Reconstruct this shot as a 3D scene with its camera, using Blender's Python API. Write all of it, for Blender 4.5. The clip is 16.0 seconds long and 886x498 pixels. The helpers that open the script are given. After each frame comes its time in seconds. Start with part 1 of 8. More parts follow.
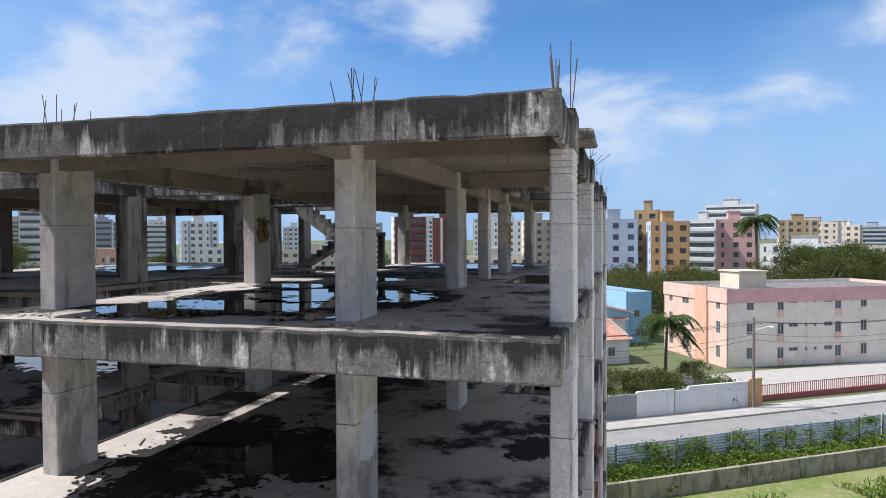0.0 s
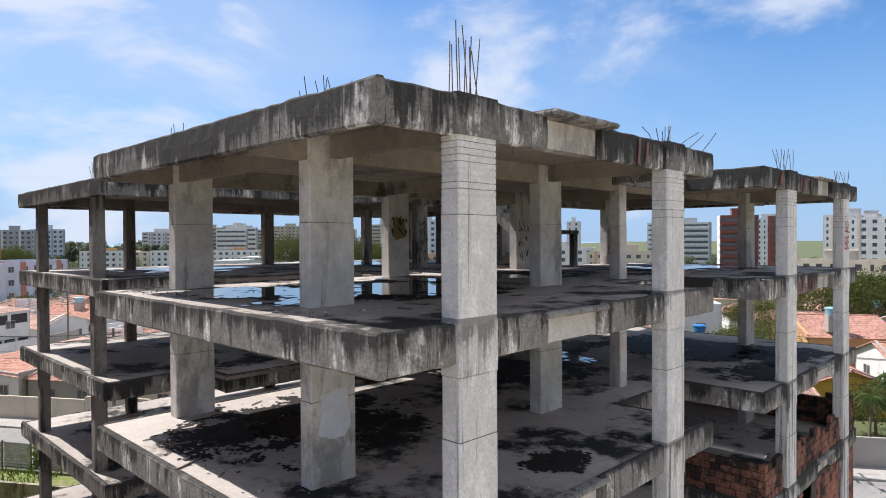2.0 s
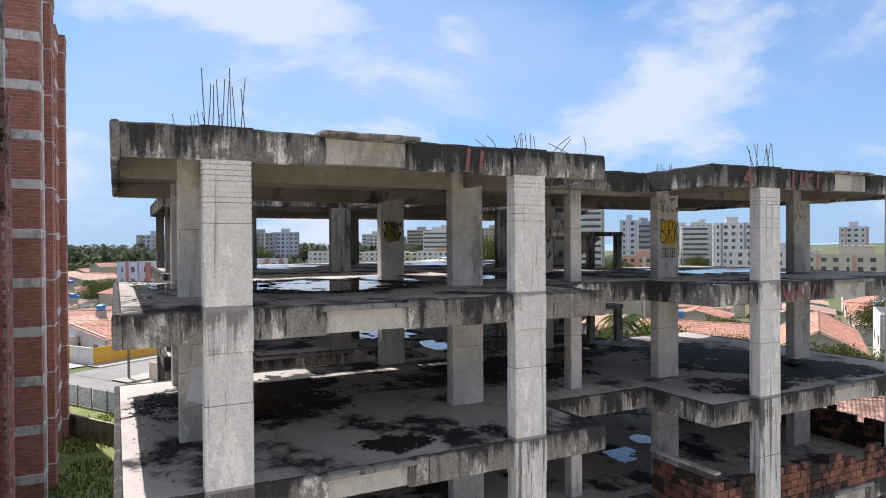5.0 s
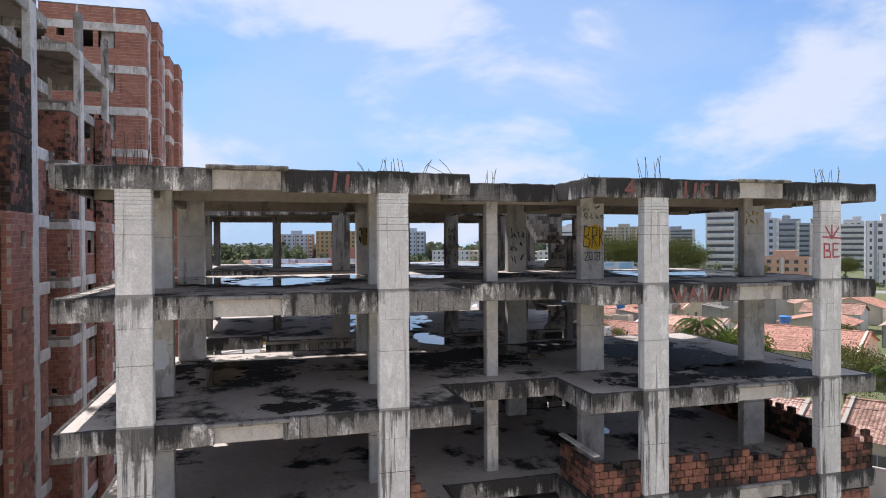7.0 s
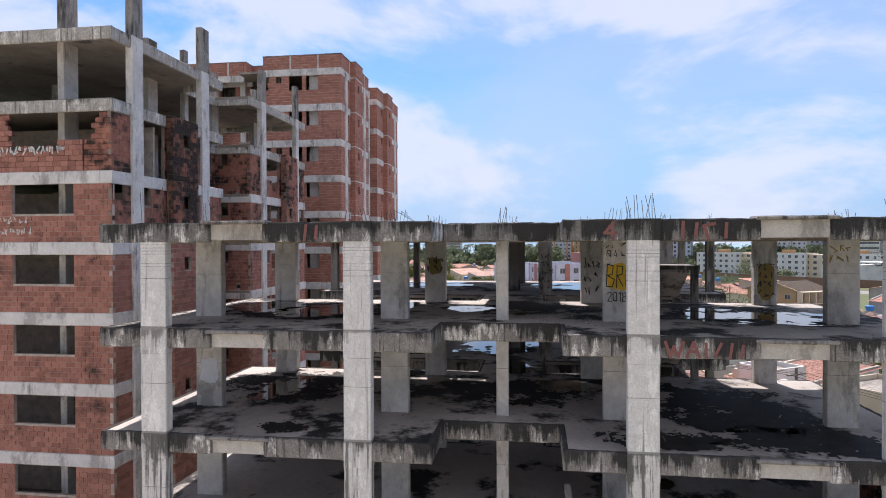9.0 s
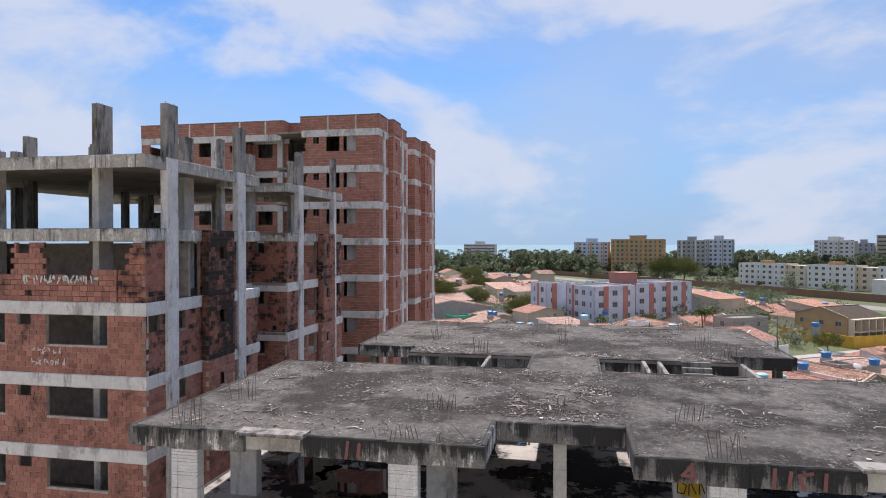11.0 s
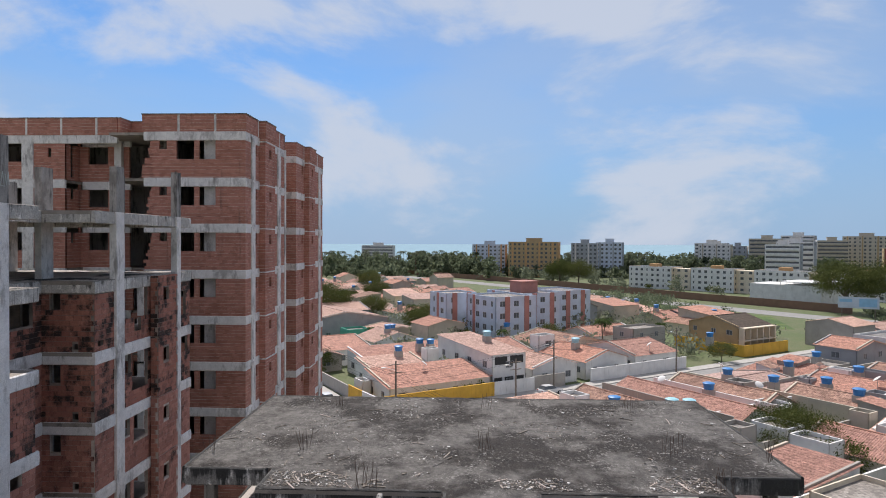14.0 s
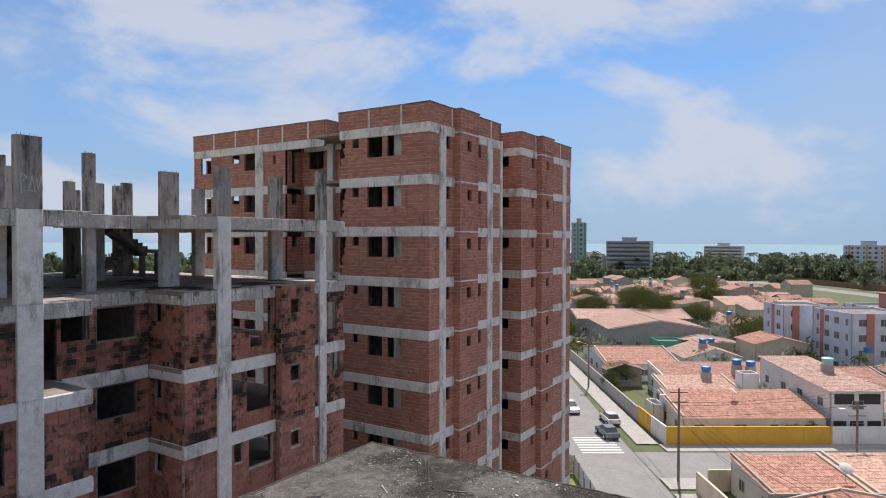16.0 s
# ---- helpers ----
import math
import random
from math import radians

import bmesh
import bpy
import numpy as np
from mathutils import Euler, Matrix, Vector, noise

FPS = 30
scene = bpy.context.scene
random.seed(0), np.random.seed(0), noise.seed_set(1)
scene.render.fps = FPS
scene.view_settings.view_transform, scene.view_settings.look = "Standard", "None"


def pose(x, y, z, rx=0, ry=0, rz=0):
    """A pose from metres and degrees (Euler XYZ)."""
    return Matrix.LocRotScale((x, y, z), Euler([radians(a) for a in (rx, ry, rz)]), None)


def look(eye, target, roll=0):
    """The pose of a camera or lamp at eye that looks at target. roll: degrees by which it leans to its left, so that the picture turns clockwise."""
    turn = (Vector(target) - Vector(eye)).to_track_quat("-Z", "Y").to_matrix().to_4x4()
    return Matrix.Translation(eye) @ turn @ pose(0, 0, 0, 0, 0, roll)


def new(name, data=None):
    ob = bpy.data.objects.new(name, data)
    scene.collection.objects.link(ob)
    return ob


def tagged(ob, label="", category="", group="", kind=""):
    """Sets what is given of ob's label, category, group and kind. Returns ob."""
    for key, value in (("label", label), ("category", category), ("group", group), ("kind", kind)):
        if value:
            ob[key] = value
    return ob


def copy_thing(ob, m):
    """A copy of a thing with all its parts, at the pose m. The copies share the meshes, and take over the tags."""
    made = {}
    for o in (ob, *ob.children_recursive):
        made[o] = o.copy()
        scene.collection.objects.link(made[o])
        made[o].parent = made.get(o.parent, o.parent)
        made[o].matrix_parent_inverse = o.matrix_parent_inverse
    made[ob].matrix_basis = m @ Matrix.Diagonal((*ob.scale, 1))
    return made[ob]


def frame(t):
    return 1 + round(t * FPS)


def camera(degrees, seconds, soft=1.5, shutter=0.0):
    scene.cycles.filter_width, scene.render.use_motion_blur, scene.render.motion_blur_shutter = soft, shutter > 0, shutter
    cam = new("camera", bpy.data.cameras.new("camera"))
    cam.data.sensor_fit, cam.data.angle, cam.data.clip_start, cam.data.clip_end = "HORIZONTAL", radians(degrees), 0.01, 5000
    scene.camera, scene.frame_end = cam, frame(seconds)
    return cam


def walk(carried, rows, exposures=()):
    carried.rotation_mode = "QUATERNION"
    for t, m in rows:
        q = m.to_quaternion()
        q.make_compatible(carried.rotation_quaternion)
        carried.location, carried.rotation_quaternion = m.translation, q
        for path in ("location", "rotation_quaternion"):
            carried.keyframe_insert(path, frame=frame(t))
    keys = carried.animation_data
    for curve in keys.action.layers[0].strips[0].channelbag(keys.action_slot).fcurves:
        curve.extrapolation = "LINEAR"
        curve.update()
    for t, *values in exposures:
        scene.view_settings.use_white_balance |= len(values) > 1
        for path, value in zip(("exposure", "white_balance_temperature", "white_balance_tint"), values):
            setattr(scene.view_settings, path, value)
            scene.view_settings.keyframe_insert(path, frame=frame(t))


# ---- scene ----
cam = camera(69.2, 16.0, 1.0)
METRES, EYE, TILT, LEAN, TURN = 55.0, 16.0, 0.0, 0.0, 15.5
ROWS = [
    (0.0, 0.0, 0.0, 0.0, -0.0, -0.99, 0.25),
    (0.5, 0.0142, 0.0006, -0.0004, 7.85, -0.97, 0.24),
    (1.0, 0.0392, 0.0048, -0.0009, 14.98, -0.93, 0.27),
    (1.5, 0.0694, 0.0135, -0.0019, 21.95, -0.86, 0.31),
    (2.0, 0.0988, 0.0258, -0.0027, 28.89, -0.75, 0.31),
    (2.5, 0.1256, 0.0408, -0.0033, 34.44, -0.66, 0.34),
    (3.0, 0.1472, 0.0555, -0.0032, 39.06, -0.63, 0.32),
    (3.5, 0.1623, 0.0668, -0.003, 42.2, -0.61, 0.34),
    (4.0, 0.1727, 0.0751, -0.0029, 43.85, -0.58, 0.33),
    (6.5, 0.2916, 0.1104, -0.0013, 55.77, -0.54, 0.29),
    (7.0, 0.3151, 0.1366, -0.0003, 59.18, -0.58, 0.25),
    (7.5, 0.337, 0.173, 0.0003, 62.87, -0.63, 0.32),
    (8.0, 0.3572, 0.213, -0.0002, 69.64, -0.49, 0.24),
    (8.5, 0.3683, 0.2495, 0.0038, 76.54, -0.53, 0.26),
    (9.0, 0.3693, 0.2658, 0.0206, 82.88, -0.55, 0.22),
    (9.5, 0.3682, 0.2682, 0.0472, 85.41, -0.56, 0.18),
    (10.0, 0.3649, 0.2656, 0.073, 86.31, -0.61, 0.09),
    (12.5, 0.2692, 0.2628, 0.1527, 81.05, -0.72, -0.21),
    (13.0, 0.2428, 0.2673, 0.1535, 78.1, -0.71, -0.21),
    (13.5, 0.2104, 0.2756, 0.1553, 76.97, -0.7, -0.2),
    (14.0, 0.1737, 0.2884, 0.1582, 76.86, -0.71, -0.21),
    (14.5, 0.1399, 0.3147, 0.1592, 77.73, -0.7, -0.16),
    (15.0, 0.1047, 0.3544, 0.1592, 85.57, -0.66, -0.05),
    (15.5, 0.0642, 0.3996, 0.162, 96.21, -0.73, -0.04),
    (16.0, 0.0176, 0.4395, 0.1634, 106.9, -0.8, -0.13),
]
walk(cam, [(t, pose(0, 0, EYE, TILT, LEAN, TURN) @ pose(METRES * x, METRES * y, METRES * z, 90 + pitch, roll, yaw)) for t, x, y, z, yaw, pitch, roll in ROWS],
     [(0.0, 0.16, 6200, 11), (2.0, 0.26, 6500, 13), (4.0, 0.28, 6500, 13), (9.0, 0.28, 6550, 17), (10.5, 0.14, 6550, 17), (12.5, -0.16, 6450, 12), (16.0, -0.08, 6700, 14)])

# ---- world, sun, exposure ----
SUN = Vector((-0.563, -0.146, 0.813)).normalized()
scene.view_settings.exposure = 0.0
world = bpy.data.worlds.new("sky")
scene.world = world
world.use_nodes = True
wn, wl = world.node_tree.nodes, world.node_tree.links
wn.clear()
w_out = wn.new("ShaderNodeOutputWorld")
w_bg = wn.new("ShaderNodeBackground")
w_bg.inputs[1].default_value = 0.098
w_sky = wn.new("ShaderNodeTexSky")
w_sky.sky_type = "NISHITA"
w_sky.sun_disc = False
w_sky.sun_elevation = math.asin(SUN.z)
w_sky.sun_rotation = math.atan2(SUN.x, SUN.y)
w_sky.dust_density = 0.1
w_sky.air_density = 1.0
w_sky.ozone_density = 2.5
w_tc = wn.new("ShaderNodeTexCoord")
w_map = wn.new("ShaderNodeMapping")
w_map.inputs["Scale"].default_value = (1.0, 1.0, 2.1)
w_map.inputs["Location"].default_value = (0.35, 1.2, 0.1)
wl.new(w_tc.outputs["Generated"], w_map.inputs["Vector"])


def sky_noise(scale, detail, rough, distort):
    n = wn.new("ShaderNodeTexNoise")
    n.inputs["Scale"].default_value, n.inputs["Detail"].default_value = scale, detail
    n.inputs["Roughness"].default_value, n.inputs["Distortion"].default_value = rough, distort
    wl.new(w_map.outputs[0], n.inputs["Vector"])
    return n.outputs[0]


def sky_math(op, a, b):
    n = wn.new("ShaderNodeMath")
    n.operation = op
    n.use_clamp = op == "MULTIPLY"
    for k, v in enumerate((a, b)):
        if isinstance(v, (int, float)):
            n.inputs[k].default_value = v
        else:
            wl.new(v, n.inputs[k])
    return n.outputs[0]


def sky_ramp(fac, a, b, va=0.0, vb=1.0):
    r = wn.new("ShaderNodeMapRange")
    r.interpolation_type = "SMOOTHSTEP"
    r.inputs["From Min"].default_value, r.inputs["From Max"].default_value = a, b
    r.inputs["To Min"].default_value, r.inputs["To Max"].default_value = va, vb
    wl.new(fac, r.inputs["Value"])
    return r.outputs[0]


def sky_mix(fac, a, b):
    m = wn.new("ShaderNodeMix")
    m.data_type = "RGBA"
    wl.new(fac, m.inputs["Factor"])
    for key, v in (("A", a), ("B", b)):
        if isinstance(v, tuple):
            m.inputs[key].default_value = (*v, 1)
        else:
            wl.new(v, m.inputs[key])
    return m.outputs["Result"]


w_sep = wn.new("ShaderNodeSeparateXYZ")
wl.new(w_tc.outputs["Generated"], w_sep.inputs[0])
haze = sky_ramp(w_sep.outputs[2], 0.0, 0.32, 0.85, 0.0)
# where the heaped clouds stand, and how many degrees they spread
CLOUDS = [(-0.36, 0.886, 0.292, 12), (-0.64, 0.738, 0.212, 10), (-0.74, 0.66, 0.17, 8), (0.289, 0.944, 0.159, 11), (0.025, 0.987, 0.157, 8), (-0.481, 0.86, 0.171, 10), (-0.964, -0.071, 0.255, 15),
          (-0.932, 0.32, 0.169, 12), (-0.855, 0.483, 0.189, 12), (-0.942, 0.145, 0.303, 12), (-0.72, -0.648, 0.25, 16), (-0.527, -0.828, 0.19, 16), (-0.847, -0.425, 0.318, 14), (-0.95, -0.248, 0.185, 10), (-0.938, 0.329, 0.112, 9)]
heap = None
for cx, cy, cz, deg in CLOUDS:
    dot = wn.new("ShaderNodeVectorMath")
    dot.operation = "DOT_PRODUCT"
    wl.new(w_tc.outputs["Generated"], dot.inputs[0])
    dot.inputs[1].default_value = Vector((cx, cy, cz)).normalized()
    f = sky_ramp(dot.outputs["Value"], math.cos(radians(deg * 1.25)), math.cos(radians(deg * 0.25)))
    heap = f if heap is None else sky_math("MAXIMUM", heap, f)
lumps = sky_math("ADD", sky_noise(2.6, 12, 0.58, 0.25), sky_math("MULTIPLY", heap, 0.15))
puffs = sky_ramp(lumps, 0.585, 0.74, 0.0, 0.8)
veil = sky_ramp(sky_math("ADD", sky_noise(1.2, 6, 0.52, 0.4), sky_math("MULTIPLY", heap, 0.10)), 0.45, 0.72, 0.0, 0.55)
deep = wn.new("ShaderNodeMix")
deep.data_type, deep.blend_type = "RGBA", "MULTIPLY"
deep.inputs["Factor"].default_value = 1.0
wl.new(w_sky.outputs[0], deep.inputs["A"])
deep.inputs["B"].default_value = (0.71, 1.06, 1.36, 1)
sky_c = sky_mix(haze, deep.outputs["Result"], (3.1, 4.7, 7.3))
sky_c = sky_mix(veil, sky_c, (4.6, 5.9, 7.8))
sky_c = sky_mix(puffs, sky_c, (6.6, 7.25, 8.3))
# unseen cloud overhead and in the east, added to give a neutral fill light
cover = sky_math("MAXIMUM", sky_ramp(w_sep.outputs[2], 0.40, 0.60), sky_ramp(w_sep.outputs[0], 0.40, 0.62))
cover = sky_math("MULTIPLY", cover, sky_ramp(sky_noise(1.7, 9, 0.6, 0.3), 0.34, 0.56, 0.45, 1.0))
sky_c = sky_mix(cover, sky_c, (5.0, 5.3, 5.9))
wl.new(sky_c, w_bg.inputs[0])
wl.new(w_bg.outputs[0], w_out.inputs[0])

sun = new("sun", bpy.data.lights.new("sun", "SUN"))
sun.data.energy, sun.data.angle, sun.data.color = 5.2, radians(0.6), (1.0, 0.955, 0.905)
sun.matrix_world = look(SUN * 300, (0, 0, 0))


# ---- materials ----
def nodes_of(name):
    m = bpy.data.materials.new(name)
    m.use_nodes = True
    return m, m.node_tree.nodes, m.node_tree.links, m.node_tree.nodes["Principled BSDF"]


def noise_node(n, l, vec, scale, detail=5, rough=0.55, stretch=(1, 1, 1)):
    mp = n.new("ShaderNodeMapping")
    mp.inputs["Scale"].default_value = stretch
    l.new(vec, mp.inputs["Vector"])
    t = n.new("ShaderNodeTexNoise")
    t.inputs["Scale"].default_value, t.inputs["Detail"].default_value, t.inputs["Roughness"].default_value = scale, detail, rough
    l.new(mp.outputs[0], t.inputs["Vector"])
    return t.outputs[0]


def ramp(n, l, fac, a, b, ca=(0, 0, 0), cb=(1, 1, 1)):
    r = n.new("ShaderNodeValToRGB")
    r.color_ramp.elements[0].position, r.color_ramp.elements[1].position = a, b
    r.color_ramp.elements[0].color, r.color_ramp.elements[1].color = (*ca, 1), (*cb, 1)
    l.new(fac, r.inputs[0])
    return r.outputs[0]


def blend(n, l, fac, a, b, mode="MIX", amount=1.0):
    m = n.new("ShaderNodeMix")
    m.data_type, m.blend_type = "RGBA", mode
    if fac is None:
        m.inputs["Factor"].default_value = amount
    else:
        l.new(fac, m.inputs["Factor"])
    for key, v in (("A", a), ("B", b)):
        if isinstance(v, tuple):
            m.inputs[key].default_value = (*v, 1)
        else:
            l.new(v, m.inputs[key])
    return m.outputs["Result"]


def bump(n, l, bsdf, height, strength=0.4, distance=0.02):
    b = n.new("ShaderNodeBump")
    b.inputs["Strength"].default_value, b.inputs["Distance"].default_value = strength, distance
    l.new(height, b.inputs["Height"])
    l.new(b.outputs[0], bsdf.inputs["Normal"])


def mat_concrete(name, base, dark, light, streak=0.5, pale=0.3, rough=0.9, blot=0.5, vertical=True, scale=1.0, grit=1.0):
    """Weathered concrete: blotches, run-down streaks of black mould and pale lime, pits and fine grain."""
    m, n, l, b = nodes_of(name)
    pos = n.new("ShaderNodeNewGeometry").outputs["Position"]
    big = noise_node(n, l, pos, 0.9, 5, 0.6)
    mid = noise_node(n, l, pos, 4.5, 6, 0.7)
    grain = noise_node(n, l, pos, 30, 5, 0.7)
    c = blend(n, l, ramp(n, l, big, 0.35, 0.7), base, tuple(x * (1 - 0.35 * blot) for x in base))
    c = blend(n, l, None, c, ramp(n, l, mid, 0.3, 0.72, (0.74, 0.73, 0.72), (1.14, 1.13, 1.12)), "MULTIPLY", 0.7 * blot + 0.2)
    if vertical:
        broad = noise_node(n, l, pos, 1.3 * scale, 6, 0.7, (1, 1, 0.30))
        runs = noise_node(n, l, pos, 7.0 * scale, 6, 0.7, (1, 1, 0.07))
        lime = noise_node(n, l, pos, 3.2 * scale, 7, 0.72, (1.1, 0.9, 0.20))
        # mould gathers in broad dark fields that end in thin runs
        add = n.new("ShaderNodeMath"); add.operation = "MULTIPLY_ADD"
        l.new(runs, add.inputs[0]); add.inputs[1].default_value = 0.55; l.new(broad, add.inputs[2])
        f = ramp(n, l, add.outputs[0], 0.92 - 0.34 * streak, 1.05 - 0.34 * streak)
        c = blend(n, l, f, c, dark)
        # grey weather stains with ragged edges
        stain = noise_node(n, l, pos, 0.8 * scale, 9, 0.72, (1, 1, 0.45))
        c = blend(n, l, ramp(n, l, stain, 0.53, 0.60), c, blend(n, l, None, c, (0.62, 0.61, 0.60), "MULTIPLY", 1.0))
    else:
        broad = noise_node(n, l, pos, 0.5 * scale, 10, 0.68)
        lime = noise_node(n, l, pos, 1.7 * scale, 7, 0.7)
        fields = noise_node(n, l, pos, 0.28 * scale, 8, 0.62)
        c = blend(n, l, None, c, ramp(n, l, fields, 0.36, 0.62, (0.40, 0.365, 0.335), (1.35, 1.34, 1.33)), "MULTIPLY", min(1.0, blot * 0.95))
        c = blend(n, l, ramp(n, l, broad, 0.64 - 0.2 * streak, 0.71 - 0.2 * streak), c, dark)
    if pale > 0:
        c = blend(n, l, ramp(n, l, lime, 0.72 - 0.2 * pale, 0.84 - 0.2 * pale), c, light)
    c = blend(n, l, None, c, ramp(n, l, grain, 0.25, 0.75, (0.68, 0.68, 0.68), (1.16, 1.15, 1.14)), "MULTIPLY", 0.85 * grit)
    l.new(c, b.inputs["Base Color"])
    b.inputs["Roughness"].default_value = rough
    hgt = n.new("ShaderNodeMath"); hgt.operation = "MULTIPLY_ADD"
    l.new(mid, hgt.inputs[0]); hgt.inputs[1].default_value = 1.5; l.new(grain, hgt.inputs[2])
    bump(n, l, b, hgt.outputs[0], 0.5 * grit, 0.014)
    return m


def mat_roof(name):
    """A bare roof slab: brown and black mould in fields, flaking pale screed, grit."""
    m, n, l, b = nodes_of(name)
    pos = n.new("ShaderNodeNewGeometry").outputs["Position"]
    fields = noise_node(n, l, pos, 0.33, 10, 0.66)
    mottle = noise_node(n, l, pos, 2.4, 11, 0.80)
    flakes = noise_node(n, l, pos, 7.0, 10, 0.80)
    where = noise_node(n, l, pos, 0.8, 6, 0.6)
    grit = noise_node(n, l, pos, 42, 5, 0.75)
    c = blend(n, l, ramp(n, l, fields, 0.45, 0.55), (0.028, 0.023, 0.020), (0.125, 0.118, 0.112))
    c = blend(n, l, None, c, ramp(n, l, mottle, 0.36, 0.64, (0.42, 0.41, 0.40), (1.6, 1.58, 1.55)), "MULTIPLY", 0.95)
    both = n.new("ShaderNodeMath"); both.operation = "MULTIPLY"
    l.new(ramp(n, l, flakes, 0.54, 0.60), both.inputs[0]); l.new(ramp(n, l, where, 0.42, 0.62), both.inputs[1])
    c = blend(n, l, both.outputs[0], c, (0.34, 0.325, 0.305))
    c = blend(n, l, None, c, ramp(n, l, grit, 0.28, 0.72, (0.5, 0.5, 0.5), (1.45, 1.44, 1.42)), "MULTIPLY", 0.9)
    l.new(c, b.inputs["Base Color"])
    b.inputs["Roughness"].default_value = 0.95
    hg = n.new("ShaderNodeMath"); hg.operation = "MULTIPLY_ADD"
    l.new(mottle, hg.inputs[0]); hg.inputs[1].default_value = 2.0; l.new(grit, hg.inputs[2])
    bump(n, l, b, hg.outputs[0], 0.9, 0.03)
    return m


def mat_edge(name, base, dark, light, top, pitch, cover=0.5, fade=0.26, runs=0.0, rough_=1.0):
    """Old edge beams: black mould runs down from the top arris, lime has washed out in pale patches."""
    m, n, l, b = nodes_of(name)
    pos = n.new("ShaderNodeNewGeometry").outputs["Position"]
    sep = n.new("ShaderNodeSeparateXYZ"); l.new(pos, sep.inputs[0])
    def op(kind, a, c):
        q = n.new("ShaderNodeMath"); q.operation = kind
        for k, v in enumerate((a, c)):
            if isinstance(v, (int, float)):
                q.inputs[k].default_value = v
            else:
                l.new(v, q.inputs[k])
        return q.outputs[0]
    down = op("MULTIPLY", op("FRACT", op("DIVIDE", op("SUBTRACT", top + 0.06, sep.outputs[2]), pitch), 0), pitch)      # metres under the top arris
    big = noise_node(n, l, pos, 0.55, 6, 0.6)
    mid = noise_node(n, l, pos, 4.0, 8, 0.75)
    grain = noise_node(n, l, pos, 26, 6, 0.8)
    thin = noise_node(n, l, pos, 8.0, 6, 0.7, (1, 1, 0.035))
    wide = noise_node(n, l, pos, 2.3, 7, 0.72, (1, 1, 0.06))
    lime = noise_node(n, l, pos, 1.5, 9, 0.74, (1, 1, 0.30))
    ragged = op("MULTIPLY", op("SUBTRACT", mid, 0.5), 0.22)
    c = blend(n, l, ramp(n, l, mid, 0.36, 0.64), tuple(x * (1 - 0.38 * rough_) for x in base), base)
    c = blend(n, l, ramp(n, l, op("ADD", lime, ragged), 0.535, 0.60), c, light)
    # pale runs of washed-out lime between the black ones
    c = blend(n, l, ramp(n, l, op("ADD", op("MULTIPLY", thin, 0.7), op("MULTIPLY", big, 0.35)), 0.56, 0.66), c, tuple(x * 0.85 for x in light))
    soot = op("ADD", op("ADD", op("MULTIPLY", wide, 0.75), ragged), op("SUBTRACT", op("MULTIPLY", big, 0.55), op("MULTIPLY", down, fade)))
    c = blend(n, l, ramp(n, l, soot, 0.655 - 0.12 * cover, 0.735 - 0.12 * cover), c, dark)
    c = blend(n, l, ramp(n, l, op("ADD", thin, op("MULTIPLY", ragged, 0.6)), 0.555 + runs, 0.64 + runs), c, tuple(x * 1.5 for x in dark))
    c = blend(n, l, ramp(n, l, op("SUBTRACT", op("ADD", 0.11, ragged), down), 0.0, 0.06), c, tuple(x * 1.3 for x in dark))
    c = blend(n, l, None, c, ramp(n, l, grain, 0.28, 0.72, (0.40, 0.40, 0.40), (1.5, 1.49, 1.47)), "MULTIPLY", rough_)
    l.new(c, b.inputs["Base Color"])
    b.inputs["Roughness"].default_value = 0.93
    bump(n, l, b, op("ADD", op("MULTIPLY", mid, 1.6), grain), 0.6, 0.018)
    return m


def mat_plain(name, base, rough=0.8, metal=0.0, var=0.18, scale=3.0, random_shift=0.0, bump_scale=40, bump_amount=0.15):
    m, n, l, b = nodes_of(name)
    pos = n.new("ShaderNodeNewGeometry").outputs["Position"]
    a = noise_node(n, l, pos, scale, 6, 0.6)
    c = blend(n, l, ramp(n, l, a, 0.3, 0.7), tuple(x * (1 - var) for x in base), tuple(min(1, x * (1 + var)) for x in base))
    fine = noise_node(n, l, pos, bump_scale, 3)
    if random_shift:
        info = n.new("ShaderNodeObjectInfo").outputs["Random"]
        c = blend(n, l, None, c, ramp(n, l, info, 0, 1, (1 - random_shift,) * 3, (1 + random_shift,) * 3), "MULTIPLY", 1.0)
    l.new(c, b.inputs["Base Color"])
    b.inputs["Roughness"].default_value, b.inputs["Metallic"].default_value = rough, metal
    bump(n, l, b, fine, bump_amount, 0.01)
    return m


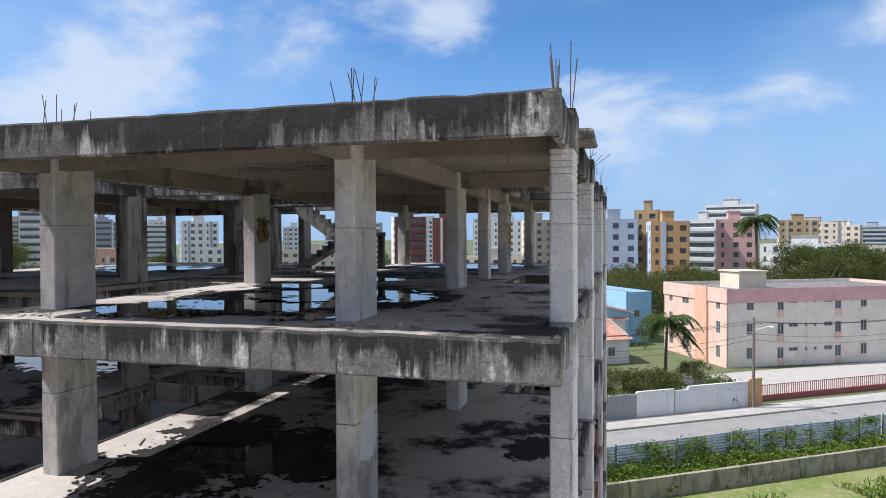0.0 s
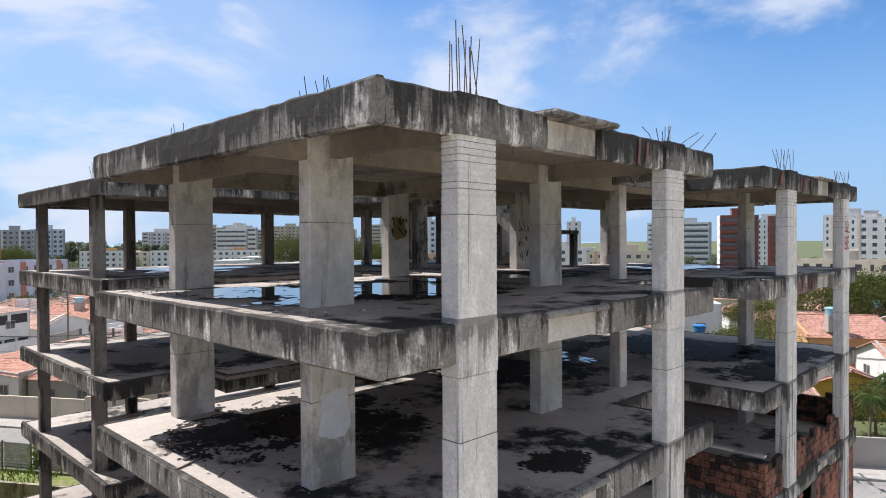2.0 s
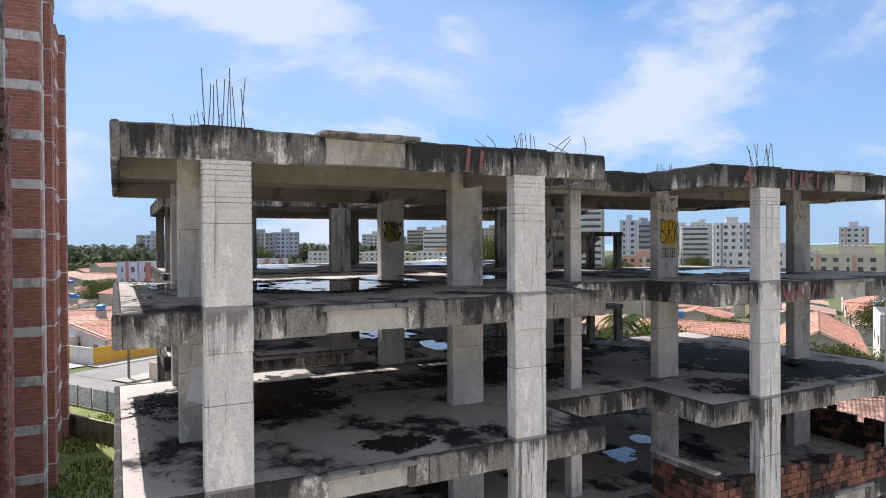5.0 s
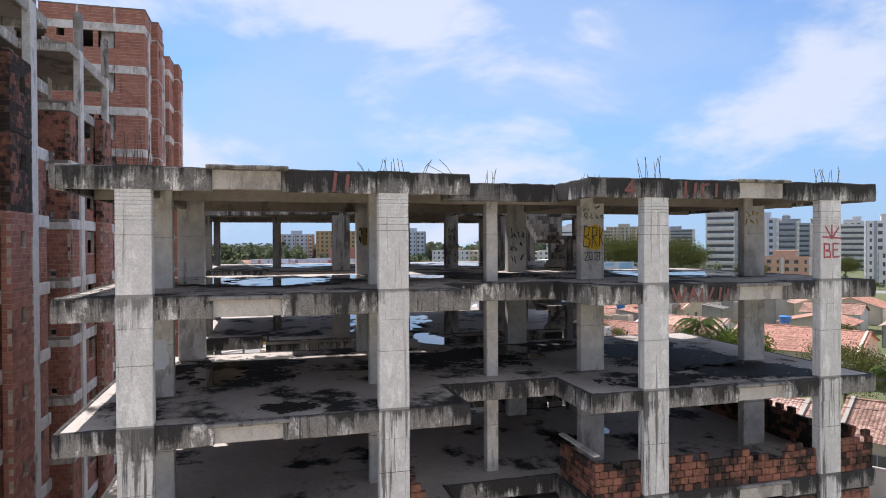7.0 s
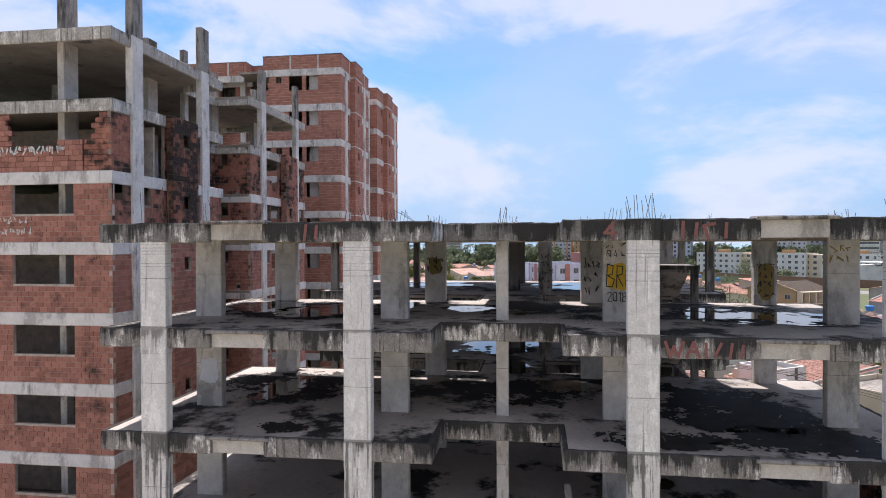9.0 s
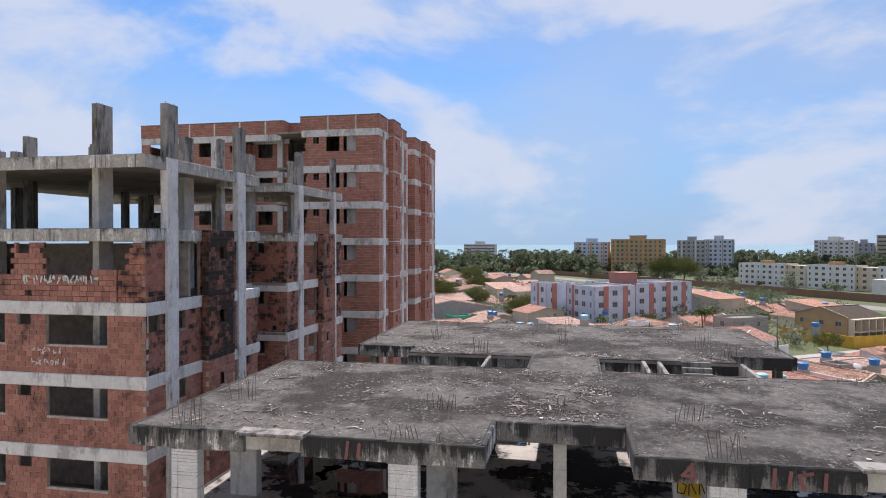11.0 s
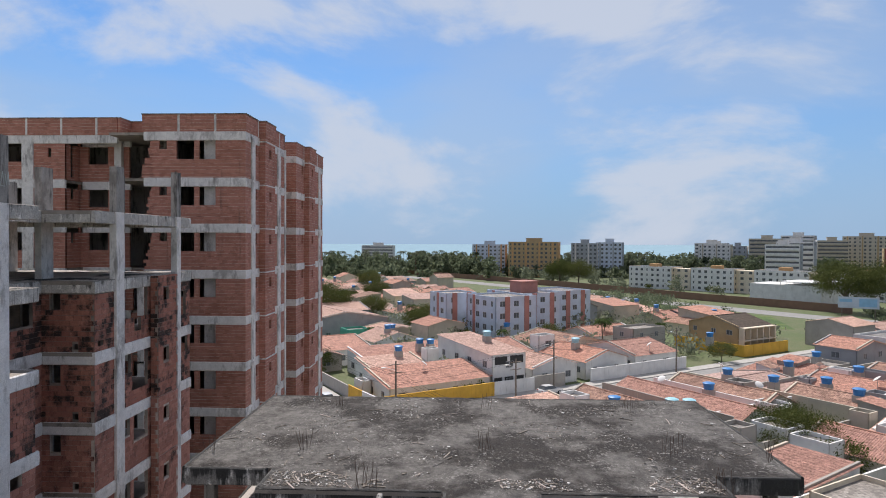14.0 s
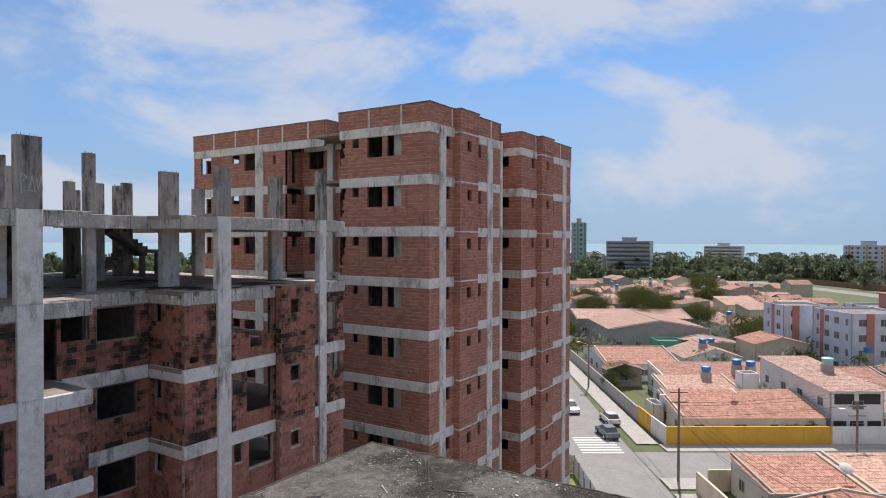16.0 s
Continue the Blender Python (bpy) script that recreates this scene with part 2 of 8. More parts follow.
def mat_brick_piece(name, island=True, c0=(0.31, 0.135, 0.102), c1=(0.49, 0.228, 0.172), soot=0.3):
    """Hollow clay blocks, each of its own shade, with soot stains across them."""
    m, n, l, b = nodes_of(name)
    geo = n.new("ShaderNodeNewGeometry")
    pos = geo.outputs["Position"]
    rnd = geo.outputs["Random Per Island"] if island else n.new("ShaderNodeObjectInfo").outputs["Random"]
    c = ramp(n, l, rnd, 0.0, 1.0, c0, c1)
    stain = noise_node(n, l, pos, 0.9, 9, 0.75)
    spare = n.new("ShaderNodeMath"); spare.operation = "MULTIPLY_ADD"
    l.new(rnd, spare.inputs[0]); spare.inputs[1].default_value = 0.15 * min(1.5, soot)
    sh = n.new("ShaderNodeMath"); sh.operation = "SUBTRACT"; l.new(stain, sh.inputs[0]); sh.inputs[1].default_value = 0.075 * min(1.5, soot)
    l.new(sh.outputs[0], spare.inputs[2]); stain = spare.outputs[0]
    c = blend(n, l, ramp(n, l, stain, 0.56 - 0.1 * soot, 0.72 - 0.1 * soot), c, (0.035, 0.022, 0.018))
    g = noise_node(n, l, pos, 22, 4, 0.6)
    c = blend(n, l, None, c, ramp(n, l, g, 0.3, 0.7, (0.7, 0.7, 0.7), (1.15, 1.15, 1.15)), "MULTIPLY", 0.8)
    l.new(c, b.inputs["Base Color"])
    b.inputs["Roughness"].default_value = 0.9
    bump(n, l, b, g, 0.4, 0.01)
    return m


def mat_brick_far(name):
    """Clay block courses for walls that stay far off."""
    m, n, l, b = nodes_of(name)
    pos = n.new("ShaderNodeNewGeometry").outputs["Position"]
    sep = n.new("ShaderNodeSeparateXYZ"); l.new(pos, sep.inputs[0])
    add = n.new("ShaderNodeMath"); l.new(sep.outputs[0], add.inputs[0]); l.new(sep.outputs[1], add.inputs[1])
    com = n.new("ShaderNodeCombineXYZ"); l.new(add.outputs[0], com.inputs[0]); l.new(sep.outputs[2], com.inputs[1])
    t = n.new("ShaderNodeTexBrick")
    t.inputs["Scale"].default_value = 1.0
    t.inputs["Brick Width"].default_value, t.inputs["Row Height"].default_value = 0.34, 0.215
    t.inputs["Mortar Size"].default_value, t.inputs["Mortar Smooth"].default_value = 0.011, 0.4
    t.inputs["Color1"].default_value = (0.48, 0.215, 0.162, 1)
    t.inputs["Color2"].default_value = (0.355, 0.152, 0.113, 1)
    t.inputs["Mortar"].default_value = (0.44, 0.20, 0.13, 1)
    l.new(com.outputs[0], t.inputs["Vector"])
    big = noise_node(n, l, pos, 0.35, 6, 0.65)
    c = blend(n, l, ramp(n, l, big, 0.52, 0.75), t.outputs[0], (0.27, 0.105, 0.068))
    rows = noise_node(n, l, pos, 1.0, 4, 0.7, (0.12, 0.12, 4.6))
    c = blend(n, l, ramp(n, l, rows, 0.55, 0.72), c, (0.48, 0.23, 0.16))
    runs = noise_node(n, l, pos, 2.0, 5, 0.6, (1, 1, 0.1))
    c = blend(n, l, ramp(n, l, runs, 0.62, 0.8), c, (0.09, 0.05, 0.04))
    # bed joints, painted dark as their shadow lines and partly filled with pale mortar
    fr = n.new("ShaderNodeMath"); fr.operation = "FRACT"
    dv = n.new("ShaderNodeMath"); dv.operation = "DIVIDE"; l.new(sep.outputs[2], dv.inputs[0]); dv.inputs[1].default_value = 0.215; l.new(dv.outputs[0], fr.inputs[0])
    bed = ramp(n, l, fr.outputs[0], 0.88, 0.97)
    pale = noise_node(n, l, pos, 1.6, 5, 0.7, (1, 1, 3.0))
    c = blend(n, l, bed, c, blend(n, l, ramp(n, l, pale, 0.40, 0.54), (0.12, 0.06, 0.045), (0.66, 0.53, 0.46)))
    grit = noise_node(n, l, pos, 16, 5, 0.7)
    c = blend(n, l, None, c, ramp(n, l, grit, 0.25, 0.75, (0.66, 0.66, 0.66), (1.25, 1.25, 1.25)), "MULTIPLY", 0.9)
    l.new(c, b.inputs["Base Color"])
    b.inputs["Roughness"].default_value = 0.9
    bump(n, l, b, t.outputs[1], -0.5, 0.012)
    return m


def mat_tile(name, a, b_, dirt=0.5):
    m, n, l, b = nodes_of(name)
    pos = n.new("ShaderNodeNewGeometry").outputs["Position"]
    vor = n.new("ShaderNodeTexVoronoi")
    vor.inputs["Scale"].default_value = 3.2
    l.new(pos, vor.inputs["Vector"])
    f = vor.outputs["Color"]
    g = noise_node(n, l, pos, 0.35, 7, 0.7)
    h = noise_node(n, l, pos, 9.0, 3, 0.6)
    c = blend(n, l, ramp(n, l, f, 0.1, 0.9), tuple(x * 1.1 for x in a), tuple(x * 0.62 for x in b_))
    c = blend(n, l, ramp(n, l, g, 0.62 - 0.2 * dirt, 0.85 - 0.2 * dirt), c, tuple(x * 0.45 for x in b_))
    c = blend(n, l, None, c, ramp(n, l, h, 0.3, 0.7, (0.55, 0.55, 0.55), (1.32, 1.32, 1.32)), "MULTIPLY", 0.9)
    info = n.new("ShaderNodeObjectInfo").outputs["Random"]
    c = blend(n, l, None, c, ramp(n, l, info, 0, 1, (0.8, 0.82, 0.86), (1.1, 1.05, 1.0)), "MULTIPLY", 1.0)
    l.new(c, b.inputs["Base Color"])
    b.inputs["Roughness"].default_value = 0.85
    bump(n, l, b, h, 0.6, 0.02)
    return m


def mat_leaf(name, a, b_, through_=0.3):
    """Leaves, each of its own shade, that let part of the light pass."""
    m, n, l, b = nodes_of(name)
    geo = n.new("ShaderNodeNewGeometry")
    c = ramp(n, l, geo.outputs["Random Per Island"], 0, 1, a, b_)
    info = n.new("ShaderNodeObjectInfo").outputs["Random"]
    c = blend(n, l, None, c, ramp(n, l, info, 0, 1, (0.75, 0.8, 0.7), (1.2, 1.15, 1.2)), "MULTIPLY", 1.0)
    l.new(c, b.inputs["Base Color"])
    b.inputs["Specular IOR Level"].default_value = 0.15
    b.inputs["Roughness"].default_value = 0.85
    tr = n.new("ShaderNodeBsdfTranslucent")
    l.new(c, tr.inputs["Color"])
    mix = n.new("ShaderNodeMixShader")
    mix.inputs[0].default_value = through_
    l.new(b.outputs[0], mix.inputs[1])
    l.new(tr.outputs[0], mix.inputs[2])
    l.new(mix.outputs[0], n["Material Output"].inputs["Surface"])
    return m


def mat_ground(name, a, b_, c_, s=0.12):
    m, n, l, b = nodes_of(name)
    pos = n.new("ShaderNodeNewGeometry").outputs["Position"]
    f = noise_node(n, l, pos, s, 7, 0.65)
    g = noise_node(n, l, pos, 2.2, 6, 0.7)
    c = blend(n, l, ramp(n, l, f, 0.42, 0.58), a, b_)
    c = blend(n, l, ramp(n, l, g, 0.5, 0.7), c, c_)
    l.new(c, b.inputs["Base Color"])
    b.inputs["Roughness"].default_value = 0.95
    bump(n, l, b, g, 0.7, 0.08)
    return m


M = {}
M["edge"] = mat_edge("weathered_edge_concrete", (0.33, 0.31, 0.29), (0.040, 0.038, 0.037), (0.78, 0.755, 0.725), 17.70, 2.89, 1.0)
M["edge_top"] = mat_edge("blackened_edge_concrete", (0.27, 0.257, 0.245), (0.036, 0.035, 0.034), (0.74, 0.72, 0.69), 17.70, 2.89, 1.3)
M["edge_l"] = mat_edge("weathered_beam_concrete", (0.58, 0.55, 0.51), (0.11, 0.102, 0.095), (0.76, 0.74, 0.70), 25.90, 2.88, 0.1)
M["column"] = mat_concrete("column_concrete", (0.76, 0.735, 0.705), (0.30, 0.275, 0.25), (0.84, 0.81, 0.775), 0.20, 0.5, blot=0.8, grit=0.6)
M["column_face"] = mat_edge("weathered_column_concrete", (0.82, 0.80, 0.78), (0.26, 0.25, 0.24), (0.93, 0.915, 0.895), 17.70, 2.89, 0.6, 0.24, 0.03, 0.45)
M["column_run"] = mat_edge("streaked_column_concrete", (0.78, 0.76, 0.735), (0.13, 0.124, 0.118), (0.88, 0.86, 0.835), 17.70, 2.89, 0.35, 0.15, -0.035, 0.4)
# soffits are toned down to deepen the shade under the slabs
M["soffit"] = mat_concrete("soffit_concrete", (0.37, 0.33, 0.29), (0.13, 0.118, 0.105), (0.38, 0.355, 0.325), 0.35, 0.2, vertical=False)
M["floor"] = mat_concrete("floor_concrete", (0.54, 0.50, 0.465), (0.022, 0.021, 0.020), (0.68, 0.645, 0.61), 0.64, 0.4, vertical=False, scale=0.8)
M["roof"] = mat_roof("roof_concrete")
fl = M["floor"].node_tree
sheen = noise_node(fl.nodes, fl.links, fl.nodes.new("ShaderNodeNewGeometry").outputs["Position"], 0.8, 6, 0.65)
fl.links.new(ramp(fl.nodes, fl.links, sheen, 0.35, 0.65, (0.68, 0.68, 0.68), (0.95, 0.95, 0.95)), fl.nodes["Principled BSDF"].inputs["Roughness"])
M["pale"] = mat_concrete("pale_new_concrete", (0.70, 0.665, 0.62), (0.36, 0.335, 0.31), (0.76, 0.735, 0.70), 0.22, 0.3)
M["band"] = mat_concrete("band_concrete", (0.87, 0.85, 0.835), (0.32, 0.305, 0.29), (0.88, 0.865, 0.845), 0.2, 0.4, blot=0.5)
M["dull"] = mat_concrete("dull_concrete", (0.37, 0.35, 0.33), (0.085, 0.08, 0.075), (0.50, 0.48, 0.45), 0.45, 0.4)
M["mortar"] = mat_plain("mortar", (0.47, 0.40, 0.35), 0.95, var=0.3)
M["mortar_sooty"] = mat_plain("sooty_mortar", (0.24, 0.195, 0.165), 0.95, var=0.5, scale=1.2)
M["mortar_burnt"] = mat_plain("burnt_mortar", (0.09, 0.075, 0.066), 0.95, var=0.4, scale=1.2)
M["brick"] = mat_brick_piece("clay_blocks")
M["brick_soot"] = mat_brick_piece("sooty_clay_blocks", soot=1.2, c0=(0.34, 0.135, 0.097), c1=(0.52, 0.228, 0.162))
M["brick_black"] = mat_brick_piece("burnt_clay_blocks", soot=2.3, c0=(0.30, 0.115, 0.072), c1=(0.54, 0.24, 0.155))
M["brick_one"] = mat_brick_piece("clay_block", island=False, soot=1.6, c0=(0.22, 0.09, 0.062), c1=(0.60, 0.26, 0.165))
M["brick_far"] = mat_brick_far("clay_block_wall")
M["rebar"] = mat_plain("rusty_steel", (0.15, 0.105, 0.085), 0.8, 0.3)
M["dark"] = mat_plain("opening_shade", (0.05, 0.048, 0.047), 0.95)


# ---- mesh helpers ----
class Mesh:
    """Collects vertices and faces of one mesh."""

    def __init__(self):
        self.v, self.f, self.mi = [], [], []

    def poly(self, pts, mi=0):
        k = len(self.v)
        self.v += [tuple(p) for p in pts]
        self.f.append(tuple(range(k, k + len(pts))))
        self.mi.append(mi)

    def box(self, x0, x1, y0, y1, z0, z1, mi=0, m=None):
        k = len(self.v)
        pts = [(x, y, z) for z in (z0, z1) for y in (y0, y1) for x in (x0, x1)]
        if m is not None:
            pts = [tuple(m @ Vector(p)) for p in pts]
        self.v += pts
        for q in ((0, 2, 3, 1), (4, 5, 7, 6), (0, 1, 5, 4), (2, 6, 7, 3), (0, 4, 6, 2), (1, 3, 7, 5)):
            self.f.append(tuple(k + i for i in q))
            self.mi.append(mi)

    def soft_box(self, x0, x1, y0, y1, z0, z1, b=0.015, mi=0, m=None):
        """A box with its upright edges cut off."""
        ring = [(x0 + b, y0), (x1 - b, y0), (x1, y0 + b), (x1, y1 - b), (x1 - b, y1), (x0 + b, y1), (x0, y1 - b), (x0, y0 + b)]
        self.prism(ring, z0, z1, mi, m)

    def prism(self, ring, z0, z1, mi=0, m=None):
        k, c = len(self.v), len(ring)
        pts = [(x, y, z0) for x, y in ring] + [(x, y, z1) for x, y in ring]
        if m is not None:
            pts = [tuple(m @ Vector(p)) for p in pts]
        self.v += pts
        for i in range(c):
            j = (i + 1) % c
            self.f.append((k + i, k + j, k + c + j, k + c + i)); self.mi.append(mi)
        self.f.append(tuple(k + c + i for i in range(c))); self.mi.append(mi)
        self.f.append(tuple(k + i for i in reversed(range(c)))); self.mi.append(mi)

    def tube(self, a, b, ra, rb=None, sides=6, mi=0, cap=True):
        a, b = Vector(a), Vector(b)
        rb = ra if rb is None else rb
        d = (b - a).normalized()
        u = d.orthogonal().normalized()
        w = d.cross(u)
        k = len(self.v)
        for p, r in ((a, ra), (b, rb)):
            for i in range(sides):
                t = 2 * math.pi * i / sides
                self.v.append(tuple(p + u * (r * math.cos(t)) + w * (r * math.sin(t))))
        for i in range(sides):
            j = (i + 1) % sides
            self.f.append((k + i, k + j, k + sides + j, k + sides + i)); self.mi.append(mi)
        if cap:
            self.f.append(tuple(k + sides + i for i in range(sides))); self.mi.append(mi)
            self.f.append(tuple(k + i for i in reversed(range(sides)))); self.mi.append(mi)

    def stack(self, x0, x1, y0, y1, levels, b=0.02, mi=0):
        """An upright post as one skin: rings at (z, inset, material of the band above) from bottom to top."""
        k0 = len(self.v)
        for z, g, _ in levels:
            a0, a1, c0, c1 = x0 + g, x1 - g, y0 + g, y1 - g
            self.v += [(a0 + b, c0, z), (a1 - b, c0, z), (a1, c0 + b, z), (a1, c1 - b, z), (a1 - b, c1, z), (a0 + b, c1, z), (a0, c1 - b, z), (a0, c0 + b, z)]
        for r in range(len(levels) - 1):
            for i in range(8):
                j = (i + 1) % 8
                self.f.append((k0 + 8 * r + i, k0 + 8 * r + j, k0 + 8 * r + 8 + j, k0 + 8 * r + 8 + i)); self.mi.append(levels[r][2])
        t = k0 + 8 * (len(levels) - 1)
        self.f.append(tuple(t + i for i in range(8))); self.mi.append(mi)
        self.f.append(tuple(k0 + i for i in reversed(range(8)))); self.mi.append(mi)

    def rod(self, pts, r, sides=5, mi=0):
        """A bent rod as one skin."""
        k0 = len(self.v)
        for i, p in enumerate(pts):
            d = (pts[min(i + 1, len(pts) - 1)] - pts[max(i - 1, 0)]).normalized()
            u = d.cross(Vector((0.3, 0.9, 0.1))).normalized()
            w = d.cross(u)
            for q in range(sides):
                t = 2 * math.pi * q / sides
                self.v.append(tuple(p + u * (r * math.cos(t)) + w * (r * math.sin(t))))
        for i in range(len(pts) - 1):
            for q in range(sides):
                j = (q + 1) % sides
                a = k0 + i * sides
                self.f.append((a + q, a + j, a + sides + j, a + sides + q)); self.mi.append(mi)
        e = k0 + (len(pts) - 1) * sides
        self.f.append(tuple(e + q for q in range(sides))); self.mi.append(mi)

    def data(self, name, mats):
        me = bpy.data.meshes.new(name)
        me.from_pydata(self.v, [], self.f)
        for mt in mats if isinstance(mats, (list, tuple)) else [mats]:
            me.materials.append(mt)
        if any(self.mi):
            me.polygons.foreach_set("material_index", self.mi)
        me.update()
        return me


def part(name, mesh, mats, parent, label="", place=None):
    """One mesh object under a thing or a part; a Mesh or ready mesh data."""
    ob = new(name, mesh.data(name, mats) if isinstance(mesh, Mesh) else mesh)
    ob.parent = parent
    if place is not None:
        ob.matrix_basis = place
    if label:
        ob["label"] = label
    return ob


def thing(name, label, category, group="", kind="", place=None):
    ob = new(name)
    ob.empty_display_size = 0.5
    if place is not None:
        ob.matrix_basis = place
    return tagged(ob, label, category, group, kind)


def solo(name, mesh, mats, label="", category="", group="", kind="", place=None):
    ob = new(name, mesh.data(name, mats))
    if place is not None:
        ob.matrix_basis = place
    return tagged(ob, label, category, group, kind)


def rough_beam(p, q, width, z0, z1, wear=0.02, step=0.22, seed=0):
    """A cast beam from p to q in plan with worn, uneven edges; width to its left."""
    me = Mesh()
    p, q = Vector((*p, 0)), Vector((*q, 0))
    d = (q - p); length = d.length; d.normalize()
    nrm = Vector((-d.y, d.x, 0))
    cnt = max(1, int(length / step))
    c = 0.03
    prof = [(0, z0 + c), (0, (z0 + z1) / 2), (0, z1 - c), (c, z1), (width - c, z1), (width, z1 - c), (width, z0 + c), (width - c, z0), (c, z0)]
    r = len(prof)
    for i in range(cnt + 1):
        o = p + d * (length * i / cnt)
        for j, (s, z) in enumerate(prof):
            v = Vector((o.x * 2.3, o.y * 2.3, z * 3 + seed))
            a = abs(noise.noise(v * 1.7) + noise.noise(v * 5.1)) * wear * (1.0 if j in (2, 3, 7, 8, 0) else 0.15) * (1 if j in (0, 1, 2, 3, 8) else -1)
            end = 0.0 if 0 < i < cnt else (c if i == 0 else -c)
            w = o + nrm * (s + a) + d * end * (0.6 if j in (2, 3, 0, 8) else 0)
            me.v.append((w.x, w.y, z + noise.noise(v * 3.3 + Vector((9, 0, 0))) * wear * (1.2 if j in (2, 3, 4) else 0.5)))
    for i in range(cnt):
        for j in range(r):
            k = (j + 1) % r
            me.f.append((i * r + j, (i + 1) * r + j, (i + 1) * r + k, i * r + k)); me.mi.append(0)
    me.f.append(tuple(range(r))); me.mi.append(0)
    me.f.append(tuple(cnt * r + j for j in reversed(range(r)))); me.mi.append(0)
    return me


def wall_cells(length, height, holes):
    holes = [(min(h[:2]), max(h[:2]), h[2], h[3]) for h in holes]
    xs = sorted({0.0, length, *[h[0] for h in holes], *[h[1] for h in holes]})
    zs = sorted({0.0, height, *[h[2] for h in holes], *[h[3] for h in holes]})
    xs = [x for x in xs if 0 <= x <= length]
    zs = [z for z in zs if 0 <= z <= height]
    solid = {}
    for i in range(len(xs) - 1):
        for j in range(len(zs) - 1):
            cx, cz = (xs[i] + xs[i + 1]) / 2, (zs[j] + zs[j + 1]) / 2
            solid[i, j] = not any(h[0] < cx < h[1] and h[2] < cz < h[3] for h in holes)
    return xs, zs, solid


def holed_wall(me, m, length, height, holes, thick=0.15, mi=0):
    """A wall standing on the line y=0 of m, its outer face at y=0 looking to -y, with openings (u0, u1, z0, z1) through it."""
    xs, zs, solid = wall_cells(length, height, holes)
    P = lambda x, y, z: tuple(m @ Vector((x, y, z)))
    for (i, j), ok in solid.items():
        if not ok:
            continue
        x0, x1, z0, z1 = xs[i], xs[i + 1], zs[j], zs[j + 1]
        me.poly([P(x0, 0, z0), P(x1, 0, z0), P(x1, 0, z1), P(x0, 0, z1)], mi)
        me.poly([P(x1, thick, z0), P(x0, thick, z0), P(x0, thick, z1), P(x1, thick, z1)], mi)
        if not solid.get((i - 1, j)):
            me.poly([P(x0, thick, z0), P(x0, 0, z0), P(x0, 0, z1), P(x0, thick, z1)], mi)
        if not solid.get((i + 1, j)):
            me.poly([P(x1, 0, z0), P(x1, thick, z0), P(x1, thick, z1), P(x1, 0, z1)], mi)
        if not solid.get((i, j - 1)):
            me.poly([P(x0, thick, z0), P(x1, thick, z0), P(x1, 0, z0), P(x0, 0, z0)], mi)
        if not solid.get((i, j + 1)):
            me.poly([P(x0, 0, z1), P(x1, 0, z1), P(x1, thick, z1), P(x0, thick, z1)], mi)


def brick_rows(length, height, holes, rng, bw=0.30, bh=0.20, joint=0.014, top=None):
    """The blocks of a wall, course by course, cut at the openings and at its broken top: (u0, u1, z0, z1)."""
    out, row, z = [], 0, 0.0
    holes = [(min(h[:2]), max(h[:2]), h[2], h[3]) for h in holes]
    while z < height - 0.05:
        z1 = min(z + bh, height)
        zm = (z + z1) / 2
        cuts = sorted((h[0], h[1]) for h in holes if h[2] < zm < h[3])
        free, x = [], 0.0
        for a, b in cuts:
            if a > x + 0.02:
                free.append((x, a))
            x = max(x, b)
        if x < length - 0.02:
            free.append((x, length))
        for a, b in free:
            u = a - (bw / 2 if row % 2 else 0)
            while u < b - 0.02:
                u0, u1 = max(u, a), min(u + bw, b)
                u += bw
                if u1 - u0 < 0.04:
                    continue
                if top is not None and z1 > top((u0 + u1) / 2) + rng.uniform(-0.12, 0.12):
                    continue
                out.append((u0 + joint / 2, u1 - joint / 2, z + joint / 2, z1 - joint / 2))
        z, row = z1, row + 1
    return out


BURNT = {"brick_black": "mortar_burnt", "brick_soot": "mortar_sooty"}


def brick_wall(parent, m, length, height, holes, seed, mat="brick", thick=0.14, top=None, name="brick_wall", bw=0.34, bh=0.215):
    """A block wall: a mortar core with its openings, and the blocks standing proud of it on the outer side."""
    rng = random.Random(seed)
    rows = brick_rows(length, height, holes, rng, bw=bw, bh=bh, top=top)
    blocks = Mesh()
    core = Mesh()
    if top is None:
        holed_wall(core, m @ Matrix.Translation((0, 0.016, 0)), length, height, holes, thick, 0)
        ob = part(name, core, M[BURNT.get(mat, "mortar")], parent)
        depth = 0.016
    else:
        ob, depth = None, thick
    for u0, u1, z0, z1 in rows:
        y = rng.uniform(-0.006, 0.004)
        if top is None:
            P = [tuple(m @ Vector(p)) for p in ((u0, y, z0), (u1, y, z0), (u1, y, z1), (u0, y, z1), (u0, depth, z0), (u1, depth, z0), (u1, depth, z1), (u0, depth, z1))]
            k = len(blocks.v)
            blocks.v += P
            for q in ((0, 1, 2, 3), (3, 2, 6, 7), (1, 0, 4, 5), (0, 3, 7, 4), (2, 1, 5, 6)):
                blocks.f.append(tuple(k + i for i in q)); blocks.mi.append(0)
        else:
            blocks.box(u0, u1, y, depth, z0, z1, 0, m)
    if ob is None:
        return part(name, blocks, M[mat], parent)
    b = part("blockwork", blocks, M[mat], ob)
    b["kind"] = "stuff"
    return ob


# ---- the grey concrete frame building ----
LEVELS = [17.69, 14.80, 11.91, 9.02, 6.13, 3.24]      # tops of the slabs; the roof first
BEAM = 0.52
GREY = thing("unfinished_building", "unfinished grey concrete frame building, weathered, with open storeys", "building")
